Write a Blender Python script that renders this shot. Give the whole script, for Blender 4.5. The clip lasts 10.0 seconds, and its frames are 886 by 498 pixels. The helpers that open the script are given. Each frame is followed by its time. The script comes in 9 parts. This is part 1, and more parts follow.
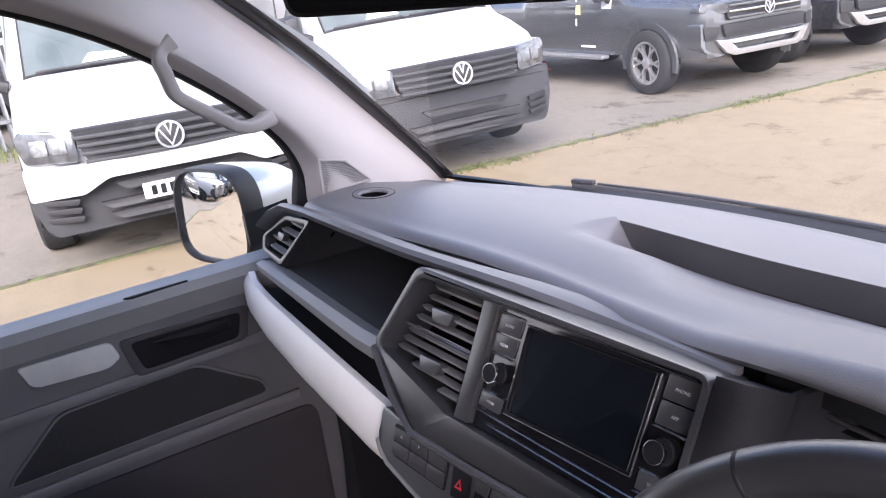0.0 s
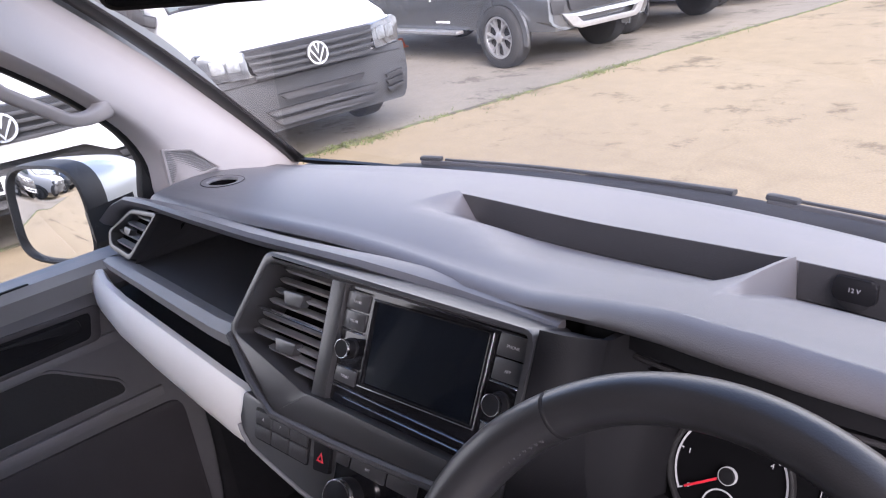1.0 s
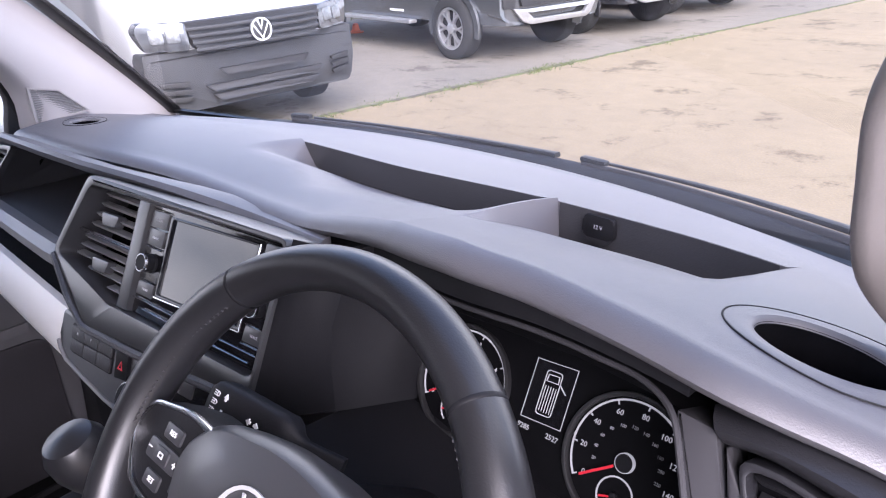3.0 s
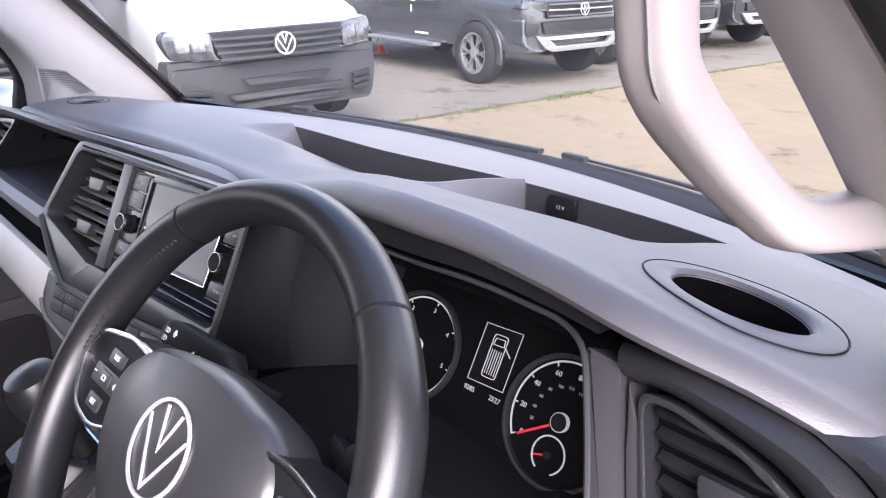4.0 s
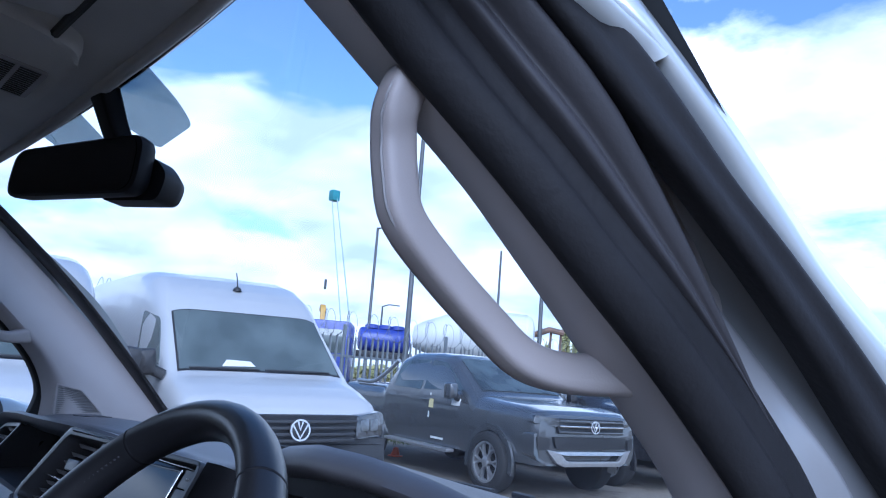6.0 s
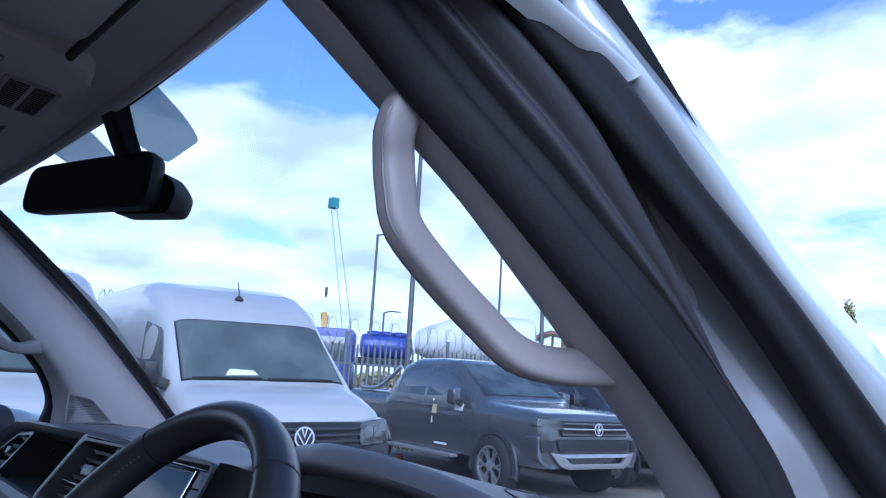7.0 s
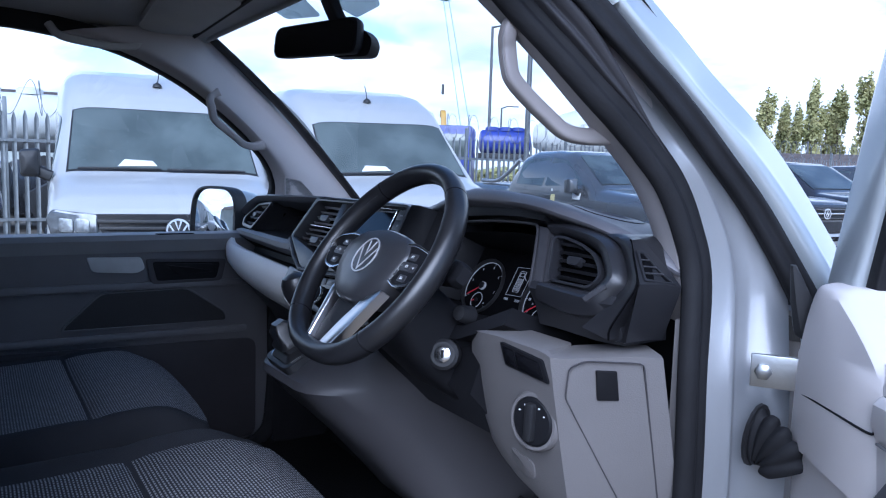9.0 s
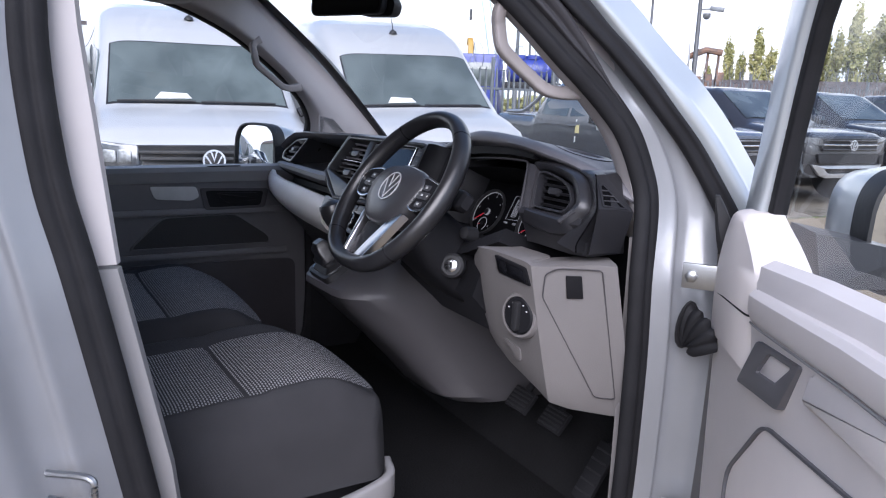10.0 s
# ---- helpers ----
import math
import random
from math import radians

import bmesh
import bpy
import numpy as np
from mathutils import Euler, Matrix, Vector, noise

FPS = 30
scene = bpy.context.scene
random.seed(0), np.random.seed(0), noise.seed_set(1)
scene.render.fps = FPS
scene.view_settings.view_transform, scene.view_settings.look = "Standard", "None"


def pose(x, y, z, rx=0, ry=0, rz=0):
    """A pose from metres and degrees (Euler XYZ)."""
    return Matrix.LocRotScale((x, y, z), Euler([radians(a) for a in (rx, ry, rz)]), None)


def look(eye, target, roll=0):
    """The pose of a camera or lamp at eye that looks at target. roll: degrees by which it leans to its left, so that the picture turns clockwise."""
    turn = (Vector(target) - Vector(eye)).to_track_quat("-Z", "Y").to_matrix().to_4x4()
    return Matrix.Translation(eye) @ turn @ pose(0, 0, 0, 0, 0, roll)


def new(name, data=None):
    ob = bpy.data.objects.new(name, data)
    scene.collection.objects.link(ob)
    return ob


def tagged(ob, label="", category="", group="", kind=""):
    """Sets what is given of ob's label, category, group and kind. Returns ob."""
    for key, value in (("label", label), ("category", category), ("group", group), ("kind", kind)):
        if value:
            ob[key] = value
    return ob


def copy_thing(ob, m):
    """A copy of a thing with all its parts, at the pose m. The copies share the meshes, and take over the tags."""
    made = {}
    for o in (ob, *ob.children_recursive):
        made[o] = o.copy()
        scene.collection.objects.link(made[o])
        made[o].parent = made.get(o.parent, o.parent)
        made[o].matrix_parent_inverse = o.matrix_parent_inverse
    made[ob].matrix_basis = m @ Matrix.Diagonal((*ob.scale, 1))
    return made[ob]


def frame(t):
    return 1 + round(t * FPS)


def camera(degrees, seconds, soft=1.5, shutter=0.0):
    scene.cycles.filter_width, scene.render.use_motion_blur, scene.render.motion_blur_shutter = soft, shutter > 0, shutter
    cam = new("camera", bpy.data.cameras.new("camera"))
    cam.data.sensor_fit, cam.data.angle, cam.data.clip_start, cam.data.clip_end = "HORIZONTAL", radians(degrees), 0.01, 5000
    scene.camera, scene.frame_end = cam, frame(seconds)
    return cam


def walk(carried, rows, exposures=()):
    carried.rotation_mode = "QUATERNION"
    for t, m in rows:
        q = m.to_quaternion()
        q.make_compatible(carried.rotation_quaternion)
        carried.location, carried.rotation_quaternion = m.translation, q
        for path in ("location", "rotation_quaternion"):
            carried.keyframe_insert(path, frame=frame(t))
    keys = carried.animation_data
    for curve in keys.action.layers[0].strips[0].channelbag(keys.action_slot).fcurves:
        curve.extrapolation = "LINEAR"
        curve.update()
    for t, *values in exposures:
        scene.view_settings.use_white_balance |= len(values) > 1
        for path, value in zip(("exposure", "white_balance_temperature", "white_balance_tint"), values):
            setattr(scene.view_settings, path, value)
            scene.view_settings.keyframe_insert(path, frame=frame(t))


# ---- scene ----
cam = camera(62.0, 10.0, 1.15)
PATH = [
    (0, (0.463, -0.38, 1.68), (-1.151, 0.581, 0.995), -6.9),
    (0.5, (0.477, -0.373, 1.691), (-0.985, 0.769, 0.943), -7.3),
    (1, (0.506, -0.375, 1.688), (-0.883, 0.835, 0.91), -7.2),
    (1.5, (0.537, -0.367, 1.682), (-0.809, 0.883, 0.89), -6.6),
    (2, (0.584, -0.347, 1.665), (-0.729, 0.931, 0.863), -5.3),
    (2.5, (0.646, -0.328, 1.65), (-0.654, 0.959, 0.84), -4.2),
    (3, (0.689, -0.316, 1.638), (-0.609, 0.975, 0.833), -2.8),
    (3.2, (0.7, -0.31, 1.631), (-0.598, 0.982, 0.829), -2.3),
    (4.3, (0.786, -0.307, 1.577), (-0.599, 0.986, 0.937), 0.8),
    (4.5, (0.808, -0.307, 1.565), (-0.609, 1.0, 1.035), 1.7),
    (5, (0.856, -0.31, 1.532), (-0.633, 1.013, 1.358), 3.9),
    (5.5, (0.895, -0.326, 1.503), (-0.612, 0.979, 1.667), 5.1),
    (5.7, (0.908, -0.33, 1.497), (-0.591, 0.965, 1.766), 5.1),
    (6.8, (0.938, -0.343, 1.491), (-0.545, 0.945, 1.866), 3.9),
    (7, (0.948, -0.355, 1.488), (-0.541, 0.935, 1.835), 3.4),
    (7.5, (0.986, -0.43, 1.476), (-0.533, 0.849, 1.707), 2.3),
    (8, (1.088, -0.553, 1.471), (-0.496, 0.667, 1.534), 1.6),
    (8.5, (1.201, -0.618, 1.466), (-0.437, 0.526, 1.382), 1.7),
    (9, (1.376, -0.679, 1.452), (-0.301, 0.389, 1.237), 1.8),
    (9.5, (1.501, -0.736, 1.471), (-0.185, 0.289, 1.15), 1.8),
    (10, (1.627, -0.798, 1.487), (-0.06, 0.198, 1.083), 1.8),
]
EXPOSURE = [(0, 2.70, 6600, 24), (3.2, 2.72, 6250, 26), (4.5, 2.64, 6550, 21), (5.0, 2.26, 6050, 18), (5.5, 1.42, 4950, 14),
            (7.0, 0.93, 4750, 17), (8.0, 0.97, 4750, 16), (9.0, 1.20, 5000, 14), (9.6, 1.35, 5400, 15), (10.0, 1.41, 6000, 18)]
walk(cam, [(t, look(eye, target, roll)) for t, eye, target, roll in PATH], EXPOSURE)

# ---- sky and sun ----
SUN_ELEVATION, SUN_AZIMUTH = 34.0, 126.0   # azimuth clockwise from ahead of the van


def make_world():
    w = bpy.data.worlds.new("sky")
    scene.world = w
    w.use_nodes = True
    n, l = w.node_tree.nodes, w.node_tree.links
    n.clear()
    out = n.new("ShaderNodeOutputWorld")
    back = n.new("ShaderNodeBackground")
    sky = n.new("ShaderNodeTexSky")
    sky.sky_type = "NISHITA"
    sky.sun_disc = False
    sky.sun_elevation, sky.sun_rotation = radians(SUN_ELEVATION), radians(SUN_AZIMUTH)
    sky.air_density, sky.dust_density = 1.0, 0.6
    co = n.new("ShaderNodeTexCoord")
    sep = n.new("ShaderNodeSeparateXYZ")
    l.new(co.outputs["Generated"], sep.inputs[0])
    # cloud layer: the direction laid on a flat deck overhead
    lift = n.new("ShaderNodeMath"); lift.operation = "MAXIMUM"; lift.inputs[1].default_value = 0.0
    add = n.new("ShaderNodeMath"); add.operation = "ADD"; add.inputs[1].default_value = 0.22
    l.new(sep.outputs["Z"], lift.inputs[0]); l.new(lift.outputs[0], add.inputs[0])
    div = n.new("ShaderNodeVectorMath"); div.operation = "DIVIDE"
    comb = n.new("ShaderNodeCombineXYZ")
    for k in range(3):
        l.new(add.outputs[0], comb.inputs[k])
    l.new(co.outputs["Generated"], div.inputs[0]); l.new(comb.outputs[0], div.inputs[1])
    shift = n.new("ShaderNodeMapping"); shift.inputs["Location"].default_value = CLOUD_SHIFT
    l.new(div.outputs[0], shift.inputs[0])
    big = n.new("ShaderNodeTexNoise"); big.inputs["Scale"].default_value = 1.0; big.inputs["Detail"].default_value = 9; big.inputs["Roughness"].default_value = 0.55
    big.inputs["Distortion"].default_value = 0.25
    l.new(shift.outputs[0], big.inputs["Vector"])
    ramp = n.new("ShaderNodeValToRGB")
    ramp.color_ramp.elements[0].position, ramp.color_ramp.elements[1].position = CLOUD_EDGE
    # more cloud low down, clear gaps higher up
    low = n.new("ShaderNodeMath"); low.operation = "MINIMUM"; low.inputs[1].default_value = 0.45
    bias = n.new("ShaderNodeMath"); bias.operation = "MULTIPLY_ADD"; bias.inputs[1].default_value = -0.52; bias.inputs[2].default_value = 0.165
    tot = n.new("ShaderNodeMath"); tot.operation = "ADD"
    l.new(lift.outputs[0], low.inputs[0]); l.new(low.outputs[0], bias.inputs[0])
    l.new(bias.outputs[0], tot.inputs[0]); l.new(big.outputs["Fac"], tot.inputs[1])
    l.new(tot.outputs[0], ramp.inputs[0])
    shade = n.new("ShaderNodeTexNoise"); shade.inputs["Scale"].default_value = 2.6; shade.inputs["Detail"].default_value = 7
    l.new(shift.outputs[0], shade.inputs["Vector"])
    grey = n.new("ShaderNodeValToRGB")
    grey.color_ramp.elements[0].position, grey.color_ramp.elements[0].color = 0.32, (4.3, 4.75, 5.35, 1)
    grey.color_ramp.elements[1].position, grey.color_ramp.elements[1].color = 0.62, (7.9, 8.05, 8.2, 1)
    l.new(shade.outputs["Fac"], grey.inputs[0])
    mix = n.new("ShaderNodeMix"); mix.data_type = "RGBA"
    l.new(ramp.outputs["Color"], mix.inputs["Factor"])
    l.new(sky.outputs[0], mix.inputs["A"]); l.new(grey.outputs["Color"], mix.inputs["B"])
    l.new(mix.outputs["Result"], back.inputs["Color"])
    back.inputs["Strength"].default_value = 0.10
    l.new(back.outputs[0], out.inputs[0])


CLOUD_SHIFT, CLOUD_EDGE = (3.1, 1.7, 0.0), (0.468, 0.530)
make_world()
sun_data = bpy.data.lights.new("sun", "SUN")
sun_data.energy, sun_data.angle, sun_data.color = 2.0, radians(50), (1.0, 0.97, 0.94)
sun = new("sun", sun_data)
sun.matrix_world = pose(0, 0, 30, 90 - SUN_ELEVATION, 0, 180 - SUN_AZIMUTH)

# ---- materials ----
def material(name, color, rough=0.5, metal=0.0, grain=0.0, grain_scale=300.0, spots=0.0, spot_scale=6.0, coat=0.0, dark=None, spec=0.5, rough_var=0.0, stretch=(1, 1, 1), emit=None):
    """A surface with a fine grain (relief), blotches at a larger scale and an uneven gloss."""
    m = bpy.data.materials.new(name)
    m.use_nodes = True
    n, l = m.node_tree.nodes, m.node_tree.links
    b = n["Principled BSDF"]
    b.inputs["Base Color"].default_value = (*color, 1)
    b.inputs["Roughness"].default_value = rough
    b.inputs["Metallic"].default_value = metal
    b.inputs["Specular IOR Level"].default_value = spec
    if coat:
        b.inputs["Coat Weight"].default_value, b.inputs["Coat Roughness"].default_value = coat, 0.06
    if emit:
        b.inputs["Emission Color"].default_value, b.inputs["Emission Strength"].default_value = (*emit[:3], 1), emit[3]
    co = n.new("ShaderNodeTexCoord")
    mp = n.new("ShaderNodeMapping")
    mp.inputs["Scale"].default_value = stretch
    l.new(co.outputs["Object"], mp.inputs[0])
    if spots:
        t = n.new("ShaderNodeTexNoise")
        t.inputs["Scale"].default_value, t.inputs["Detail"].default_value = spot_scale, 6
        l.new(mp.outputs[0], t.inputs["Vector"])
        r = n.new("ShaderNodeValToRGB")
        d = dark or tuple(c * (1 - spots) for c in color)
        r.color_ramp.elements[0].position, r.color_ramp.elements[0].color = 0.36, (*d, 1)
        r.color_ramp.elements[1].position, r.color_ramp.elements[1].color = 0.64, (*color, 1)
        l.new(t.outputs["Fac"], r.inputs[0])
        l.new(r.outputs["Color"], b.inputs["Base Color"])
        if rough_var:
            k = n.new("ShaderNodeMapRange")
            k.inputs["To Min"].default_value, k.inputs["To Max"].default_value = rough - rough_var, rough + rough_var
            l.new(t.outputs["Fac"], k.inputs["Value"])
            l.new(k.outputs[0], b.inputs["Roughness"])
    if grain:
        g = n.new("ShaderNodeTexNoise")
        g.inputs["Scale"].default_value, g.inputs["Detail"].default_value = grain_scale, 3
        l.new(mp.outputs[0], g.inputs["Vector"])
        bump = n.new("ShaderNodeBump")
        bump.inputs["Strength"].default_value, bump.inputs["Distance"].default_value = grain, 0.002
        l.new(g.outputs["Fac"], bump.inputs["Height"])
        l.new(bump.outputs[0], b.inputs["Normal"])
    return m


def glass_material(name, tint=(0.93, 0.96, 0.95), clear=0.92):
    """Thin sheet glass: mostly see-through, with a mirror's sheen that grows at a glancing angle."""
    m = bpy.data.materials.new(name)
    m.use_nodes = True
    n, l = m.node_tree.nodes, m.node_tree.links
    n.clear()
    out = n.new("ShaderNodeOutputMaterial")
    tr = n.new("ShaderNodeBsdfTransparent"); tr.inputs[0].default_value = (*tint, 1)
    gl = n.new("ShaderNodeBsdfGlossy"); gl.inputs["Roughness"].default_value = 0.02
    lw = n.new("ShaderNodeLayerWeight"); lw.inputs["Blend"].default_value = 0.5
    pw = n.new("ShaderNodeMath"); pw.operation = "POWER"; pw.inputs[1].default_value = 4.5
    fr = n.new("ShaderNodeMath"); fr.operation = "MULTIPLY_ADD"; fr.inputs[1].default_value = 0.75; fr.inputs[2].default_value = 0.045
    l.new(lw.outputs["Facing"], pw.inputs[0]); l.new(pw.outputs[0], fr.inputs[0])
    mx = n.new("ShaderNodeMixShader")
    l.new(fr.outputs[0], mx.inputs[0]); l.new(tr.outputs[0], mx.inputs[1]); l.new(gl.outputs[0], mx.inputs[2])
    l.new(mx.outputs[0], out.inputs[0])
    return m


def fabric_material(name, a, b):
    """Woven seat cloth: short light stitches in staggered rows on dark yarn."""
    m = material(name, a, 0.95, grain=0.6, grain_scale=700, spec=0.2)
    n, l = m.node_tree.nodes, m.node_tree.links
    co = n.new("ShaderNodeTexCoord")
    br = n.new("ShaderNodeTexBrick")
    br.inputs["Scale"].default_value = 1.0
    br.inputs["Color1"].default_value, br.inputs["Color2"].default_value, br.inputs["Mortar"].default_value = (*a, 1), (*[c * 1.25 for c in a], 1), (*b, 1)
    br.inputs["Brick Width"].default_value, br.inputs["Row Height"].default_value, br.inputs["Mortar Size"].default_value = 0.0085, 0.0048, 0.0019
    br.inputs["Mortar Smooth"].default_value = 0.6
    l.new(co.outputs["Object"], br.inputs["Vector"])
    l.new(br.outputs["Color"], n["Principled BSDF"].inputs["Base Color"])
    return m


def ground_material(name, base, stain, joint, bright):
    """Worn concrete: pale slab with brown stains, patches, fine cracks and grit."""
    m = material(name, base, 0.92, grain=0.5, grain_scale=90, spec=0.25)
    n, l = m.node_tree.nodes, m.node_tree.links
    b = n["Principled BSDF"]
    co = n.new("ShaderNodeTexCoord")

    def noise_ramp(scale, lo, hi, c0, c1, detail=8, rough=0.6):
        t = n.new("ShaderNodeTexNoise"); t.inputs["Scale"].default_value, t.inputs["Detail"].default_value, t.inputs["Roughness"].default_value = scale, detail, rough
        r = n.new("ShaderNodeValToRGB")
        r.color_ramp.elements[0].position, r.color_ramp.elements[0].color = lo, (*c0, 1)
        r.color_ramp.elements[1].position, r.color_ramp.elements[1].color = hi, (*c1, 1)
        l.new(co.outputs["Object"], t.inputs["Vector"]); l.new(t.outputs["Fac"], r.inputs[0])
        return r.outputs["Color"]

    def mixed(fac, a, c, mode="MIX"):
        k = n.new("ShaderNodeMix"); k.data_type, k.blend_type = "RGBA", mode
        l.new(fac, k.inputs["Factor"]) if not isinstance(fac, float) else setattr(k.inputs["Factor"], "default_value", fac)
        l.new(a, k.inputs["A"]); l.new(c, k.inputs["B"])
        return k.outputs["Result"]

    wide = noise_ramp(0.35, 0.35, 0.68, stain, base)
    fine = noise_ramp(5.0, 0.3, 0.75, (0.90, 0.89, 0.88), (1.04, 1.03, 1.02))
    col = mixed(1.0, wide, fine, "MULTIPLY")
    grit = noise_ramp(60.0, 0.35, 0.7, (0.86, 0.86, 0.86), (1.06, 1.06, 1.06), 3)
    col = mixed(1.0, col, grit, "MULTIPLY")
    v = n.new("ShaderNodeTexVoronoi"); v.feature = "DISTANCE_TO_EDGE"; v.inputs["Scale"].default_value = 0.33
    warp = n.new("ShaderNodeTexNoise"); warp.inputs["Scale"].default_value, warp.inputs["Detail"].default_value = 1.4, 6
    l.new(co.outputs["Object"], warp.inputs["Vector"])
    vm = n.new("ShaderNodeVectorMath"); vm.operation = "MULTIPLY_ADD"; vm.inputs[1].default_value = (0.9, 0.9, 0.0)
    l.new(warp.outputs["Color"], vm.inputs[0]); l.new(co.outputs["Object"], vm.inputs[2]); l.new(vm.outputs[0], v.inputs["Vector"])
    r = n.new("ShaderNodeValToRGB")
    r.color_ramp.elements[0].position, r.color_ramp.elements[0].color = 0.0, (*joint, 1)
    r.color_ramp.elements[1].position, r.color_ramp.elements[1].color = 0.012, (1, 1, 1, 1)
    l.new(v.outputs["Distance"], r.inputs[0])
    col = mixed(bright, col, r.outputs["Color"], "MULTIPLY")
    # broken, blackened patches
    patch = noise_ramp(1.1, 0.55, 0.62, (1, 1, 1), (0.46, 0.44, 0.41), 10, 0.78)
    col = mixed(0.8, col, patch, "MULTIPLY")
    l.new(col, b.inputs["Base Color"])
    return m


PAD = material("soft_dash_top", (0.112, 0.109, 0.120), 0.44, grain=0.17, grain_scale=850, spots=0.12, spot_scale=9, spec=0.65, rough_var=0.05)
TRIM = material("dark_grey_plastic", (0.034, 0.034, 0.037), 0.30, grain=0.05, grain_scale=900, spots=0.1, spot_scale=14, spec=0.6, rough_var=0.05)
# near-black colour that paints the shade deep in wells and vent throats
PIT = material("black_pit_shade", (0.004, 0.004, 0.005), 0.95, spec=0.05, spots=0.3, spot_scale=40)
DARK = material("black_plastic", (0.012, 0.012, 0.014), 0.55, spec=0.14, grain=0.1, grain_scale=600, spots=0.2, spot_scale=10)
BLADE = material("grey_vent_blade", (0.30, 0.298, 0.308), 0.36, grain=0.06, grain_scale=700, spots=0.06, spot_scale=12, spec=0.7)
CLUSTER = material("matt_black_dial_plate", (0.004, 0.004, 0.005), 0.6, spec=0.08, spots=0.2, spot_scale=12)
SATIN = material("satin_grey_plastic", (0.205, 0.200, 0.203), 0.45, grain=0.12, grain_scale=800, spots=0.06, spot_scale=12)
BEZEL = material("mid_grey_plate", (0.115, 0.113, 0.122), 0.42, grain=0.08, grain_scale=800, spots=0.08, spot_scale=14)
STRIP = material("embossed_dash_roll", (0.050, 0.049, 0.054), 0.36, grain=0.5, grain_scale=900, spots=0.08, spot_scale=8)
GLOSS = material("gloss_black_panel", (0.008, 0.008, 0.010), 0.12, spots=0.1, spot_scale=20)
SCREEN = material("dark_screen_glass", (0.006, 0.008, 0.012), 0.06, spots=0.2, spot_scale=5)
CHROME = material("satin_chrome", (0.72, 0.72, 0.74), 0.22, 1.0, spots=0.08, spot_scale=30)
ALLOY = material("brushed_aluminium_trim", (0.62, 0.62, 0.64), 0.28, 1.0, grain=0.05, grain_scale=500)
RECESS = material("dark_mauve_grey_plastic", (0.045, 0.042, 0.047), 0.5, grain=0.2, grain_scale=600, spots=0.1, spot_scale=12)
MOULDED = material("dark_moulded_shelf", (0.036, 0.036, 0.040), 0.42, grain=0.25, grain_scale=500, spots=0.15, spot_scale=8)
MATT_CAP = material("matt_pale_cap", (0.50, 0.50, 0.49), 0.55, grain=0.1, grain_scale=500, spots=0.1, spot_scale=25)
CONSOLE = material("console_plastic", (0.062, 0.059, 0.063), 0.45, grain=0.1, grain_scale=800, spots=0.08, spot_scale=10)
DOOR_TRIM = material("grey_door_trim", (0.130, 0.127, 0.133), 0.45, grain=0.2, grain_scale=600, spots=0.08, spot_scale=12)
PALE_PANEL = material("pale_satin_panel", (0.88, 0.835, 0.785), 0.45, grain=0.15, grain_scale=600, spots=0.05, spot_scale=8)
KNEE = material("grey_beige_plastic", (0.150, 0.141, 0.139), 0.5, grain=0.22, grain_scale=500, spots=0.06, spot_scale=8)
HUB = material("soft_hub_plastic", (0.034, 0.034, 0.038), 0.36, grain=0.06, grain_scale=900, spots=0.1, spot_scale=14, spec=1.0, rough_var=0.05)
# darker copy of the dash plastic; driver-side shade sits in its colour
DRIVER_TRIM = material("shaded_driver_fascia", (0.019, 0.019, 0.022), 0.34, grain=0.16, grain_scale=700, spots=0.1, spot_scale=14, spec=0.5)
# plain dark grey; on the front pillar it stands in for shade
STRIP_GREY = material("dark_grey_trim", (0.040, 0.039, 0.043), 0.45, spec=0.2, grain=0.1, grain_scale=300, spots=0.12, spot_scale=7)
BEIGE = material("pale_grey_plastic", (0.68, 0.632, 0.610), 0.5, grain=0.1, grain_scale=900, spots=0.06, spot_scale=8)
# pillar trim plastic made darker, with the handle's shade in its colour
GRIP = material("shaded_grip_plastic", (0.285, 0.262, 0.258), 0.5, grain=0.08, grain_scale=900, spots=0.06, spot_scale=8)
PILLAR = material("pale_pillar_trim", (0.38, 0.358, 0.358), 0.52, grain=0.08, grain_scale=900, spots=0.06, spot_scale=6)
GRILLE = material("pale_speaker_grille", (0.28, 0.275, 0.28), 0.65, grain=0.4, grain_scale=700)
LINER = material("grey_headliner_cloth", (0.48, 0.475, 0.465), 0.95, grain=0.7, grain_scale=900, spots=0.08, spot_scale=7, spec=0.1)
RUBBER = material("black_rubber", (0.017, 0.017, 0.019), 0.62, spec=0.15, grain=0.25, grain_scale=200, spots=0.25, spot_scale=14)
LEATHER = material("black_leather", (0.016, 0.016, 0.018), 0.34, grain=0.07, grain_scale=750, spec=0.6, spots=0.15, spot_scale=18, rough_var=0.05)
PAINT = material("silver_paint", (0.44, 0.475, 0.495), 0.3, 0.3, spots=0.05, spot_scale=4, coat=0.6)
# silver paint again, darkened to carry the shade on the door shuts
PAINT_SHADED = material("silver_paint_shaded", (0.24, 0.247, 0.262), 0.30, 0.15, grain=0.08, grain_scale=120, spots=0.1, spot_scale=6, coat=0.3)
CLOTH = material("dark_seat_bolster_cloth", (0.037, 0.0365, 0.0395), 0.95, grain=0.6, grain_scale=900, spots=0.15, spot_scale=9, spec=0.15)
WEAVE = fabric_material("seat_insert_weave", (0.26, 0.26, 0.27), (0.030, 0.030, 0.034))
# same seat cloth, its stitches toned down for the passenger side's shade
WEAVE_SHADED = fabric_material("shaded_seat_weave", (0.21, 0.208, 0.214), (0.075, 0.074, 0.078))
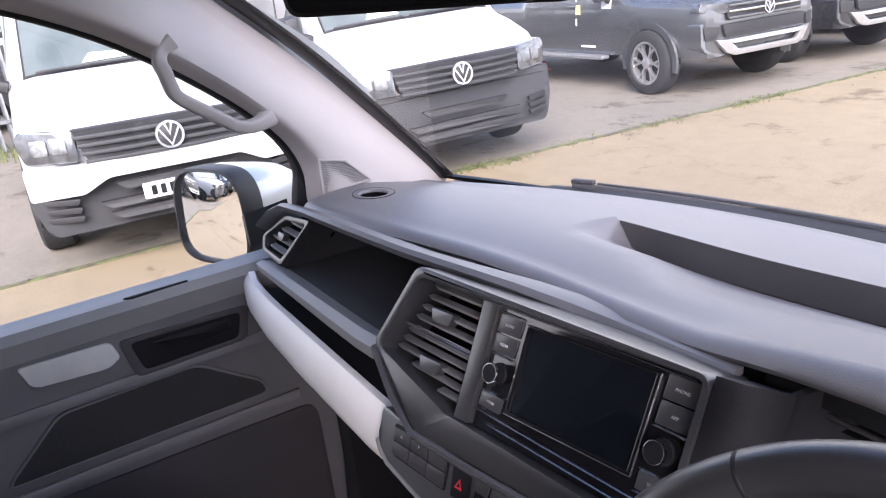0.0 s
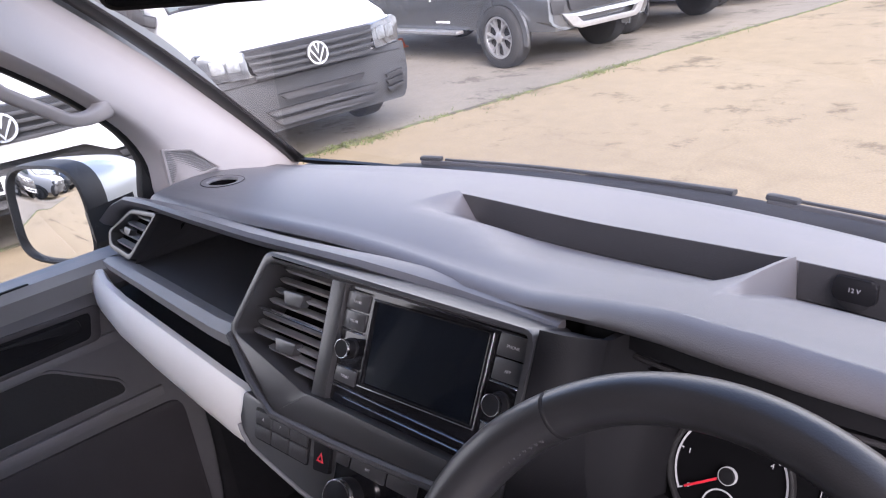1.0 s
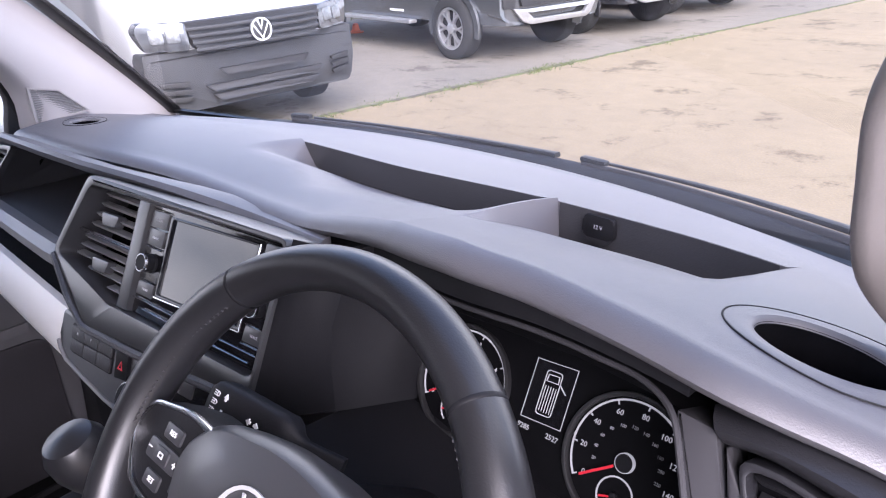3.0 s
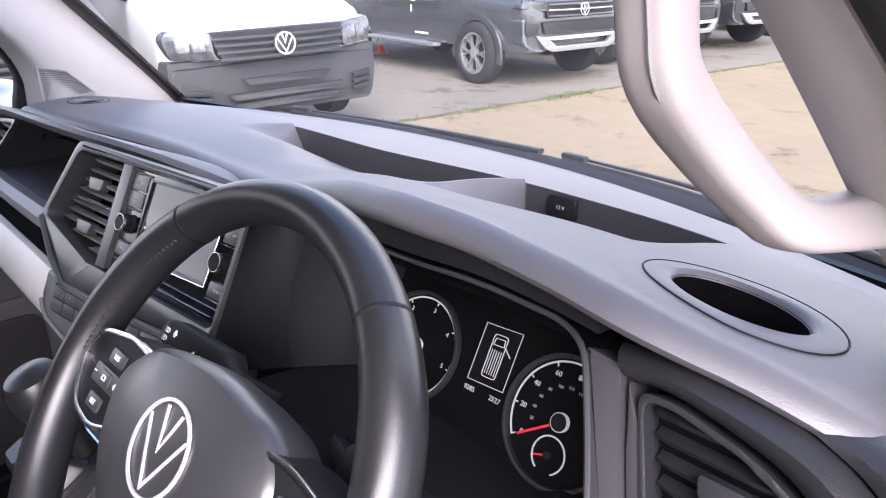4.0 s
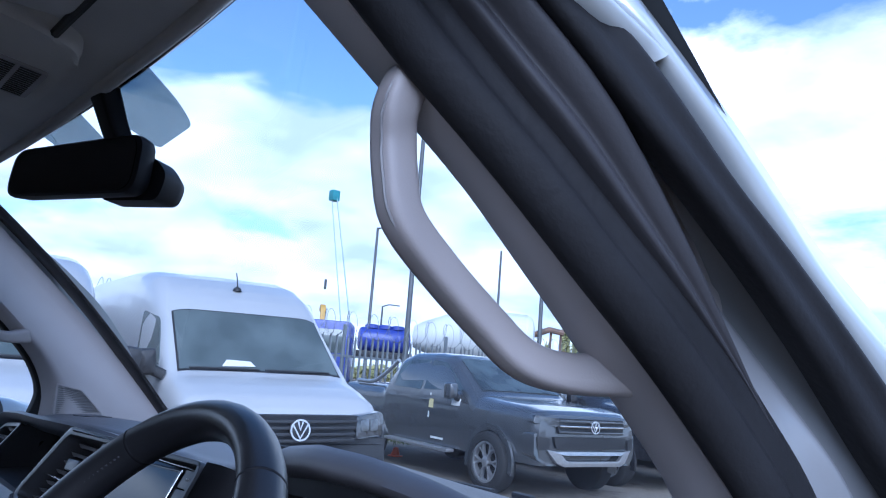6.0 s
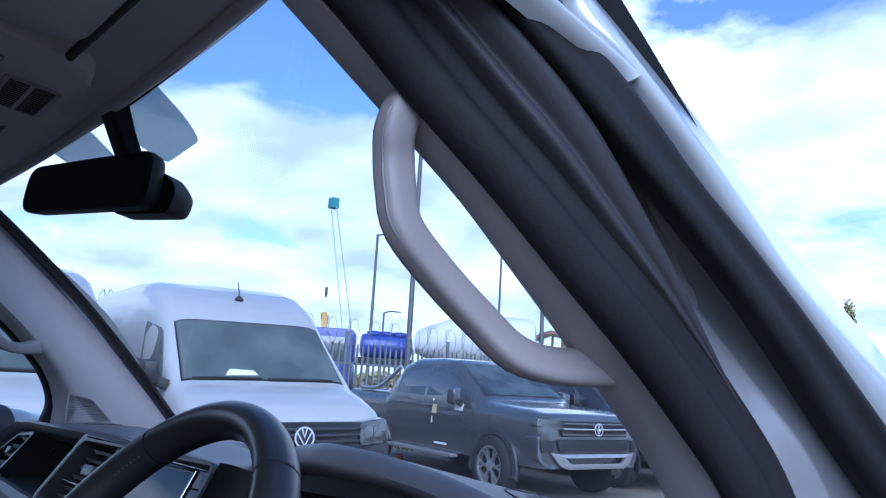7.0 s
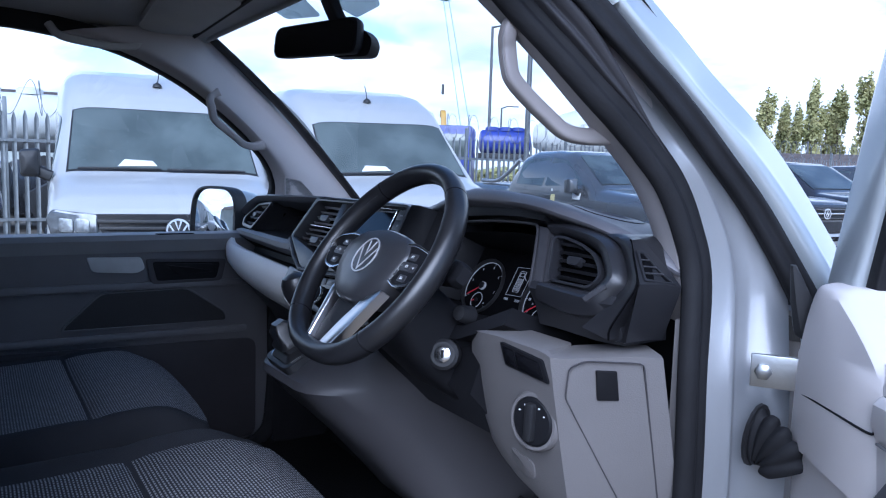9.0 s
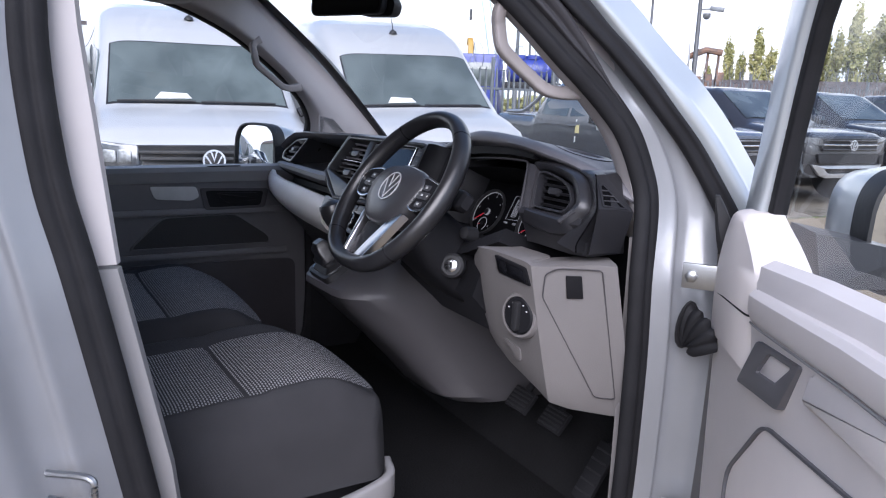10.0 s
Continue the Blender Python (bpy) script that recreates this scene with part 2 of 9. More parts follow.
MAT_FLOOR = material("rubber_floor_mat", (0.011, 0.011, 0.012), 0.85, grain=0.9, grain_scale=160, spec=0.2, spots=0.3, spot_scale=5)
MIRROR = material("mirror_glass", (0.92, 0.93, 0.94), 0.01, 1.0)
GLASS = glass_material("clear_glass")
TINT = glass_material("shaded_glass", (0.42, 0.47, 0.50))
FRIT = material("windscreen_black_edge", (0.010, 0.010, 0.011), 0.3)
STEEL = material("zinc_steel", (0.42, 0.43, 0.44), 0.35, 1.0, grain=0.1, grain_scale=200, spots=0.2, spot_scale=20)
# pale base that stands in for a bright reflection on the hub badge
SILVER_MARK = material("silver_badge", (0.62, 0.62, 0.64), 0.28, 0.35)
WHITE_MARK = material("white_print", (0.75, 0.75, 0.76), 0.5)
GREY_MARK = material("grey_print", (0.33, 0.33, 0.35), 0.5)
RED = material("red_plastic", (0.55, 0.03, 0.04), 0.35, spots=0.15, spot_scale=30)
RED_MARK = material("red_print", (0.65, 0.03, 0.05), 0.4)
LIT = material("lit_gauge_mark", (0.26, 0.26, 0.27), 0.5, emit=(0.9, 0.93, 1.0, 0.05))
LABEL_Y = material("yellow_label_paper", (0.65, 0.58, 0.30), 0.7, spots=0.2, spot_scale=30)
PAPER = material("white_paper", (0.72, 0.72, 0.70), 0.7, spots=0.1, spot_scale=15)

VAN_WHITE = material("white_van_paint", (0.40, 0.40, 0.405), 0.28, spots=0.04, spot_scale=1.5, coat=0.5)
BUMPER = material("dark_grey_bumper", (0.032, 0.033, 0.036), 0.6, grain=0.4, grain_scale=120, spots=0.15, spot_scale=5)
# base colour of both glasses is lifted to paint in the sky's reflection
AUTO_GLASS = material("vehicle_glass", (0.115, 0.135, 0.130), 0.06, spots=0.6, spot_scale=2.2, spec=0.9, dark=(0.070, 0.084, 0.080))
CAR_GLASS = material("dark_car_glass", (0.080, 0.098, 0.102), 0.05, spots=0.6, spot_scale=2.2, spec=0.9, dark=(0.028, 0.034, 0.036))
LAMP = material("headlamp_lens", (0.13, 0.136, 0.146), 0.1, 0.45, grain=0.5, grain_scale=25, spots=0.55, spot_scale=14, coat=0.8)
LAMP_BOWL = material("headlamp_bowl", (0.26, 0.27, 0.28), 0.3, 0.7, spots=0.4, spot_scale=30)
PICKUP = material("graphite_metallic_paint", (0.105, 0.110, 0.118), 0.22, 0.5, spots=0.08, spot_scale=3, coat=1.0)
PICKUP_DARK = material("dark_metallic_paint", (0.045, 0.045, 0.050), 0.26, 0.5, spots=0.08, spot_scale=3, coat=0.7)
TYRE = material("tyre_rubber", (0.020, 0.020, 0.021), 0.85, grain=0.6, grain_scale=80, spots=0.3, spot_scale=8)
ALLOY_RIM = material("silver_alloy_rim", (0.50, 0.50, 0.51), 0.35, 0.8, spots=0.15, spot_scale=20)
PLASTIC_BK = material("weathered_black_plastic", (0.018, 0.018, 0.020), 0.55, grain=0.3, grain_scale=150, spots=0.2, spot_scale=7)
GROUND = ground_material("worn_yard_concrete", (0.270, 0.217, 0.143), (0.222, 0.178, 0.120), (0.45, 0.43, 0.38), 0.15)
SLAB = ground_material("parking_slab_concrete", (0.232, 0.206, 0.170), (0.170, 0.153, 0.130), (0.6, 0.58, 0.55), 0.15)
GRASS = material("short_grass", (0.115, 0.135, 0.045), 0.9, spots=0.5, spot_scale=14)
MOSS = material("joint_moss", (0.11, 0.13, 0.05), 0.95, grain=0.9, grain_scale=60, spots=0.6, spot_scale=9, dark=(0.07, 0.06, 0.045))
GALV = material("galvanised_steel", (0.22, 0.235, 0.245), 0.5, 0.6, grain=0.1, grain_scale=60, spots=0.25, spot_scale=6)
POST_GREY = material("lamp_post_grey", (0.10, 0.105, 0.11), 0.55, 0.3, spots=0.2, spot_scale=4)
BLUE_TANK = material("blue_lorry_paint", (0.035, 0.055, 0.30), 0.4, spots=0.2, spot_scale=1.5, coat=0.3)
WHITE_TANK = material("dull_white_tank", (0.62, 0.63, 0.62), 0.5, spots=0.15, spot_scale=1.2)
RUST = material("rusty_steel", (0.22, 0.13, 0.09), 0.85, grain=0.4, grain_scale=30, spots=0.5, spot_scale=4, dark=(0.10, 0.08, 0.07))
CRANE_TEAL = material("teal_crane_paint", (0.05, 0.24, 0.27), 0.6, spots=0.2, spot_scale=0.4)
CRANE_PALE = material("pale_crane_lattice", (0.45, 0.58, 0.60), 0.6, spots=0.2, spot_scale=0.4)
ORANGE = material("orange_plastic", (0.80, 0.13, 0.03), 0.5, spots=0.1, spot_scale=9)
OCHRE = material("ochre_machine_paint", (0.50, 0.30, 0.06), 0.5, spots=0.2, spot_scale=5)
LEAF = material("poplar_leaves", (0.40, 0.38, 0.17), 0.7, spots=0.55, spot_scale=0.9, dark=(0.22, 0.23, 0.09))
BARK = material("grey_brown_bark", (0.13, 0.10, 0.075), 0.95, grain=1.0, grain_scale=12, spots=0.4, spot_scale=3)
CLAD = material("pale_clad_wall", (0.40, 0.43, 0.41), 0.7, spots=0.2, spot_scale=0.5)
ROOF_TILE = material("brown_roof_sheet", (0.12, 0.09, 0.075), 0.8, spots=0.3, spot_scale=1.5)

# ---- shaping helpers ----
def V(*a):
    return Vector(a)


def finish(bm, angle=38):
    bmesh.ops.remove_doubles(bm, verts=bm.verts, dist=1e-6)
    bmesh.ops.recalc_face_normals(bm, faces=bm.faces)
    lim = radians(angle)
    for f in bm.faces:
        f.smooth = True
    for e in bm.edges:
        e.smooth = len(e.link_faces) == 2 and e.calc_face_angle(0) < lim
    return bm


def part(name, bm, mat, parent=None, label="", angle=38, at=None):
    finish(bm, angle)
    me = bpy.data.meshes.new(name)
    bm.to_mesh(me)
    bm.free()
    me.materials.append(mat)
    ob = new(name, me)
    if at is not None:
        ob.matrix_basis = at
    if parent is not None:
        ob.parent = parent
    if label:
        tagged(ob, label)
    return ob


def twin(name, ob, at, parent=None, label=""):
    """Another piece on the same mesh."""
    o = new(name, ob.data)
    o.matrix_basis = at
    if parent is not None:
        o.parent = parent
    if label:
        tagged(o, label)
    return o


def thing(name, label, category, group="", kind="", at=None):
    ob = new(name)
    ob.empty_display_size = 0.1
    if at is not None:
        ob.matrix_basis = at
    return tagged(ob, label, category, group, kind)


def interp(table, x):
    xs, ys = zip(*table)
    return float(np.interp(x, xs, ys))


def box(bm, c, s, m=None, bevel=0.0, seg=2):
    """A box of size s at c, turned by m, with rounded edges."""
    r = bmesh.ops.create_cube(bm, size=1.0, matrix=Matrix.Translation(c) @ (m or Matrix()) @ Matrix.Diagonal((*s, 1)))
    if bevel:
        es = list({e for v in r["verts"] for e in v.link_edges})
        bmesh.ops.bevel(bm, geom=es, offset=bevel, segments=seg, profile=0.6, affect="EDGES")
    return bm


def rounded(pts, r, seg=4):
    """A polygon with its corners rounded."""
    out, n = [], len(pts)
    for i, p in enumerate(pts):
        p, a, b = Vector(p), Vector(pts[i - 1]), Vector(pts[(i + 1) % n])
        da, db = (a - p), (b - p)
        k = min(r, da.length * 0.45, db.length * 0.45)
        s, e = p + da.normalized() * k, p + db.normalized() * k
        for j in range(seg + 1):
            t = j / seg
            out.append(s * (1 - t) ** 2 + p * 2 * t * (1 - t) + e * t * t)
    return [(v.x, v.y) for v in out]


def slab(bm, pts, mp, o0, o1, bevel=0.0, seg=2):
    """A plate with the outline pts, laid by the map mp(u, v, height) from height o0 to o1; its top edge rounded."""
    lo = [bm.verts.new(mp(u, v, o0)) for u, v in pts]
    hi = [bm.verts.new(mp(u, v, o1)) for u, v in pts]
    n = len(pts)
    for i in range(n):
        bm.faces.new((lo[i], lo[(i + 1) % n], hi[(i + 1) % n], hi[i]))
    bm.faces.new(lo[::-1])
    top = bm.faces.new(hi)
    if bevel:
        bmesh.ops.bevel(bm, geom=list(top.edges), offset=bevel, segments=seg, profile=0.6, affect="EDGES")
    return bm


def ring(bm, outer, inner, mp, o0, o1, bevel=0.0):
    """A frame between two outlines with as many points each."""
    n = len(outer)
    vs = [[bm.verts.new(mp(u, v, o)) for u, v in pts] for pts, o in ((outer, o0), (outer, o1), (inner, o1), (inner, o0))]
    tops = []
    for i in range(n):
        j = (i + 1) % n
        for k in range(4):
            a, b = vs[k], vs[(k + 1) % 4]
            f = bm.faces.new((a[i], a[j], b[j], b[i]))
            if k == 1:
                tops.append(f)
    if bevel:
        inside = set(tops)
        es = [e for f in tops for e in f.edges if sum(g in inside for g in e.link_faces) == 1]
        bmesh.ops.bevel(bm, geom=list(set(es)), offset=bevel, segments=2, profile=0.6, affect="EDGES")
    return bm


def loft(bm, sections, closed=True, caps=True, loop=False):
    """Joins outlines of equal count into a skin."""
    rows = [[bm.verts.new(p) for p in s] for s in sections]
    n, pairs = len(rows[0]), list(zip(rows, rows[1:])) + ([(rows[-1], rows[0])] if loop else [])
    for a, b in pairs:
        for i in range(n if closed else n - 1):
            j = (i + 1) % n
            bm.faces.new((a[i], a[j], b[j], b[i]))
    if caps and closed and not loop:
        bm.faces.new(rows[0][::-1])
        bm.faces.new(rows[-1])
    return bm


def smooth_path(pts, n):
    """A curve through the points (Catmull-Rom), as n + 1 points."""
    p = [Vector(q) for q in pts]
    p = [p[0] * 2 - p[1]] + p + [p[-1] * 2 - p[-2]]
    out, spans = [], len(p) - 3
    for k in range(n + 1):
        s = min(k / n * spans, spans - 1e-6)
        i, t = int(s), s - int(s)
        a, b, c, d = p[i:i + 4]
        out.append(0.5 * (2 * b + (c - a) * t + (2 * a - 5 * b + 4 * c - d) * t * t + (3 * b - a - 3 * c + d) * t ** 3))
    return out


def sweep(bm, path, shape, up=(0, 0, 1), scale=None, loop=False, caps=True):
    """Carries a flat outline along a path. shape: points (side, up) or a function of 0..1."""
    n, secs = len(path), []
    for i, p in enumerate(path):
        a, b = path[(i - 1) % n if loop else max(i - 1, 0)], path[(i + 1) % n if loop else min(i + 1, n - 1)]
        t = (Vector(b) - Vector(a)).normalized()
        side = t.cross(Vector(up)).normalized()
        top = side.cross(t)
        f = i / max(n - 1, 1)
        pts = shape(f) if callable(shape) else shape
        k = scale(f) if scale else 1.0
        secs.append([Vector(p) + side * (u * k) + top * (v * k) for u, v in pts])
    return loft(bm, secs, True, caps, loop)


def circle(r, n=12, ry=None):
    return [(r * math.cos(2 * math.pi * i / n), (ry or r) * math.sin(2 * math.pi * i / n)) for i in range(n)]


def lathe(bm, prof, m=None, n=28):
    """Turns a profile of (radius, height) round the z axis of m."""
    m = m or Matrix()
    rows = [[bm.verts.new(m @ V(r * math.cos(2 * math.pi * i / n), r * math.sin(2 * math.pi * i / n), h)) for i in range(n)] for r, h in prof]
    for a, b in zip(rows, rows[1:]):
        for i in range(n):
            bm.faces.new((a[i], a[(i + 1) % n], b[(i + 1) % n], b[i]))
    bm.faces.new(rows[0][::-1])
    bm.faces.new(rows[-1])
    return bm


def skin(bm, f, nu, nv):
    """An open sheet from a function of u and v in 0..1."""
    g = [[bm.verts.new(f(i / nu, j / nv)) for j in range(nv + 1)] for i in range(nu + 1)]
    for i in range(nu):
        for j in range(nv):
            bm.faces.new((g[i][j], g[i + 1][j], g[i + 1][j + 1], g[i][j + 1]))
    return bm


def thicken(bm, d):
    bmesh.ops.recalc_face_normals(bm, faces=bm.faces)
    bmesh.ops.solidify(bm, geom=bm.faces[:], thickness=d)
    return bm


def frame_at(origin, normal, up=(0, 0, 1)):
    """A pose at origin whose z axis is the normal and whose y axis is as near to up as may be."""
    z = Vector(normal).normalized()
    x = Vector(up).cross(z).normalized()
    y = z.cross(x)
    m = Matrix((x, y, z)).transposed().to_4x4()
    m.translation = origin
    return m


def on(m):
    """A map for slab() and ring() on the pose m."""
    return lambda u, v, o: m @ V(u, v, o)


def words(text, size, mat, at, parent, name="lettering", depth=0.0003):
    """Raised letters, centred on the pose."""
    cu = bpy.data.curves.new(name, "FONT")
    cu.body, cu.size, cu.align_x, cu.align_y, cu.extrude, cu.resolution_u = text, size, "CENTER", "CENTER", depth, 2
    tmp = bpy.data.objects.new(name, cu)
    scene.collection.objects.link(tmp)
    me = bpy.data.meshes.new_from_object(tmp.evaluated_get(bpy.context.evaluated_depsgraph_get()))
    bpy.data.objects.remove(tmp)
    bpy.data.curves.remove(cu)
    me.name = name
    me.materials.clear()
    me.materials.append(mat)
    ob = new(name, me)
    ob.matrix_basis = at
    ob.parent = parent
    return ob


def round_mark(bm, m, r, rim):
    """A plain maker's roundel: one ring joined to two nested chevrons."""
    ring(bm, circle(r, 28), circle(r - rim, 28), on(m), 0, rim * 0.6)
    for top, foot, w in ((0.80, -0.10, 0.34), (0.46, -0.86, 0.80)):
        t = rim / r * 0.95
        q = [(-w, top), (-w + t * 1.1, top), (0, foot + t * 1.6), (w - t * 1.1, top), (w, top), (0, foot)]
        slab(bm, [(u * r, v * r) for u, v in q], on(m), 0, rim * 0.5)
    return bm

# ---- the van's shell: floor, pillars, roof, glass, door openings ----
van = thing("van_body", "silver panel van cab shell with pale trim and open driver door", "van", kind="structure")
# windscreen edge and door edge of the pillar trim, on the +x side
W_EDGE = [(0.735, 0.36, 1.31), (0.725, 0.30, 1.362), (0.715, 0.10, 1.550), (0.700, -0.066, 1.694), (0.685, -0.15, 1.770), (0.66, -0.19, 1.81)]
D_EDGE = [(0.768, 0.07, 1.02), (0.763, 0.07, 1.20), (0.753, 0.076, 1.32), (0.743, 0.074, 1.39), (0.728, 0.047, 1.45), (0.712, 0.0, 1.503), (0.699, -0.055, 1.553),
          (0.683, -0.148, 1.622), (0.672, -0.238, 1.674), (0.660, -0.36, 1.722), (0.655, -0.50, 1.750), (0.655, -0.68, 1.757), (0.665, -0.780, 1.70),
          (0.695, -0.812, 1.56), (0.715, -0.785, 1.40), (0.725, -0.750, 1.28), (0.745, -0.695, 1.03), (0.75, -0.65, 0.78), (0.75, -0.55, 0.64), (0.75, -0.2, 0.60), (0.755, 0.02, 0.62), (0.762, 0.065, 0.75)]


# the driver's pillar leans in more here, shaped to fit the camera's view
D_EDGE_R = [(0.768, 0.07, 1.02), (0.763, 0.07, 1.20), (0.751, 0.080, 1.32), (0.742, 0.068, 1.38), (0.732, 0.046, 1.432), (0.720, 0.018, 1.470), (0.710, -0.020, 1.508),
            (0.698, -0.060, 1.545), (0.682, -0.098, 1.585), (0.662, -0.140, 1.628), (0.645, -0.205, 1.682), (0.635, -0.33, 1.730), (0.645, -0.50, 1.750), (0.655, -0.64, 1.757), (0.668, -0.735, 1.70),
            (0.695, -0.758, 1.56), (0.715, -0.750, 1.40), (0.728, -0.727, 1.28), (0.747, -0.682, 1.03), (0.752, -0.64, 0.78)] + D_EDGE[18:]


# outer rubber lip of the driver's pillar, and the painted edge beyond it
LIP_IN = [(0.838, 0.196, 1.29), (0.817, 0.170, 1.35), (0.793, 0.134, 1.415), (0.773, 0.092, 1.470), (0.760, 0.046, 1.520), (0.747, 0.004, 1.562), (0.732, -0.045, 1.606), (0.715, -0.090, 1.648), (0.695, -0.145, 1.695), (0.680, -0.23, 1.745), (0.672, -0.38, 1.778), (0.670, -0.70, 1.79)]
LIP_OUT = [(0.862, 0.228, 1.29), (0.838, 0.200, 1.35), (0.811, 0.160, 1.423), (0.790, 0.116, 1.480), (0.771, 0.082, 1.526), (0.755, 0.046, 1.566), (0.742, 0.012, 1.598), (0.729, -0.030, 1.640), (0.712, -0.066, 1.678), (0.697, -0.115, 1.720), (0.684, -0.36, 1.800), (0.680, -0.70, 1.815)]
SKIN_OUT = [(0.880, 0.250, 1.29), (0.855, 0.226, 1.35), (0.822, 0.186, 1.428), (0.799, 0.142, 1.486), (0.779, 0.108, 1.524), (0.763, 0.076, 1.558), (0.753, 0.044, 1.590), (0.743, 0.004, 1.625), (0.729, -0.036, 1.664), (0.708, -0.080, 1.712), (0.690, -0.34, 1.815), (0.684, -0.70, 1.83)]


def edge(s):
    """The door edge on one side."""
    return [(-x, y, z) for x, y, z in D_EDGE] if s < 0 else D_EDGE_R


def step(a, b, x):
    t = min(max((x - a) / (b - a), 0), 1)
    return t * t * (3 - 2 * t)


def mirrored(pts, s):
    return [(s * x, y, z) for x, y, z in pts]


def pillar_trim(s):
    w = smooth_path(mirrored(W_EDGE, s), 28)
    d = smooth_path([(s * 0.745, 0.10, 1.26)] + edge(s)[2:11], 28)
    crest = 0.93 if s > 0 else 0.82
    bm = bmesh.new()
    rows = []
    for i, (a, b) in enumerate(zip(w, d)):
        row = []
        for k in range(17):
            f = 1 - (1 - k / 16) ** 1.5
            p = a.lerp(b, f)
            depth = 0.046 - 0.010 * step(1.48, 1.58, b.z) if s > 0 else 0.034
            p.x -= s * depth * (math.sin(math.pi / 2 * f / crest) if f < crest else math.cos(math.pi / 2 * (f - crest) / (1 - crest)))
            row.append(p)
        row += [b + V(s * 0.006, 0.006, 0.004), a + V(s * 0.001, 0.012, 0.012)]
        rows.append(row)
    loft(bm, rows, True, True)
    return part("pillar_trim", bm, PILLAR, van)


for s in (-1, 1):
    pillar_trim(s)
# lower footwell side below the pillar trim
for s in (1, -1):
    bm = bmesh.new()
    loft(bm, [[V(s * 0.752, 0.075, z), V(s * 0.742, 0.11, z), V(s * 0.74, 0.45, z), V(s * 0.78, 0.45, z), V(s * 0.775, 0.085, z)] for z in (0.58, 0.9, 1.27)])
    part("kick_panel", bm, KNEE if s > 0 else DARK, van)


def speaker(s):
    """The slanted grille let into the foot of the pillar trim."""
    c = [V(s * 0.7085, 0.092, 1.412), V(s * 0.7040, 0.135, 1.402), V(s * 0.7095, 0.178, 1.360), V(s * 0.7275, 0.098, 1.348)]
    nrm = V(-s, -0.05, 0.12).normalized()
    bm = bmesh.new()
    loft(bm, [[p + nrm * o for p in c] for o in (-0.012, 0.006)])
    g = part("speaker_grille", bm, GRILLE, van, "finely ribbed speaker grille")
    bm = bmesh.new()
    for k in range(1, 15):
        f = k / 15
        a, b = c[0].lerp(c[3], f), c[1].lerp(c[2], f)
        loft(bm, [[p + nrm * 0.006 + V(0, 0, -0.0012), p + nrm * 0.0075, p + nrm * 0.006 + V(0, 0, 0.0012)] for p in (a.lerp(b, 0.03), a.lerp(b, 0.97))])
    part("grille_rib", bm, SATIN, g)
    bm = bmesh.new()
    big = [V(0, 0, 0)] * 4
    mid = sum(c, V(0, 0, 0)) / 4
    for o in (0.006,):
        out = [mid + (p - mid) * 1.13 + nrm * -0.012 for p in c], [mid + (p - mid) * 1.11 + nrm * 0.009 for p in c], [mid + (p - mid) * 1.0 + nrm * 0.009 for p in c], [mid + (p - mid) * 1.0 + nrm * -0.012 for p in c]
        loft(bm, list(out), True, False, True)
    part("grille_frame", bm, PILLAR, g)


speaker(-1)

# rubber seals and painted shuts round both door openings
SHIFT = [(0.6, 0.10, 0.085), (1.20, 0.095, 0.105), (1.30, 0.075, 0.125), (1.38, 0.050, 0.125), (1.45, 0.034, 0.105), (1.55, 0.026, 0.088), (1.65, 0.020, 0.082), (1.80, 0.018, 0.078)]
SHIFT_R = [(0.6, 0.10, 0.085), (1.20, 0.095, 0.105), (1.30, 0.075, 0.125), (1.38, 0.062, 0.118), (1.45, 0.052, 0.098), (1.55, 0.042, 0.088), (1.65, 0.038, 0.084), (1.80, 0.030, 0.078)]
REAR = [(0.6, 0.085, 0.15), (1.2, 0.085, 0.15), (1.5, 0.07, 0.14), (1.7, 0.05, 0.09), (1.8, 0.02, 0.06)]


def offset_curve(pts, dx, dn, ax=0.0, an=0.0):
    """Moves a door-edge point outward by dx of the local shift, and away from the opening by dn of it."""
    out, n = [], len(pts)
    cy, cz = -0.32, 1.2
    for i, p in enumerate(pts):
        t = (pts[(i + 1) % n] - pts[i - 1]).normalized()
        nrm = V(0, t.z, -t.y)
        if nrm.dot(V(0, p.y - cy, p.z - cz)) < 0:
            nrm = -nrm
        k = step(-0.35, -0.65, p.y)
        front = SHIFT_R if p.x > 0 else SHIFT
        sx = float(np.interp(p.z, [r[0] for r in front], [r[1] for r in front])) * (1 - k) + k * float(np.interp(p.z, [r[0] for r in REAR], [r[1] for r in REAR]))
        sn = float(np.interp(p.z, [r[0] for r in front], [r[2] for r in front])) * (1 - k) + k * float(np.interp(p.z, [r[0] for r in REAR], [r[2] for r in REAR]))
        sgn = 1 if p.x > 0 else -1
        out.append(V(p.x + sgn * (sx * dx + ax), p.y + nrm.y * (sn * dn + an), p.z + nrm.z * (sn * dn + an)))
    return out


def closed_curve(pts, n):
    p = [Vector(q) for q in pts]
    m = len(p)
    out = []
    for k in range(n):
        s = k / n * m
        i, t = int(s), s - int(s)
        a, b, c, d = (p[(i + j) % m] for j in (-1, 0, 1, 2))
        out.append(0.5 * (2 * b + (c - a) * t + (2 * a - 5 * b + 4 * c - d) * t * t + (3 * b - a - 3 * c + d) * t ** 3))
    return out


def rounded_rows(curves, n, idx=None):
    """Cross-sections of a strip between curves, rounded through their points."""
    return [smooth_path([c[i] for c in curves], n) for i in (idx if idx is not None else range(len(curves[0])))]


def band(curves, name, mat, label="", n=26):
    bm = bmesh.new()
    loft(bm, rounded_rows(curves, n), False, False, True)
    return part(name, bm, mat, van, label, 60)


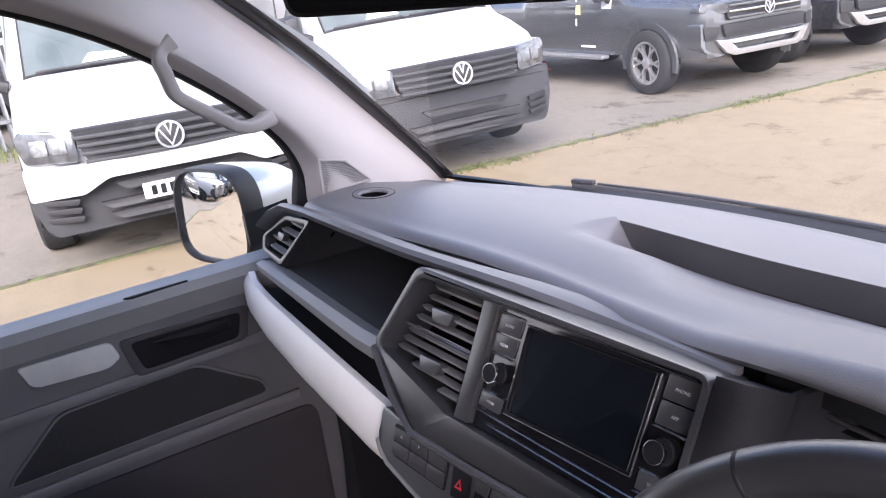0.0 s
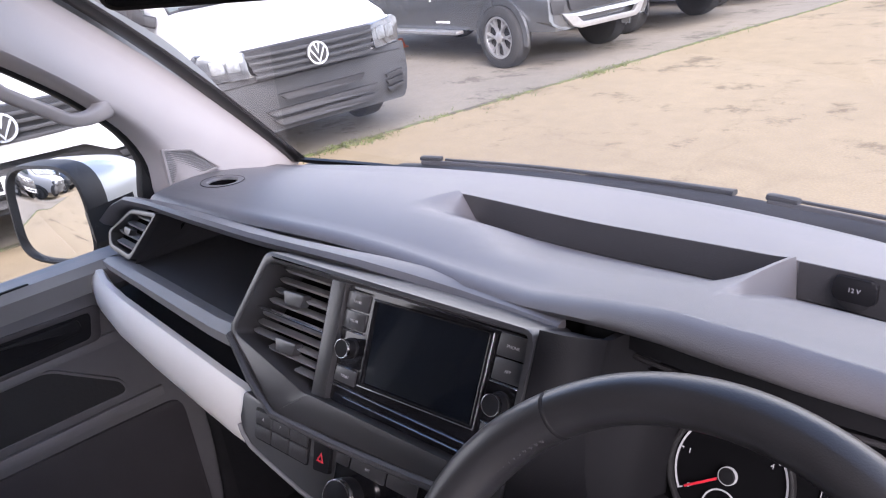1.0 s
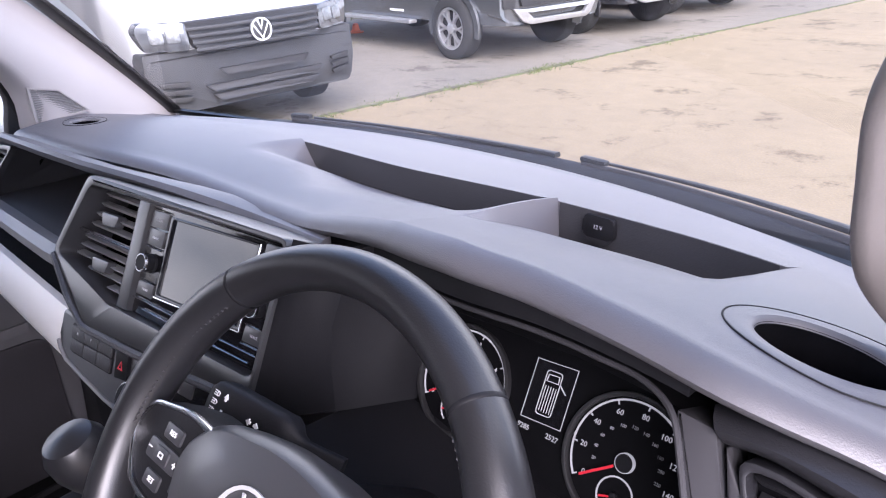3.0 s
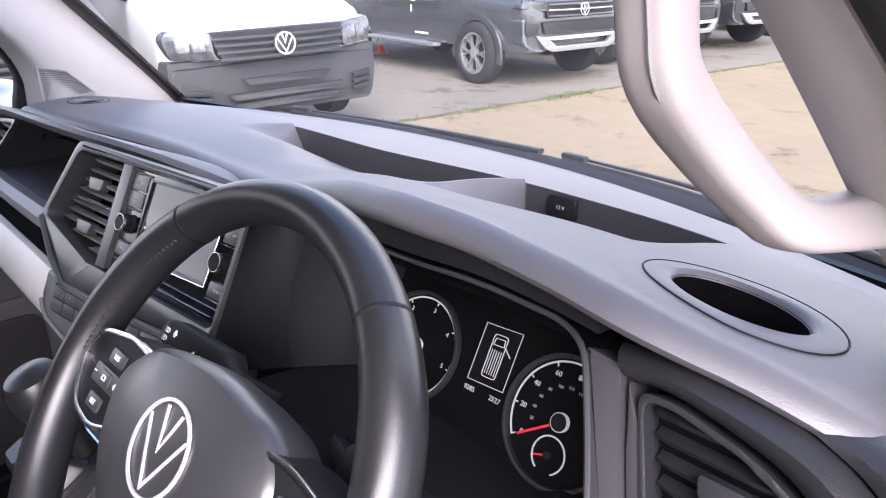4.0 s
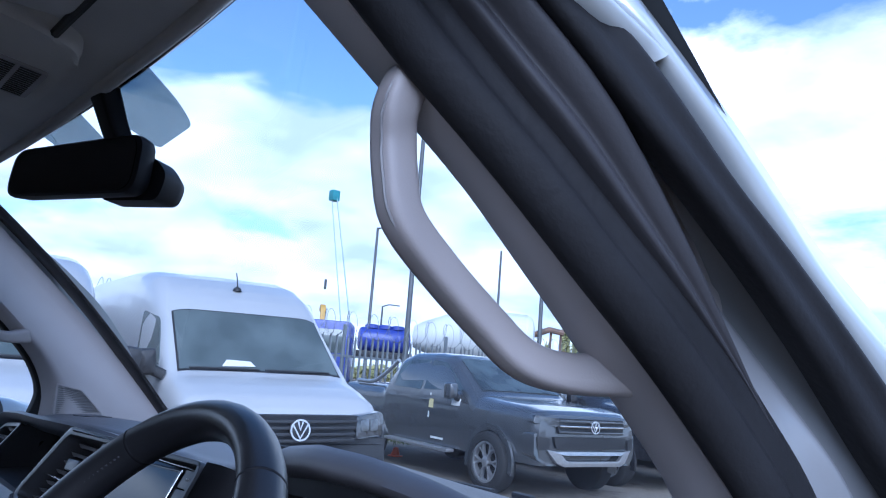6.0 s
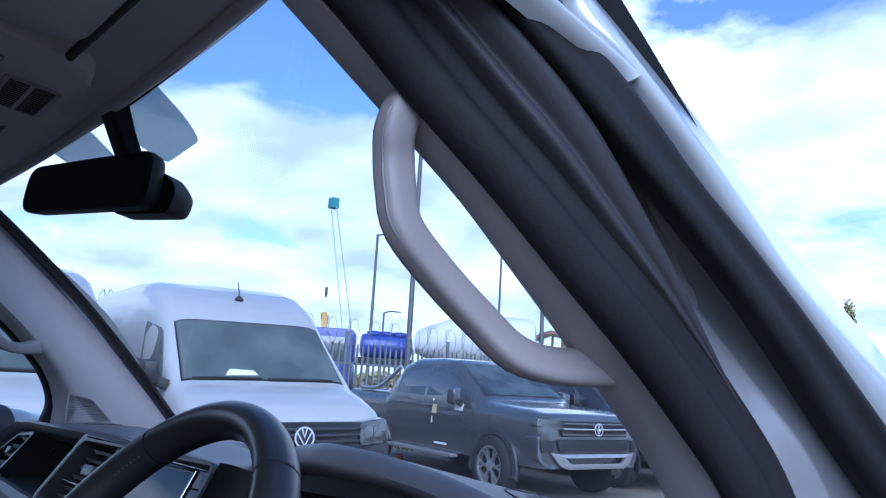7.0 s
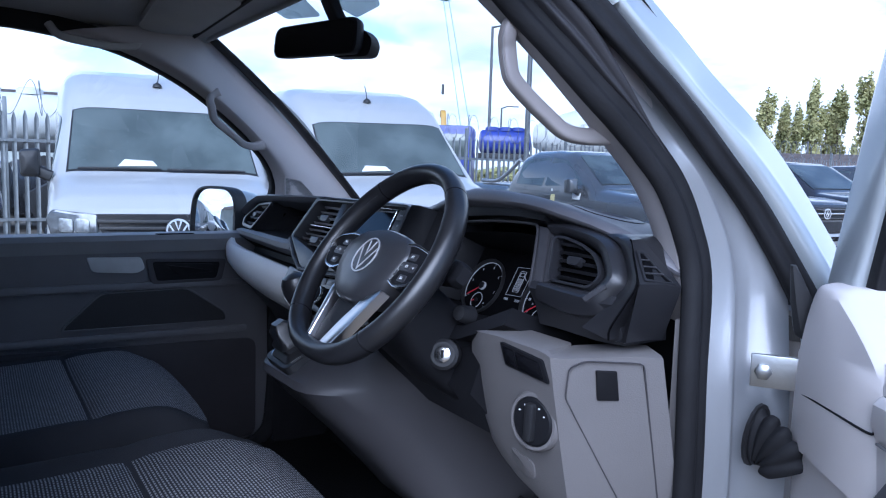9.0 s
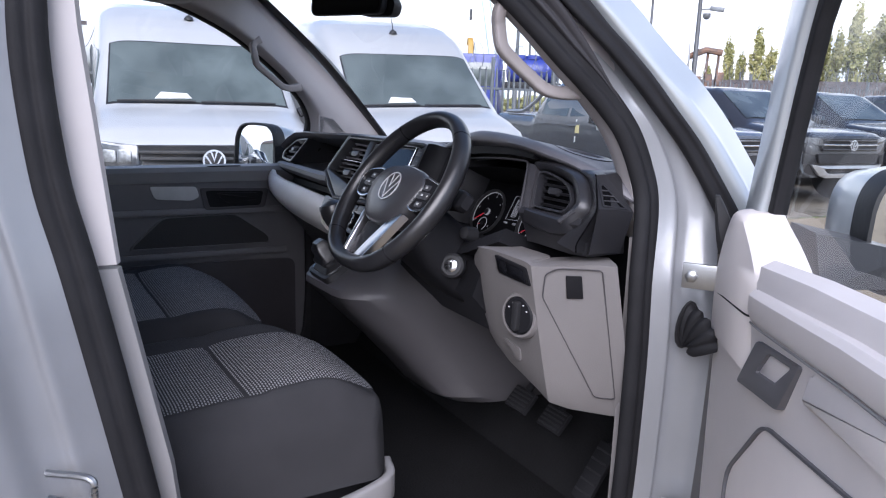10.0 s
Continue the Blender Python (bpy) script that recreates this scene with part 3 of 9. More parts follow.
def door_opening(s):
    base = closed_curve(edge(s), 150)
    oc = lambda dx, dn, ax=0.0, an=0.0: offset_curve(base, dx, dn, ax, an)
    k = [oc(0, 0, 0.002, 0.004), oc(0, 0, 0.003, -0.002), oc(0, 0, 0.008, -0.006), oc(0, 0, 0.017, -0.005), oc(0, 0, 0.024, 0.002), oc(0, 0, 0.026, 0.010), oc(0, 0, 0.023, 0.016), oc(0, 0, 0.0255, 0.024), oc(0, 0, 0.021, 0.036), oc(0, 0, 0.0, 0.036)]
    band(k + [k[0]], "door_seal", RUBBER, "ribbed black rubber door seal")
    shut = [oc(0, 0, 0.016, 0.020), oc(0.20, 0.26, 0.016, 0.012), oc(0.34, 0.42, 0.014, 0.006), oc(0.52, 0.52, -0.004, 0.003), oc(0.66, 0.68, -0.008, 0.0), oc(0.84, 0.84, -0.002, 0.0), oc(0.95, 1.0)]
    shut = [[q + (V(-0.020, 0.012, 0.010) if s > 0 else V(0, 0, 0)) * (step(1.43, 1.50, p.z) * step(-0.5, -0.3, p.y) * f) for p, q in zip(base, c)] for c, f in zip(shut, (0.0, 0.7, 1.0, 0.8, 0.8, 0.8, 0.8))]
    band(shut, "door_shut", PAINT_SHADED, "silver door shut face with shade in its paint")
    front = [i for i in range(len(base)) if base[i].z > 1.415 and base[i].y > -0.68]
    if s > 0:
        # grey strip painting the shade on the silver shut along the upper front pillar, narrowing to a point below
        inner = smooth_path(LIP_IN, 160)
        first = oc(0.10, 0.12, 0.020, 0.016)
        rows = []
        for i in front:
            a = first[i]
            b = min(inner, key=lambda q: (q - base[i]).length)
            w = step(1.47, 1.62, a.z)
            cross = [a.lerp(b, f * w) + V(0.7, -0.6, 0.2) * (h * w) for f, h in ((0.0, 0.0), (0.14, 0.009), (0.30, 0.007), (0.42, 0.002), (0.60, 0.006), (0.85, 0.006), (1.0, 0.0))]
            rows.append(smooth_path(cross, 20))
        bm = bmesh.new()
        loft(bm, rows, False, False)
        part("pillar_shade_strip", bm, STRIP_GREY, van, "dark grey shade strip along the front pillar shut", 60)
        # outer lip up the front pillar and along the roof
        out = V(0.72, -0.62, 0.15)
        bm = bmesh.new()
        loft(bm, [smooth_path([a - out * 0.012, a + out * 0.006, a.lerp(b, 0.25) + out * 0.012, a.lerp(b, 0.55) + out * 0.008, a.lerp(b, 0.8) + out * 0.011, b + out * 0.003, b - out * 0.012], 20) for a, b in zip(smooth_path(LIP_IN, 60), smooth_path(LIP_OUT, 60))])
        part("outer_seal", bm, RUBBER, van, "outer rubber seal lip", 60)
        bm = bmesh.new()
        loft(bm, [smooth_path([a - out * 0.006, a.lerp(b, 0.5) + out * 0.004, b + out * 0.002, b + V(-0.006, 0.010, 0.008), b + V(-0.03, 0.05, 0.036)], 16) for a, b in zip(smooth_path(LIP_OUT, 60), smooth_path(SKIN_OUT, 60))], False, False)
        part("pillar_skin", bm, PAINT, van, "silver painted front pillar", 60)
    wide = [oc(1.0, 1.12, 0.004, 0.0), oc(1.0, 1.18, 0.018, 0.004), oc(1.0, 1.25, 0.024, 0.010), oc(1.0, 1.42, 0.020, 0.014), oc(0.95, 1.60, 0.006, 0.016)]
    slim = [oc(1.0, 0.97, 0.002, 0.0), oc(1.0, 1.03, 0.012, 0.0), oc(1.02, 1.10, 0.014, 0.001), oc(0.93, 1.20, 0.006, 0.002), oc(0.45, 1.42, -0.010, 0.006)]
    if s < 0:
        slim = [oc(1.0, 1.12, 0.004, 0.0), oc(1.0, 1.15, 0.010, 0.001), oc(1.0, 1.19, 0.012, 0.002), oc(0.93, 1.25, 0.006, 0.003), oc(0.55, 1.60, 0.0, 0.010)]
    skin_c = [[a.lerp(b, step(1.22, 1.40, a.z)) for a, b in zip(p, q)] for p, q in zip(wide, slim)]
    keep = [i for i in range(-40, len(base)) if s < 0 or not (base[i].y > -0.10 and base[i].z > 1.36) and not (base[i].z > 1.60 and base[i].y > -0.68)]
    if s < 0:
        band(skin_c, "side_panel", PAINT, "silver painted side panel round the door")
    else:
        # the panel runs under the opening from the rear pillar to the front one
        n = len(base)
        order = sorted(set(i % n for i in keep))
        cut = max(range(len(order)), key=lambda k: (order[k] - order[k - 1]) % n)
        order = order[cut:] + order[:cut]
        bm = bmesh.new()
        loft(bm, rounded_rows(skin_c, 26, order), False, False)
        part("side_panel", bm, PAINT, van, "silver painted side panel round the door", 60)


for s in (1, -1):
    door_opening(s)

# roof skin, headliner, floor, bulkhead
def liner(u, v):
    x = -0.72 + 1.44 * u
    e = abs(x) / 0.72
    y = -0.105 - 0.045 * e ** 3 * (1 - v) - v * 1.25
    z = 1.796 + 0.044 * (1 - math.exp(-v * 4)) - 0.055 * e ** 4 * (0.4 + 0.6 * min(1, v * 6))
    return V(x, y, z)


bm = skin(bmesh.new(), liner, 40, 30)
thicken(bm, -0.02)
part("headliner", bm, LINER, van, "dark grey cloth headliner")
bm = bmesh.new()
sweep(bm, [V(x, -0.100 - 0.045 * (abs(x) / 0.72) ** 3, 1.797 - 0.022 * (abs(x) / 0.72) ** 4) for x in np.linspace(-0.72, 0.72, 25)], circle(0.009, 10), up=(0, 0, 1))
part("header_edge", bm, LINER, van)


def roof(u, v):
    x = -0.80 + 1.60 * u
    y = -0.07 - v * 3.57
    e = abs(x) / 0.80
    return V(x, y + (-0.10 * e ** 3 if v < 0.1 else 0), 1.822 + 0.145 * (1 - math.exp(-v * 9)) - 0.09 * e ** 5)


bm = skin(bmesh.new(), roof, 30, 30)
thicken(bm, 0.012)
part("roof_panel", bm, PAINT, van)
bm = bmesh.new()
box(bm, (-0.06, -0.45, 0.575), (1.62, 1.75, 0.05), bevel=0.01)
part("cab_floor", bm, MAT_FLOOR, van, "black textured rubber cab floor")
bm = bmesh.new()
skin(bm, lambda u, v: V(-0.74 + 1.48 * u, 0.30 + 0.16 * v - 0.05 * (1 - v) ** 3, 0.595 + 0.55 * v), 12, 14)
thicken(bm, 0.01)
part("footwell_carpet", bm, MAT_FLOOR, van, "black footwell carpet")
bm = bmesh.new()
box(bm, (0, 0.475, 0.85), (1.56, 0.03, 0.80))
box(bm, (0, -0.4, 0.53), (1.56, 1.8, 0.03))
part("firewall", bm, DARK, van)
bm = bmesh.new()
box(bm, (0, -1.32, 1.2), (1.5, 0.03, 1.3), bevel=0.008)
for k in range(5):
    box(bm, (-0.6 + 0.3 * k, -1.30, 1.2), (0.05, 0.02, 1.2), bevel=0.008)
part("bulkhead", bm, SATIN, van, "grey panelled bulkhead behind the seats")
for s in (1, -1):
    bm = bmesh.new()
    prof = [(0.90, 0.42), (0.935, 0.7), (0.95, 1.05), (0.93, 1.25), (0.87, 1.6), (0.80, 1.82)]
    loft(bm, [[V(s * x, y, z) for x, z in prof] + [V(s * (x - 0.02), y, z) for x, z in prof[::-1]] for y in (-0.93, -1.6, -2.6, -3.6)])
    part("rear_side", bm, PAINT, van, "silver van flank behind the door")
bm = bmesh.new()
box(bm, (0, -3.6, 1.19), (1.76, 0.04, 1.52), bevel=0.01)
part("rear_end", bm, PAINT, van)

# bonnet, scuttle and nose
def bonnet(u, v):
    x = -0.90 + 1.8 * u
    e = abs(x) / 0.9
    y = 0.58 - 0.20 * e * e + v * (0.72 - 0.15 * e * e)
    return V(x, y, 1.213 - 0.03 * e ** 3 - 0.06 * v - 0.22 * v * v - 0.1 * e ** 6)


bm = skin(bmesh.new(), bonnet, 30, 14)
thicken(bm, -0.01)
part("bonnet", bm, PAINT, van, "silver bonnet below the windscreen")
bm = bmesh.new()
loft(bm, [[V(x, 0.42 - 0.2 * (x / 0.78) ** 2, 1.24), V(x, 0.55 - 0.2 * (x / 0.78) ** 2, 1.215), V(x, 0.60 - 0.2 * (x / 0.78) ** 2, 1.248), V(x, 0.585 - 0.2 * (x / 0.78) ** 2, 1.268), V(x, 0.575 - 0.2 * (x / 0.78) ** 2, 1.268), V(x, 0.54 - 0.2 * (x / 0.78) ** 2, 1.243), V(x, 0.46 - 0.2 * (x / 0.78) ** 2, 1.27)] for x in np.linspace(-0.78, 0.78, 25)])
part("scuttle_panel", bm, PLASTIC_BK, van, "black plastic scuttle at the windscreen foot")
bm = bmesh.new()
loft(bm, [[V(s * w, y, z) for s, w, y, z in ((-1, 0.9, 0.9 + d, zz), (-0.5, 0.9, 1.25 + d, zz), (0, 0.9, 1.32 + d, zz), (0.5, 0.9, 1.25 + d, zz), (1, 0.9, 0.9 + d, zz), (1, 0.9, 0.52, zz), (-1, 0.9, 0.52, zz))] for zz, d in ((0.3, 0.0), (0.6, 0.06), (0.9, 0.03), (0.97, 0.0))])
part("van_nose", bm, PAINT, van)


# windscreen
def screen_point(u, v, o=0.0):
    """u across -1..1, v from the foot to the header."""
    x = u * (0.735 - 0.05 * v)
    y = (0.535 - 0.19 * u * u) * (1 - v) + (-0.080 - 0.06 * u * u) * v
    z = (1.268 + 0.055 * u * u) * (1 - v) + 1.816 * v - 0.03 * u * u * v + 0.03 * math.sin(math.pi * v)
    return V(x, y + o * 0.7, z + o * 0.7)


bm = skin(bmesh.new(), lambda a, b: screen_point(2 * a - 1, b), 30, 20)
ws = part("windscreen", bm, GLASS, van, "curved clear windscreen")
ws.visible_shadow = False
bm = bmesh.new()
for s in (-1, 1):
    loft(bm, [[screen_point(s * 0.972, v, -0.004), screen_point(s * 1.0, v, -0.006), screen_point(s * 1.03, v, 0.006), screen_point(s * 0.96, v, 0.004)] for v in np.linspace(0, 1, 20)])
loft(bm, [[screen_point(u, 0.0, -0.004), screen_point(u, 0.055 - 0.045 * abs(u) ** 3, -0.004), screen_point(u, 0.050 - 0.045 * abs(u) ** 3, 0.003), screen_point(u, -0.02, 0.004)] for u in np.linspace(-1, 1, 24)])
loft(bm, [[screen_point(u, 0.988, -0.004), screen_point(u, 1.03, -0.004), screen_point(u, 1.03, 0.004), screen_point(u, 0.988, 0.003)] for u in np.linspace(-1, 1, 24)])
part("windscreen_edge", bm, FRIT, van, "black bonded windscreen edge")
bm = bmesh.new()
for pts in ([(-0.15, 1.01), (0.145, 1.01), (0.145, 0.93), (0.125, 0.885), (-0.05, 0.875)], [(-0.45, 1.01), (-0.22, 1.01), (-0.22, 0.915), (-0.42, 0.945)]):
    slab(bm, rounded(pts, 0.02, 4), lambda u, v, o: screen_point(u, v, o), -0.007, -0.005)
tp = part("dotted_shade_band", bm, TINT, van, "grey dotted shade band on the glass")
tp.visible_shadow = False

# ---- dashboard ----
dash = thing("dashboard", "dark grey van dashboard with open shelf, vents and pale lower panels", "dashboard")


def lf(u, z, o):
    """The passenger-side face."""
    return V(u, 0.03 + 0.5 * (z - 1.37), z) + V(0, -1, 0.5).normalized() * o


def cs(u, z, o):
    """The centre face, turned a little to the driver."""
    return V(u, 0.02 + 0.08 * u + 0.5 * (z - 1.37), z) + V(0.08, -1, 0.5).normalized() * o


def rv(u, z, o):
    """The driver-side vent face."""
    return V(u, 0.026 + 0.55 * (z - 1.36), z) + V(0.05, -1, 0.5).normalized() * o


FRONT_Y = [(-0.77, 0.085), (-0.68, 0.045), (-0.55, 0.045), (-0.40, 0.055), (-0.21, 0.085), (-0.03, 0.092), (0.15, 0.073), (0.32, 0.038), (0.42, 0.034), (0.50, 0.026), (0.56, 0.021), (0.62, 0.032), (0.70, 0.05), (0.77, 0.09)]
FRONT_Z = [(-0.77, 1.318), (-0.70, 1.348), (-0.60, 1.357), (-0.40, 1.364), (-0.21, 1.362), (-0.03, 1.358), (0.10, 1.368), (0.25, 1.388), (0.40, 1.402), (0.52, 1.404), (0.62, 1.392), (0.70, 1.366), (0.77, 1.325)]
fy = smooth_path([(a, b, 0) for a, b in FRONT_Y], 120)
fz = smooth_path([(a, b, 0) for a, b in FRONT_Z], 120)


def front_y(x):
    return float(np.interp(x, [p.x for p in fy], [p.y for p in fy]))


def front_z(x):
    return float(np.interp(x, [p.x for p in fz], [p.y for p in fz]))


def rise(x):
    """How far the hood over the dials stands above the lip."""
    return interp(((0.08, 0.0), (0.16, 0.010), (0.25, 0.021), (0.33, 0.024), (0.40, 0.018), (0.46, 0.012), (0.55, 0.007), (0.60, 0.001), (0.64, 0.0)), x)


def pad_z(x, y):
    f = front_y(x)
    back = 0.50 - 0.2 * (x / 0.75) ** 2
    t = min(max((y - f) / (back - f), 0), 1)
    zb = 1.322 + 0.005 * abs(x)
    z = front_z(x) * (1 - t) + zb * t + 0.020 * math.sin(math.pi * min(t * 1.15, 1)) * (1 - 0.5 * t) + rise(x) * step(f + 0.13, f, y)
    # the document tray: a ramp down to an upright back wall, split by a wedge
    deep = 0.0
    if -0.24 < x < 0.241:
        y0 = 0.16 + 0.05 * step(0.0, -0.12, x)
        deep = step(-0.225, -0.185, x) * min(1.0, (0.241 - x) / 0.040) * min(max((y - y0) / (0.305 - y0), 0), 1)
    elif 0.245 < x < 0.50:
        y0 = 0.15
        deep = step(0.245, 0.249, x) * step(0.50, 0.47, x) * min(max((y - y0) / (0.305 - y0), 0), 1)
    if y > 0.3055:
        deep = 0.0
    z -= 0.046 * deep
    if y > 0.306:
        z -= 0.004
    return z


xs = sorted(set([round(v, 4) for v in np.linspace(-0.77, 0.77, 111)] + [0.201, 0.211, 0.221, 0.231, 0.2375, 0.241, 0.245, 0.247, 0.249, 0.255, -0.225, -0.215, -0.205, -0.195, -0.185, 0.47, 0.485, 0.50]))
bm = bmesh.new()
rows = []
for x in xs:
    f, back = front_y(x), 0.50 - 0.2 * (x / 0.75) ** 2
    far = 0.50 - 0.2 * (min(abs(x), 0.55) / 0.75) ** 2
    squeeze = (back - f) / (far - f)
    ys = [f + (0.29 - f) * t * squeeze for t in np.linspace(0.09, 0.9, 11)]
    tail = [f + (y - f) * squeeze for y in [0.2965, 0.3045, 0.3052, 0.3062, 0.316] + list(np.linspace(0.33, far, 6))]
    col = [V(x, f + 0.060, front_z(x) - 0.036), V(x, f + 0.030, front_z(x) - 0.026 + rise(x) * 0.3), V(x, f + 0.010, front_z(x) - 0.016 + rise(x) * 0.5), V(x, f - 0.001, front_z(x) - 0.011 + rise(x) * 0.55), V(x, f - 0.003, front_z(x) - 0.006 + rise(x) * 0.58), V(x, f + 0.0005, front_z(x) - 0.002 + rise(x) * 0.70), V(x, f + 0.006, front_z(x) + 0.001 + rise(x) * 0.83), V(x, f + 0.014, front_z(x) + 0.0028 + rise(x) * 0.93)]
    col += [V(x, y, pad_z(x, y)) for y in ys + tail]
    rows.append(col)
loft(bm, rows, False, False)
CUPS = (((0.584, 0.110, 0.0), 0.044, 0.030, (0.20, -0.02, 1)), ((-0.603, 0.135, 0.0), 0.030, 0.022, (-0.05, -0.02, 1)))
bmesh.ops.subdivide_edges(bm, edges=[e for e in bm.edges if any(((e.verts[0].co.x - c[0]) / rx) ** 2 + ((e.verts[0].co.y - c[1]) / ry) ** 2 < 3.5 for c, rx, ry, _ in CUPS)], cuts=2, use_grid_fill=True)
gone = [f for f in bm.faces if any(((f.calc_center_median().x - c[0]) / rx) ** 2 + ((f.calc_center_median().y - c[1]) / ry) ** 2 < 1.85 and f.calc_center_median().z > 1.33 for c, rx, ry, _ in CUPS)]
bmesh.ops.delete(bm, geom=gone, context="FACES")
pad = part("dash_top", bm, PAD, dash, "soft textured dark grey dash top with a document tray", 52)


def cup_well(c, rx, ry, nrm):
    e = 0.045
    nrm = V(pad_z(c[0] - e, c[1]) - pad_z(c[0] + e, c[1]), pad_z(c[0], c[1] - e) - pad_z(c[0], c[1] + e), 2 * e)
    m = frame_at(V(c[0], c[1], pad_z(c[0], c[1]) - 0.0005), nrm, (0, 1, 0))
    rows = lambda prof: [[m @ V(k * rx * math.cos(a), k * ry * math.sin(a), h) for a in np.linspace(0, 2 * math.pi, 40, endpoint=False)] for k, h in prof]
    lie = lambda p, h: V(p.x, p.y, pad_z(p.x, p.y) + h)
    bm = bmesh.new()
    rim = [[lie(p, h) for p in rows(((k, 0.0),))[0]] for k, h in ((1.47, -0.003), (1.46, 0.0004), (1.42, 0.0007), (1.30, 0.0008), (1.20, 0.0008))]
    loft(bm, rim + rows(((1.08, 0.0004), (1.03, -0.0012), (1.0, -0.004), (0.995, -0.006))), True, False)
    r = part("cup_ring", bm, PAD, dash, "smooth rounded cup holder rim")
    bm = bmesh.new()
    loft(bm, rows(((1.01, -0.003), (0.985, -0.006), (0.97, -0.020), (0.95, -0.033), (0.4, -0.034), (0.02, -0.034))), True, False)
    part("cup_well", bm, PIT, r, "deep cup well blackened for its shade")
    bm = bmesh.new()
    pts = [lie(p, 0.0003) for p in rows(((1.48, 0.0),))[0]]
    sweep(bm, pts + pts[:1], circle(0.0007, 6))
    part("ring_gap", bm, DARK, r)


for c, rx, ry, nrm in CUPS:
    cup_well(c, rx, ry, nrm)

# dark band that paints in the shade under the top's lip
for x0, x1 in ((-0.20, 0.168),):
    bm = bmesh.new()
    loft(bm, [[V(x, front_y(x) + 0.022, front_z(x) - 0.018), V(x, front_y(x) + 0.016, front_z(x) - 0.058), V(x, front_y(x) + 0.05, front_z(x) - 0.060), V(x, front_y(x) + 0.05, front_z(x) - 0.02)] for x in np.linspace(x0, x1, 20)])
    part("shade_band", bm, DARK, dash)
# thin dark skins that paint the shade on the tray's back walls
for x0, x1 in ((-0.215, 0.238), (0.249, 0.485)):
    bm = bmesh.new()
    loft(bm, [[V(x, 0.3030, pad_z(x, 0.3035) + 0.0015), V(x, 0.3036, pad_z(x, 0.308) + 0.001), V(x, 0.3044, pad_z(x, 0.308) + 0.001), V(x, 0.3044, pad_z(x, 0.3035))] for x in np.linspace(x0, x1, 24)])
    part("tray_wall_shade", bm, MOULDED, dash, "upright tray wall darkened for its shade")
# wall under the top: closes the dash behind its faces
bm = bmesh.new()
loft(bm, [[V(x, front_y(x) + 0.03, front_z(x) - 0.05), V(x, 0.16, 1.30), V(x, 0.16, 1.05), V(x, 0.30, 1.0), V(x, 0.40, 1.25), V(x, 0.40, 1.30)] for x in np.linspace(-0.75, 0.75, 25)])
part("dash_core", bm, DARK, dash)

# -- passenger side: rolled trim strip, end vent, shelf, ledge bar, lower slot, pale panel
def roll_at(u, z0, z1, away, k):
    """Cross-section of the roll: on the face at first, then drawn back under the top's lip."""
    face = [lf(u, z1, 0.004), lf(u, z1 - 0.002, 0.018), lf(u, (z0 + z1) / 2, 0.022), lf(u, z0 + 0.001, 0.014), lf(u, z0, 0.0), lf(u, z0, -0.03), lf(u, z1, -0.03)]
    c = V(u, front_y(u) - 0.006, front_z(u) - 0.012)
    lip = [c + V(0, a * k, b * k) for a, b in ((0.012, 0.008), (-0.004, 0.007), (-0.011, 0.0), (-0.007, -0.007), (0.004, -0.010), (0.02, -0.010), (0.02, 0.008))]
    return [p.lerp(q, away) for p, q in zip(face, lip)]


bm = bmesh.new()
loft(bm, [roll_at(*r) for r in ((-0.765, 1.300, 1.312, 0, 1), (-0.735, 1.326, 1.338, 0, 1), (-0.69, 1.343, 1.356, 0, 1), (-0.60, 1.3485, 1.3625, 0, 1), (-0.45, 1.352, 1.367, 0, 1), (-0.30, 1.3575, 1.372, 0, 1), (-0.24, 1.360, 1.375, 0.06, 1),
                                (-0.18, 1.363, 1.377, 0.25, 1), (-0.12, 1.366, 1.379, 0.52, 1), (-0.06, 1.369, 1.380, 0.80, 1), (0.0, 1.371, 1.381, 1.0, 0.9), (0.07, 1.374, 1.381, 1.0, 0.7), (0.14, 1.376, 1.381, 1.0, 0.4))])
part("rolled_trim", bm, BEZEL, dash, "embossed dark trim roll above the shelf")
VL = [(-0.688, 1.338), (-0.592, 1.347), (-0.657, 1.266), (-0.745, 1.270), (-0.762, 1.292)]
VL_IN = [(-0.686, 1.331), (-0.604, 1.339), (-0.662, 1.274), (-0.738, 1.277), (-0.750, 1.293)]


def slats(name, pts, mp, n, parent, mat, depth=0.012, tilt=0.0035, lo=None, hi=None):
    """Blades across an outline, each its own piece."""
    zs = [p[1] for p in pts]
    lo, hi = lo or min(zs), hi or max(zs)
    for k in range(n):
        z = lo + (hi - lo) * (k + 0.5) / n
        cut = []
        for (a, b), (c, d) in zip(pts, pts[1:] + pts[:1]):
            if (b - z) * (d - z) < 0:
                cut.append(a + (c - a) * (z - b) / (d - b))
        if len(cut) < 2:
            continue
        u0, u1 = min(cut), max(cut)
        g = (hi - lo) / n * 0.30
        bm = bmesh.new()
        c = min(0.012, (u1 - u0) * 0.15)
        loft(bm, [[mp(u, z + g * 0.55, -0.002 - r), mp(u, z + g * 0.35, 0.001 - r), mp(u, z - g * 0.5, -0.004 - r), mp(u, z - g * 0.3 + tilt, -depth), mp(u, z + g * 0.4 + tilt, -depth)]
                  for u, r in ((u0 + 0.001, 0.007), (u0 + c, 0.0), (u1 - c, 0.0), (u1 - 0.001, 0.007))])
        part(name, bm, mat, parent)


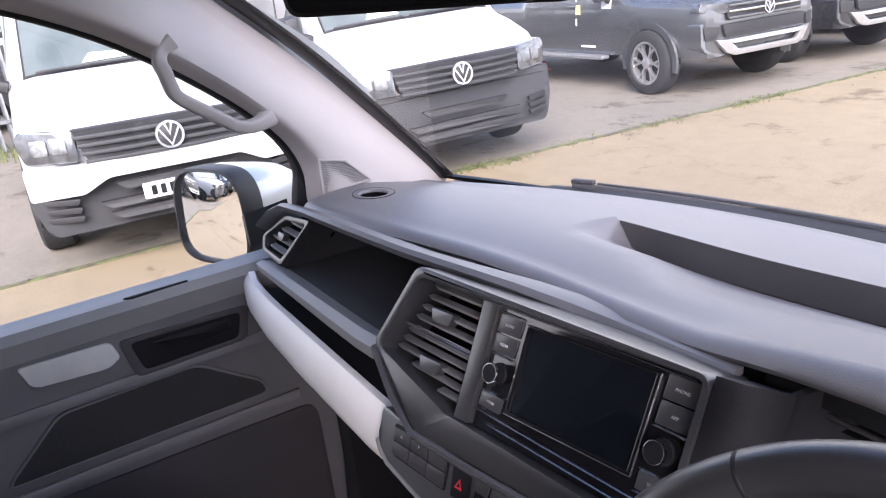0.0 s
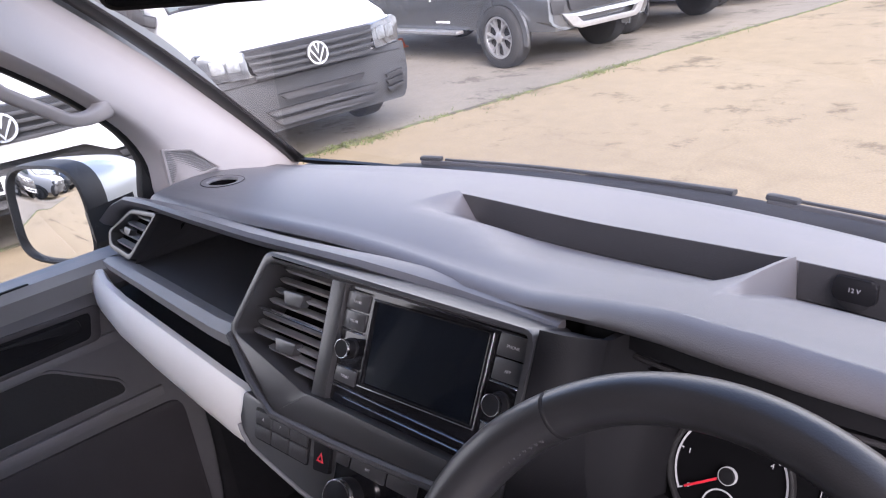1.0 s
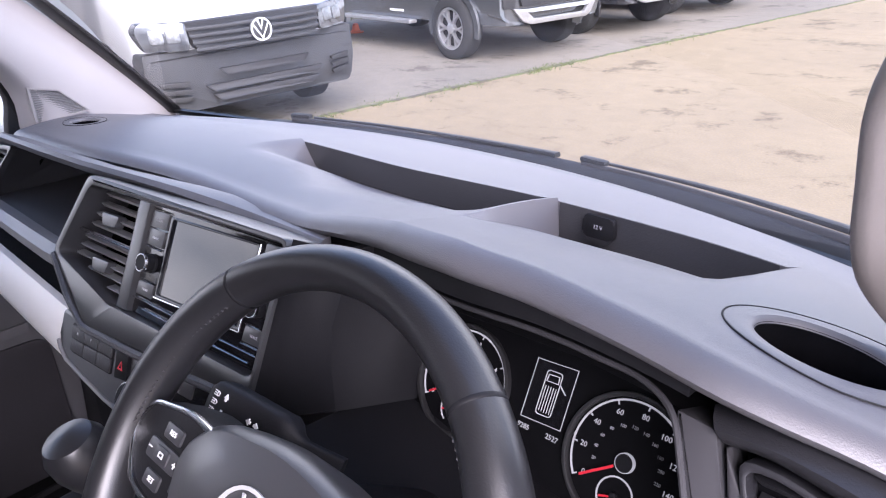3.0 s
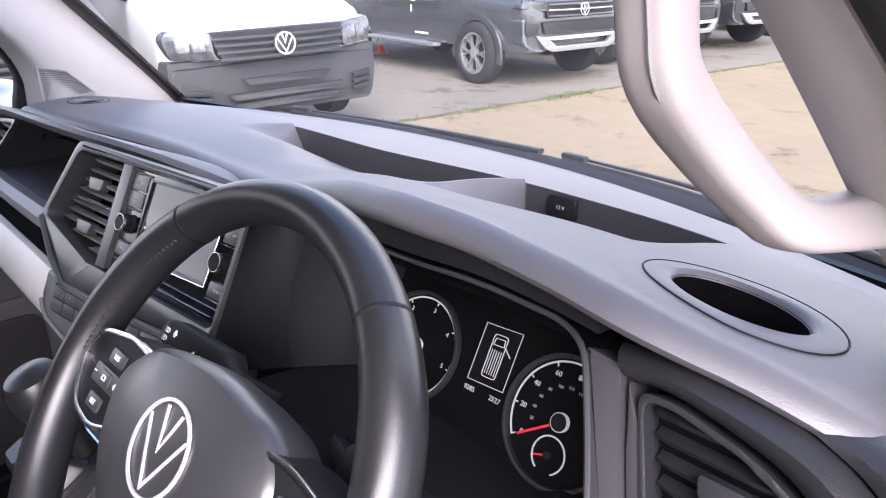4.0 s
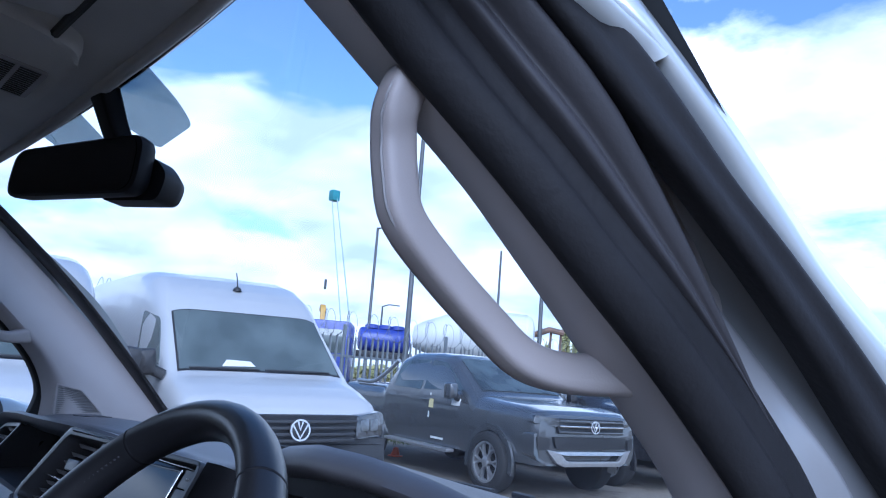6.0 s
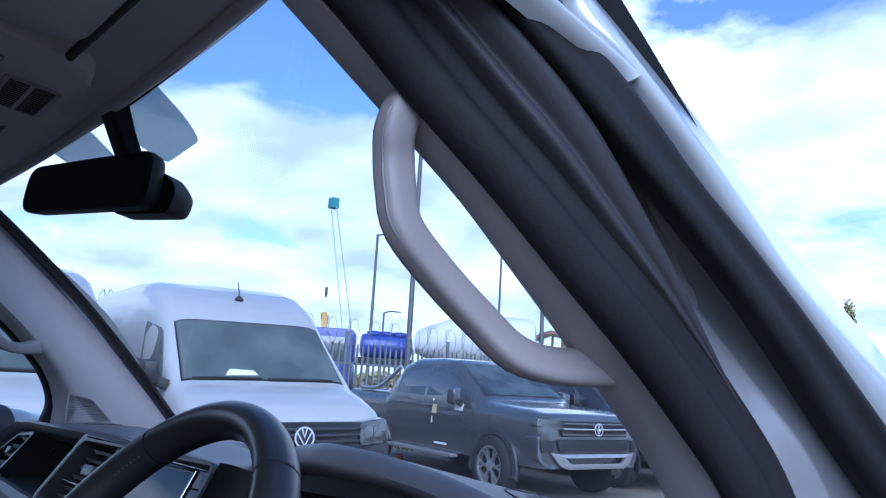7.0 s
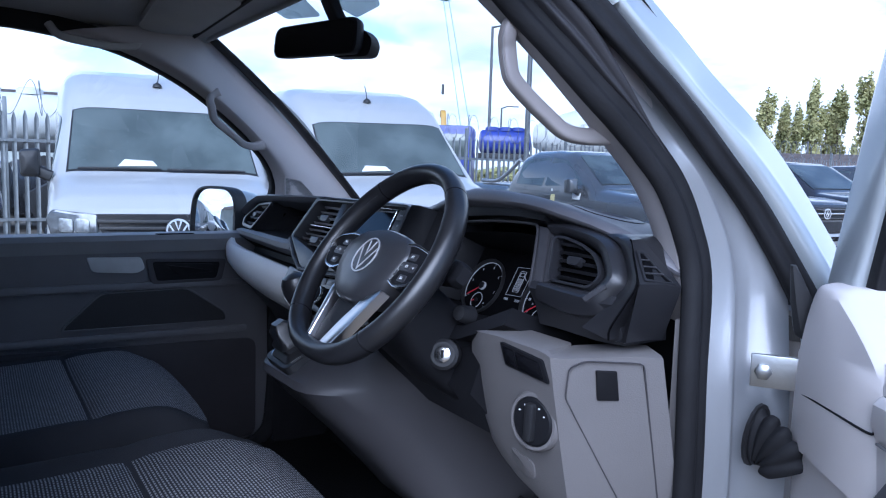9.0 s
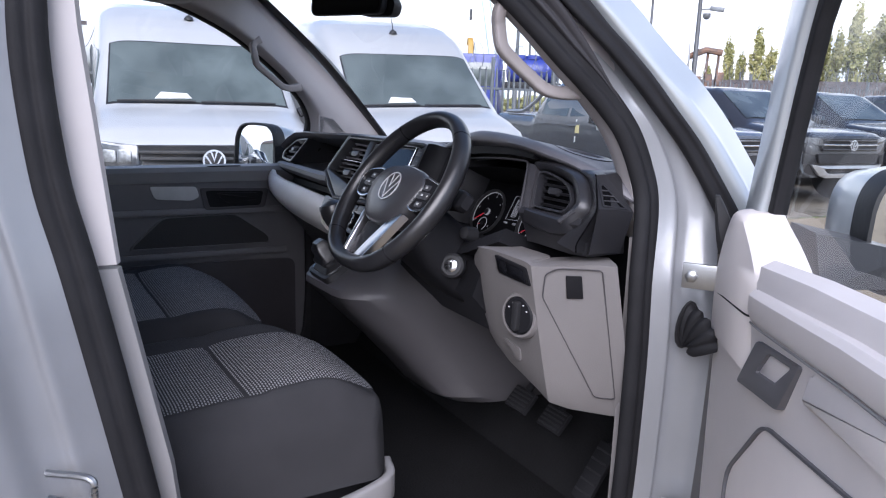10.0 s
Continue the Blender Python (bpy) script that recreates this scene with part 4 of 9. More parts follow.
def air_vent(label, outer, inner, mp, n, tabs, frame_mat, groups=None):
    bm = bmesh.new()
    ring(bm, rounded(outer, 0.010, 3), rounded(inner, 0.008, 3), mp, -0.02, 0.006, 0.002)
    v = part("air_vent", bm, frame_mat, dash, label)
    # throat coloured black for the shade behind the blades
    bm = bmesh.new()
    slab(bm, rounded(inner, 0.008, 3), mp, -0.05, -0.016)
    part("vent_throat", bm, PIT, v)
    # the driver vent's blades and tab take the shade-darkened plastic
    for lo, hi, k in groups or ((None, None, n),):
        slats("vent_slat", inner, mp, k, v, DRIVER_TRIM if frame_mat is DRIVER_TRIM else BLADE, lo=lo, hi=hi)
    for u, z in tabs:
        bm = bmesh.new()
        slab(bm, rounded([(u - 0.014, z + 0.005), (u + 0.014, z + 0.005), (u + 0.010, z - 0.006), (u - 0.010, z - 0.006)], 0.003, 2), mp, -0.004, 0.007, 0.002)
        part("vent_tab", bm, DRIVER_TRIM if frame_mat is DRIVER_TRIM else HUB, v)
    return v


air_vent("small grey end vent with two blades", VL, VL_IN, lf, 4, ((-0.684, 1.306),), TRIM)
# shelf cavity
SHELF = [(-0.588, 1.348), (-0.240, 1.360), (-0.305, 1.266), (-0.652, 1.262)]
bm = bmesh.new()
front = [lf(u, z, -0.002) for u, z in SHELF]
back = [V(-0.585, 0.155, 1.335), V(-0.235, 0.155, 1.345), V(-0.245, 0.145, 1.272), V(-0.62, 0.145, 1.270)]
loft(bm, [front, back], True, False)
bm.faces.new(list(bm.verts)[4:8])
part("open_shelf", bm, MOULDED, dash, "deep open black storage shelf")
bm = bmesh.new()
box(bm, (-0.36, 0.135, 1.292), (0.09, 0.02, 0.034), bevel=0.004)
part("shelf_socket_box", bm, DARK, dash)
# ledge bar below the shelf
bm = bmesh.new()
sec = lambda u, zt, zb: [lf(u, zt, -0.03), lf(u, zt + 0.001, 0.0), lf(u, zt - 0.002, 0.016), lf(u, (zt + zb) / 2 - 0.001, 0.024), lf(u, zb + 0.001, 0.020), lf(u, zb - 0.003, 0.004), lf(u, zb - 0.003, -0.03)]
loft(bm, [sec(u, a, b) for u, a, b in ((-0.715, 1.262, 1.247), (-0.69, 1.2635, 1.244), (-0.55, 1.2645, 1.242), (-0.42, 1.2645, 1.240), (-0.335, 1.265, 1.2395), (-0.29, 1.268, 1.241))])
part("ledge_bar", bm, SATIN, dash, "rounded grip bar under the shelf")
bm = bmesh.new()
loft(bm, [[lf(u, 1.244, 0.004), lf(u, 1.244, -0.07), lf(u, 1.206, -0.075), lf(u, 1.206, -0.06), lf(u, 1.236, -0.055)] for u in (-0.735, -0.26)])
box(bm, lf(-0.5, 1.208, -0.02), (0.47, 0.06, 0.004), bevel=0.001)
slot = part("lower_slot", bm, DARK, dash, "narrow black slot shelf with ribs")
for k in range(22):
    bm = bmesh.new()
    box(bm, lf(-0.715 + k * 0.0205, 1.2105, -0.024), (0.006, 0.016, 0.002), bevel=0.0008)
    part("slot_rib", bm, PLASTIC_BK, slot)
bm = bmesh.new()
PALE = [(-0.772, 1.232, 1.190), (-0.765, 1.2315, 1.184), (-0.74, 1.221, 1.171), (-0.65, 1.2145, 1.158), (-0.50, 1.211, 1.150), (-0.36, 1.208, 1.146), (-0.27, 1.206, 1.144), (-0.238, 1.206, 1.145)]
loft(bm, [[lf(u, a - 0.006, -0.006), lf(u, a + 0.001, 0.002), lf(u, a - 0.002, 0.012), lf(u, a - 0.012, 0.016), lf(u, (a + b) / 2, 0.015), lf(u, b + 0.012, 0.010), lf(u, b, 0.0), lf(u, b - 0.01, -0.02), lf(u, b - 0.02, -0.06)] for u, a, b in PALE])
part("pale_panel", bm, PALE_PANEL, dash, "pale grey grained lower dash panel")
bm = bmesh.new()
loft(bm, [[lf(u, b + 0.004, -0.012), V(u, -0.045, b - 0.03), V(u, 0.04, b - 0.13), V(u, 0.12, b - 0.24), V(u, 0.22, 0.80), V(u, 0.30, 0.80), V(u, 0.2, b)] for u, b in ((-0.74, 1.175), (-0.60, 1.155), (-0.40, 1.148), (-0.14, 1.145))])
part("glovebox_underside", bm, MOULDED, dash, "dark sloping underside of the dash")

# -- centre face
OUT = [(-0.222, 1.3750), (0.152, 1.3765), (0.155, 1.238), (-0.150, 1.2215), (-0.264, 1.281)]
INN = [(-0.212, 1.3640), (0.1485, 1.3705), (0.1485, 1.2565), (-0.112, 1.2545), (-0.250, 1.2815)]
bm = bmesh.new()
ring(bm, rounded(OUT, 0.012, 4), rounded(INN, 0.010, 4), cs, -0.05, 0.016, 0.005)
centre = part("centre_frame", bm, TRIM, dash, "angular dark frame round the centre vents and screen")
bm = bmesh.new()
slab(bm, [(p[0], p[1]) for p in INN], cs, -0.06, -0.045)
part("centre_back", bm, DARK, dash)
# stitched lower edge roll
bm = bmesh.new()
path = [cs(u, z, 0.012) for u, z in ((-0.262, 1.276), (-0.205, 1.240), (-0.155, 1.2185), (-0.05, 1.2215), (0.06, 1.2285), (0.16, 1.236))]
sweep(bm, path, circle(0.0055, 8))
part("stitched_roll", bm, STRIP, centre)
CV = [(-0.208, 1.3615), (-0.109, 1.3640), (-0.107, 1.2585), (-0.120, 1.2575), (-0.246, 1.2815)]
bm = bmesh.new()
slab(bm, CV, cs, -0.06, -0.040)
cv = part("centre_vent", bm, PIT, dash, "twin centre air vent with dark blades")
slats("vent_slat", CV, cs, 4, cv, BLADE, lo=1.3160, hi=1.3640, depth=0.014, tilt=0.0020)
slats("vent_slat", CV, cs, 5, cv, BLADE, lo=1.2590, hi=1.3115, depth=0.013, tilt=0.0020)
bm = bmesh.new()
box(bm, cs(-0.168, 1.3138, 0.004), (0.124, 0.005, 0.0026), m=pose(0, 0, 0, 0, 0, 4.6), bevel=0.0007)
part("chrome_strip", bm, CHROME, cv, "thin chrome strip")
for u, z in ((-0.170, 1.334), (-0.168, 1.285)):
    bm = bmesh.new()
    slab(bm, rounded([(u - 0.020, z + 0.0055), (u + 0.019, z + 0.0065), (u + 0.015, z - 0.007), (u - 0.014, z - 0.008)], 0.003, 2), cs, -0.006, 0.005, 0.002)
    part("vent_tab", bm, HUB, cv)
bm = bmesh.new()
slab(bm, rounded([(-0.108, 1.3665), (-0.086, 1.3670), (-0.082, 1.2555), (-0.104, 1.2545)], 0.001, 1), cs, -0.03, 0.010, 0.0015)
part("satin_divider", bm, TRIM, centre)

# infotainment unit
bm = bmesh.new()
slab(bm, rounded([(-0.085, 1.3660), (0.147, 1.3700), (0.147, 1.2585), (-0.081, 1.2555)], 0.004, 2), cs, -0.03, 0.004, 0.001)
radio = part("touchscreen_unit", bm, GLOSS, dash, "gloss black touchscreen unit, switched off, with knobs and keys")
S_OUT = [(-0.0455, 1.3600), (0.1070, 1.3640), (0.1070, 1.2850), (-0.0420, 1.2800)]
S_IN = [(-0.0395, 1.3575), (0.1025, 1.3615), (0.1025, 1.2880), (-0.0370, 1.2835)]
bm = bmesh.new()
ring(bm, rounded(S_OUT, 0.002, 2), rounded(S_IN, 0.001, 2), cs, 0.003, 0.0075, 0.0012)
frame_part = part("screen_frame", bm, GLOSS, radio, "gloss black screen surround")
for a, b in ((S_OUT[3], S_OUT[2]), (S_OUT[2], S_OUT[1])):
    bm = bmesh.new()
    sweep(bm, [cs(*a, 0.0072), cs(*b, 0.0072)], circle(0.0008, 6))
    part("bright_edge", bm, CHROME, frame_part)
bm = bmesh.new()
slab(bm, S_IN, cs, 0.002, 0.0050)
part("screen", bm, SCREEN, radio, "dark reflective screen glass")


def key(u0, u1, z0, z1, text, parent, size=0.0055, o=0.004):
    bm = bmesh.new()
    slab(bm, rounded([(u0, z1), (u1, z1 + 0.0006), (u1, z0 + 0.0006), (u0, z0)], 0.0012, 2), cs, o - 0.001, o + 0.0018, 0.0005)
    k = part("key", bm, HUB, parent)
    if text:
        m = frame_at(cs((u0 + u1) / 2, (z0 + z1) / 2, o + 0.0019), (0.08, -1, 0.5))
        words(text, size * 0.74, GREY_MARK, m, k)
    return k


for args in ((-0.083, -0.051, 1.3440, 1.3600, "RADIO"), (-0.083, -0.051, 1.3260, 1.3425, "MEDIA"), (-0.079, -0.048, 1.2755, 1.2890, "MENU"),
             (0.1125, 0.144, 1.3480, 1.3660, "PHONE"), (0.1125, 0.144, 1.3290, 1.3465, "APP"), (0.1125, 0.144, 1.2790, 1.2930, "VOICE")):
    key(*args, radio)
for u, z, w in ((-0.067, 1.3620, 0.034), (-0.067, 1.3245, 0.034), (-0.0635, 1.2905, 0.032), (0.128, 1.3275, 0.033), (0.128, 1.2945, 0.033), (0.128, 1.2775, 0.033), (0.03, 1.2715, 0.225), (0.03, 1.3675, 0.215), (0.035, 1.2635, 0.19)):
    bm = bmesh.new()
    box(bm, cs(u, z, 0.0055), (w, 0.0025, 0.0014), m=pose(0, 0, 0, 0, 0, 4.6), bevel=0.0005)
    part("chrome_line", bm, CHROME, radio)


def knob(p, nrm, r, h, parent, cap=DARK, ringed=True, name="knob"):
    m = frame_at(Vector(p), nrm)
    bm = bmesh.new()
    lathe(bm, [(r * 1.12, 0), (r * 1.12, 0.002), (r * 0.98, 0.003), (r, h * 0.5), (r * 0.97, h), (r * 0.9, h + 0.001)], m, 32)
    k = part(name, bm, cap, parent)
    if ringed:
        bm = bmesh.new()
        ring(bm, circle(r * 1.0, 32), circle(r * 0.92, 32), on(m), h * 0.8, h + 0.0008, 0.0003)
        part("chrome_ring", bm, CHROME, k)
    return k


knob(cs(-0.064, 1.3090, 0.004), (0.08, -1, 0.5), 0.0098, 0.014, radio)
knob(cs(0.127, 1.3120, 0.004), (0.08, -1, 0.5), 0.0098, 0.014, radio)

# switch and climate panel under the frame
bm = bmesh.new()
slab(bm, rounded([(-0.232, 1.222), (-0.15, 1.214), (0.155, 1.232), (0.175, 1.158), (0.02, 1.150), (-0.098, 1.157), (-0.196, 1.170), (-0.224, 1.184)], 0.01, 3), cs, -0.05, 0.000, 0.003)
lower = part("switch_panel", bm, HUB, dash, "dark lower switch and climate panel")
bm = bmesh.new()
slab(bm, rounded([(-0.200, 1.2125), (-0.100, 1.2175), (-0.095, 1.1835), (-0.189, 1.1815)], 0.003, 2), cs, -0.002, 0.0012, 0.0006)
block = part("switch_block", bm, DARK, lower, "black block of six switches")
for i in range(3):
    for j in range(2):
        at_u = lambda f, r: -0.1975 + 0.0955 * f + 0.0065 * r
        at_z = lambda f, r: 1.2105 + 0.005 * f - (0.0275 + 0.0035 * f) * r
        f0, f1, r0, r1 = i / 3 + 0.012, (i + 1) / 3 - 0.012, j / 2 + 0.02, (j + 1) / 2 - 0.02
        q = [(at_u(f, r), at_z(f, r)) for f, r in ((f0, r0), (f1, r0), (f1, r1), (f0, r1))]
        bm = bmesh.new()
        slab(bm, rounded(q, 0.0012, 2), cs, 0.0, 0.0032, 0.0008)
        k = part("switch_key", bm, MOULDED, block)
        if j == 0 and i < 2:
            words(("A", "P")[i], 0.005, GREY_MARK, frame_at(cs(sum(p[0] for p in q) / 4, sum(p[1] for p in q) / 4, 0.0034), (0.08, -1, 0.5)), k)
bm = bmesh.new()
slab(bm, rounded([(-0.090, 1.2165), (-0.065, 1.2185), (-0.058, 1.1885), (-0.082, 1.1855)], 0.002, 2), cs, 0, 0.005, 0.001)
hz = part("hazard_switch", bm, DARK, lower, "black hazard switch with a red triangle")
bm = bmesh.new()
tri_o = [(-0.0740, 1.2050), (-0.0680, 1.1960), (-0.0790, 1.1955)]
tri_i = [(-0.0740, 1.2025), (-0.0705, 1.1975), (-0.0765, 1.1970)]
ring(bm, tri_o, tri_i, cs, 0.0045, 0.0056)
part("red_triangle", bm, RED_MARK, hz)
bm = bmesh.new()
slab(bm, rounded([(-0.054, 1.2195), (0.15, 1.2290), (0.152, 1.190), (-0.050, 1.181)], 0.002, 2), cs, -0.002, 0.003, 0.001)
clim = part("climate_panel", bm, GLOSS, lower)
key(-0.030, 0.018, 1.2045, 1.2185, "A/C", clim, 0.0055, 0.003)
key(0.021, 0.060, 1.2065, 1.2200, "", clim, 0.0055, 0.003)
key(-0.052, -0.034, 1.2035, 1.2160, "", clim, 0.0055, 0.003)
knob(cs(-0.022, 1.1800, 0.0), (0.08, -1, 0.5), 0.0205, 0.022, lower)
knob(cs(0.060, 1.1860, 0.0), (0.08, -1, 0.5), 0.0205, 0.022, lower)
bm = bmesh.new()
sweep(bm, [cs(u, z, 0.001) for u, z in ((-0.224, 1.186), (-0.215, 1.179), (-0.196, 1.1705), (-0.15, 1.1640), (-0.098, 1.1575), (0.02, 1.150), (0.16, 1.157))], circle(0.0025, 8))
part("panel_lip", bm, SATIN, lower)

# -- instrument binnacle
def cl(u, z, o):
    return V(u, 0.103 + 0.55 * (z - 1.22), z) + V(0, -1, 0.55).normalized() * o


bm = bmesh.new()
loft(bm, [[cs(0.153, 1.377, 0.012), cs(0.156, 1.236, 0.012), cs(0.160, 1.236, -0.03), cs(0.160, 1.377, -0.03)], [cs(0.176, 1.378, 0.010), cs(0.182, 1.234, 0.010), cs(0.186, 1.234, -0.03), cs(0.184, 1.378, -0.03)], [V(0.196, 0.05, 1.375), V(0.205, 0.015, 1.225), V(0.212, 0.02, 1.225), V(0.204, 0.055, 1.375)],
          [cl(0.216, 1.37, 0.0), cl(0.222, 1.205, 0.0), cl(0.228, 1.205, 0.0), cl(0.224, 1.37, 0.0)]])
part("binnacle_side", bm, DARK, dash, "", 85)
bm = bmesh.new()
slab(bm, rounded([(0.19, 1.345), (0.55, 1.350), (0.55, 1.190), (0.19, 1.180)], 0.02, 4), cl, -0.02, 0.0)
cluster = part("instrument_panel", bm, CLUSTER, dash, "black instrument cluster with white dials and red needles")
bm = bmesh.new()
loft(bm, [[V(0.20, 0.125, 1.205), V(0.20, -0.035, 1.225), V(0.20, -0.045, 1.205), V(0.20, 0.12, 1.17)], [V(0.30, 0.115, 1.190), V(0.30, -0.055, 1.205), V(0.30, -0.065, 1.185), V(0.30, 0.12, 1.16)], [V(0.46, 0.115, 1.185), V(0.46, -0.055, 1.215), V(0.46, -0.068, 1.195), V(0.46, 0.12, 1.16)], [V(0.555, 0.115, 1.20), V(0.555, -0.035, 1.258), V(0.555, -0.05, 1.235), V(0.555, 0.12, 1.17)]])
part("binnacle_lip", bm, DARK, dash)
bm = bmesh.new()
loft(bm, [[V(x, 0.172, 1.342 + 0.02 * math.sin(math.pi * (x - 0.16) / 0.4)), V(x, 0.11, front_z(x) - 0.030), V(x, front_y(x) + 0.010, front_z(x) - 0.0225), V(x, front_y(x) + 0.013, front_z(x) - 0.018 + rise(x) * 0.5), V(x, front_y(x) + 0.03, front_z(x) - 0.012), V(x, 0.11, front_z(x) - 0.024)] for x in np.linspace(0.155, 0.535, 24)])
part("binnacle_hood", bm, DARK, dash)


def gauge(cx, cz, r, labels, a0, a1, needle, small):
    m = frame_at(cl(cx, cz, 0.001), (0, -1, 0.55))
    bm = bmesh.new()
    ring(bm, circle(r * 1.08, 48), circle(r * 1.0, 48), on(m), 0, 0.006, 0.0015)
    g = part("gauge", bm, PLASTIC_BK, cluster, "round dial with white scale and red needle")

    def arc(rad, w, s0, s1, mat, name, n=40):
        bm = bmesh.new()
        an = [radians(s0 + (s1 - s0) * k / n) for k in range(n + 1)]
        loft(bm, [[m @ V(-q * math.sin(a), q * math.cos(a), h) for q, h in ((rad, 0.0004), (rad, 0.0012), (rad - w, 0.0012), (rad - w, 0.0004))] for a in an])
        part(name, bm, mat, g)

    arc(r * 0.965, 0.0016, a0, a1, LIT, "scale_arc")
    for k, text in enumerate(labels):
        a = radians(a0 + (a1 - a0) * k / (len(labels) - 1))
        if text:
            words(text, r * 0.125, LIT, m @ pose(-r * 0.76 * math.sin(a), r * 0.76 * math.cos(a), 0.001), g, "numeral")
        bm = bmesh.new()
        box(bm, (0, r * 0.92, 0.0009), (0.0012, r * 0.09, 0.0006))
        part("tick", bm, LIT, g, at=m @ pose(0, 0, 0, 0, 0, math.degrees(a)))
    bm = bmesh.new()
    box(bm, (0, r * 0.50, 0.004), (0.0022, r * 0.62, 0.0010), bevel=0.0003)
    part("needle", bm, RED_MARK, g, "red needle", at=m @ pose(0, 0, 0, 0, 0, needle))
    bm = bmesh.new()
    lathe(bm, [(r * 0.15, 0), (r * 0.15, 0.005), (r * 0.12, 0.007), (0.001, 0.0072)], m, 24)
    h = part("needle_hub", bm, DARK, g)
    bm = bmesh.new()
    ring(bm, circle(r * 0.155, 28), circle(r * 0.138, 28), on(m), 0.001, 0.0055)
    part("hub_ring", bm, LIT, h)
    sx, sz, sr = small
    ms = m @ pose(sx * r, sz * r, 0.0005)
    bm = bmesh.new()
    an = [radians(150 - 300 * k / 30) for k in range(31)]
    loft(bm, [[ms @ V(-q * math.sin(a), q * math.cos(a), h) for q, h in ((sr * r, 0.0004), (sr * r, 0.0012), (sr * r - 0.0013, 0.0012), (sr * r - 0.0013, 0.0004))] for a in an])
    part("small_scale", bm, LIT, g)
    bm = bmesh.new()
    box(bm, (0, sr * r * 0.45, 0.003), (0.0016, sr * r * 0.7, 0.0008))
    part("small_needle", bm, RED_MARK, g, at=ms @ pose(0, 0, 0, 0, 0, 110))
    bm = bmesh.new()
    lathe(bm, [(sr * r * 0.22, 0), (sr * r * 0.2, 0.004), (0.001, 0.0045)], ms, 16)
    part("small_hub", bm, DARK, g)


gauge(0.278, 1.2385, 0.0505, ("0", "1", "2", "3", "4", "5", "6"), 125, -145, 125, (-0.02, -0.57, 0.31))
gauge(0.455, 1.2375, 0.0525, ("0", "20", "40", "60", "80", "100", "120", "140"), 124, -103, 126, (-0.02, -0.55, 0.31))
inner_scale = frame_at(cl(0.455, 1.2375, 0.001), (0, -1, 0.55))
for k, text in enumerate(("20", "40", "60", "80", "100", "120", "140", "160", "180", "200", "220")):
    a = radians(106 - 20.5 * k)
    words(text, 0.0038, GREY_MARK, inner_scale @ pose(-0.029 * math.sin(a), 0.029 * math.cos(a), 0.001), cluster, "numeral")


def ds(u, z, o):
    """The trip display's own field, set between the dials."""
    return cl(0.348 + (u - 0.338) * 0.863, 1.2345 + (z - 1.2165) * 0.754, o)


bm = bmesh.new()
slab(bm, rounded([(0.338, 1.2800), (0.389, 1.2835), (0.389, 1.2180), (0.338, 1.2150)], 0.002, 2), ds, -0.001, 0.0015)
disp = part("trip_display", bm, GLOSS, cluster, "black trip display with a van outline")
bm = bmesh.new()
ring(bm, [(0.339, 1.2790), (0.388, 1.2825), (0.388, 1.2190), (0.339, 1.2160)], [(0.3396, 1.2783), (0.3874, 1.2818), (0.3874, 1.2197), (0.3396, 1.2167)], ds, 0.001, 0.0021)
for k in range(5):
    slab(bm, [(0.3570 + 0.0031 * k, 1.256), (0.3577 + 0.0031 * k, 1.256), (0.3577 + 0.0031 * k, 1.229), (0.3570 + 0.0031 * k, 1.229)], ds, 0.0012, 0.0020)
ring(bm, rounded([(0.354, 1.272), (0.373, 1.273), (0.373, 1.226), (0.354, 1.225)], 0.004, 3), rounded([(0.3548, 1.2712), (0.3722, 1.2722), (0.3722, 1.2268), (0.3548, 1.2258)], 0.0035, 3), ds, 0.0012, 0.0022)
ring(bm, [(0.357, 1.268), (0.370, 1.269), (0.371, 1.261), (0.356, 1.260)], [(0.3578, 1.2672), (0.3692, 1.2682), (0.370, 1.2618), (0.357, 1.2608)], ds, 0.0012, 0.0022)
slab(bm, [(0.373, 1.262), (0.382, 1.2545), (0.3815, 1.2537), (0.373, 1.2605)], ds, 0.0012, 0.0022)
part("van_outline", bm, LIT, disp)
words("9285", 0.0065, LIT, frame_at(ds(0.346, 1.2075, 0.0018), (0, -1, 0.55)), cluster, "odometer")
words("2527", 0.0065, LIT, frame_at(ds(0.381, 1.2085, 0.0018), (0, -1, 0.55)), cluster, "odometer")

# -- driver-side vent, its arched surround, and the dash end
ARCH = [((0.562, 1.363), (0.556, 1.370), (0.548, 1.379)), ((0.592, 1.364), (0.596, 1.371), (0.600, 1.381)), ((0.641, 1.356), (0.652, 1.364), (0.660, 1.372)), ((0.667, 1.347), (0.682, 1.354), (0.690, 1.361)), ((0.684, 1.333), (0.702, 1.337), (0.709, 1.347)),
        ((0.694, 1.320), (0.716, 1.321), (0.730, 1.321)), ((0.688, 1.308), (0.710, 1.306), (0.722, 1.300)), ((0.678, 1.299), (0.690, 1.290), (0.704, 1.277)), ((0.650, 1.298), (0.652, 1.289), (0.655, 1.270)), ((0.594, 1.299), (0.590, 1.292), (0.584, 1.276))]
rim_o, rim_c, rim_x = ([(p.x, p.y) for p in smooth_path([(*q[k], 0) for q in ARCH], 60)] for k in range(3))
mix = lambda a, b, k: (a[0] + (b[0] - a[0]) * k, a[1] + (b[1] - a[1]) * k)
bm = bmesh.new()
loft(bm, [[rv(*o, -0.05), rv(*o, -0.002), rv(*mix(o, c, 0.15), 0.004), rv(*mix(o, c, 0.6), 0.010), rv(*c, 0.012), rv(*mix(c, x, 0.5), 0.007), rv(*x, -0.004), rv(*x, -0.05)] for o, c, x in zip(rim_o, rim_c, rim_x)])
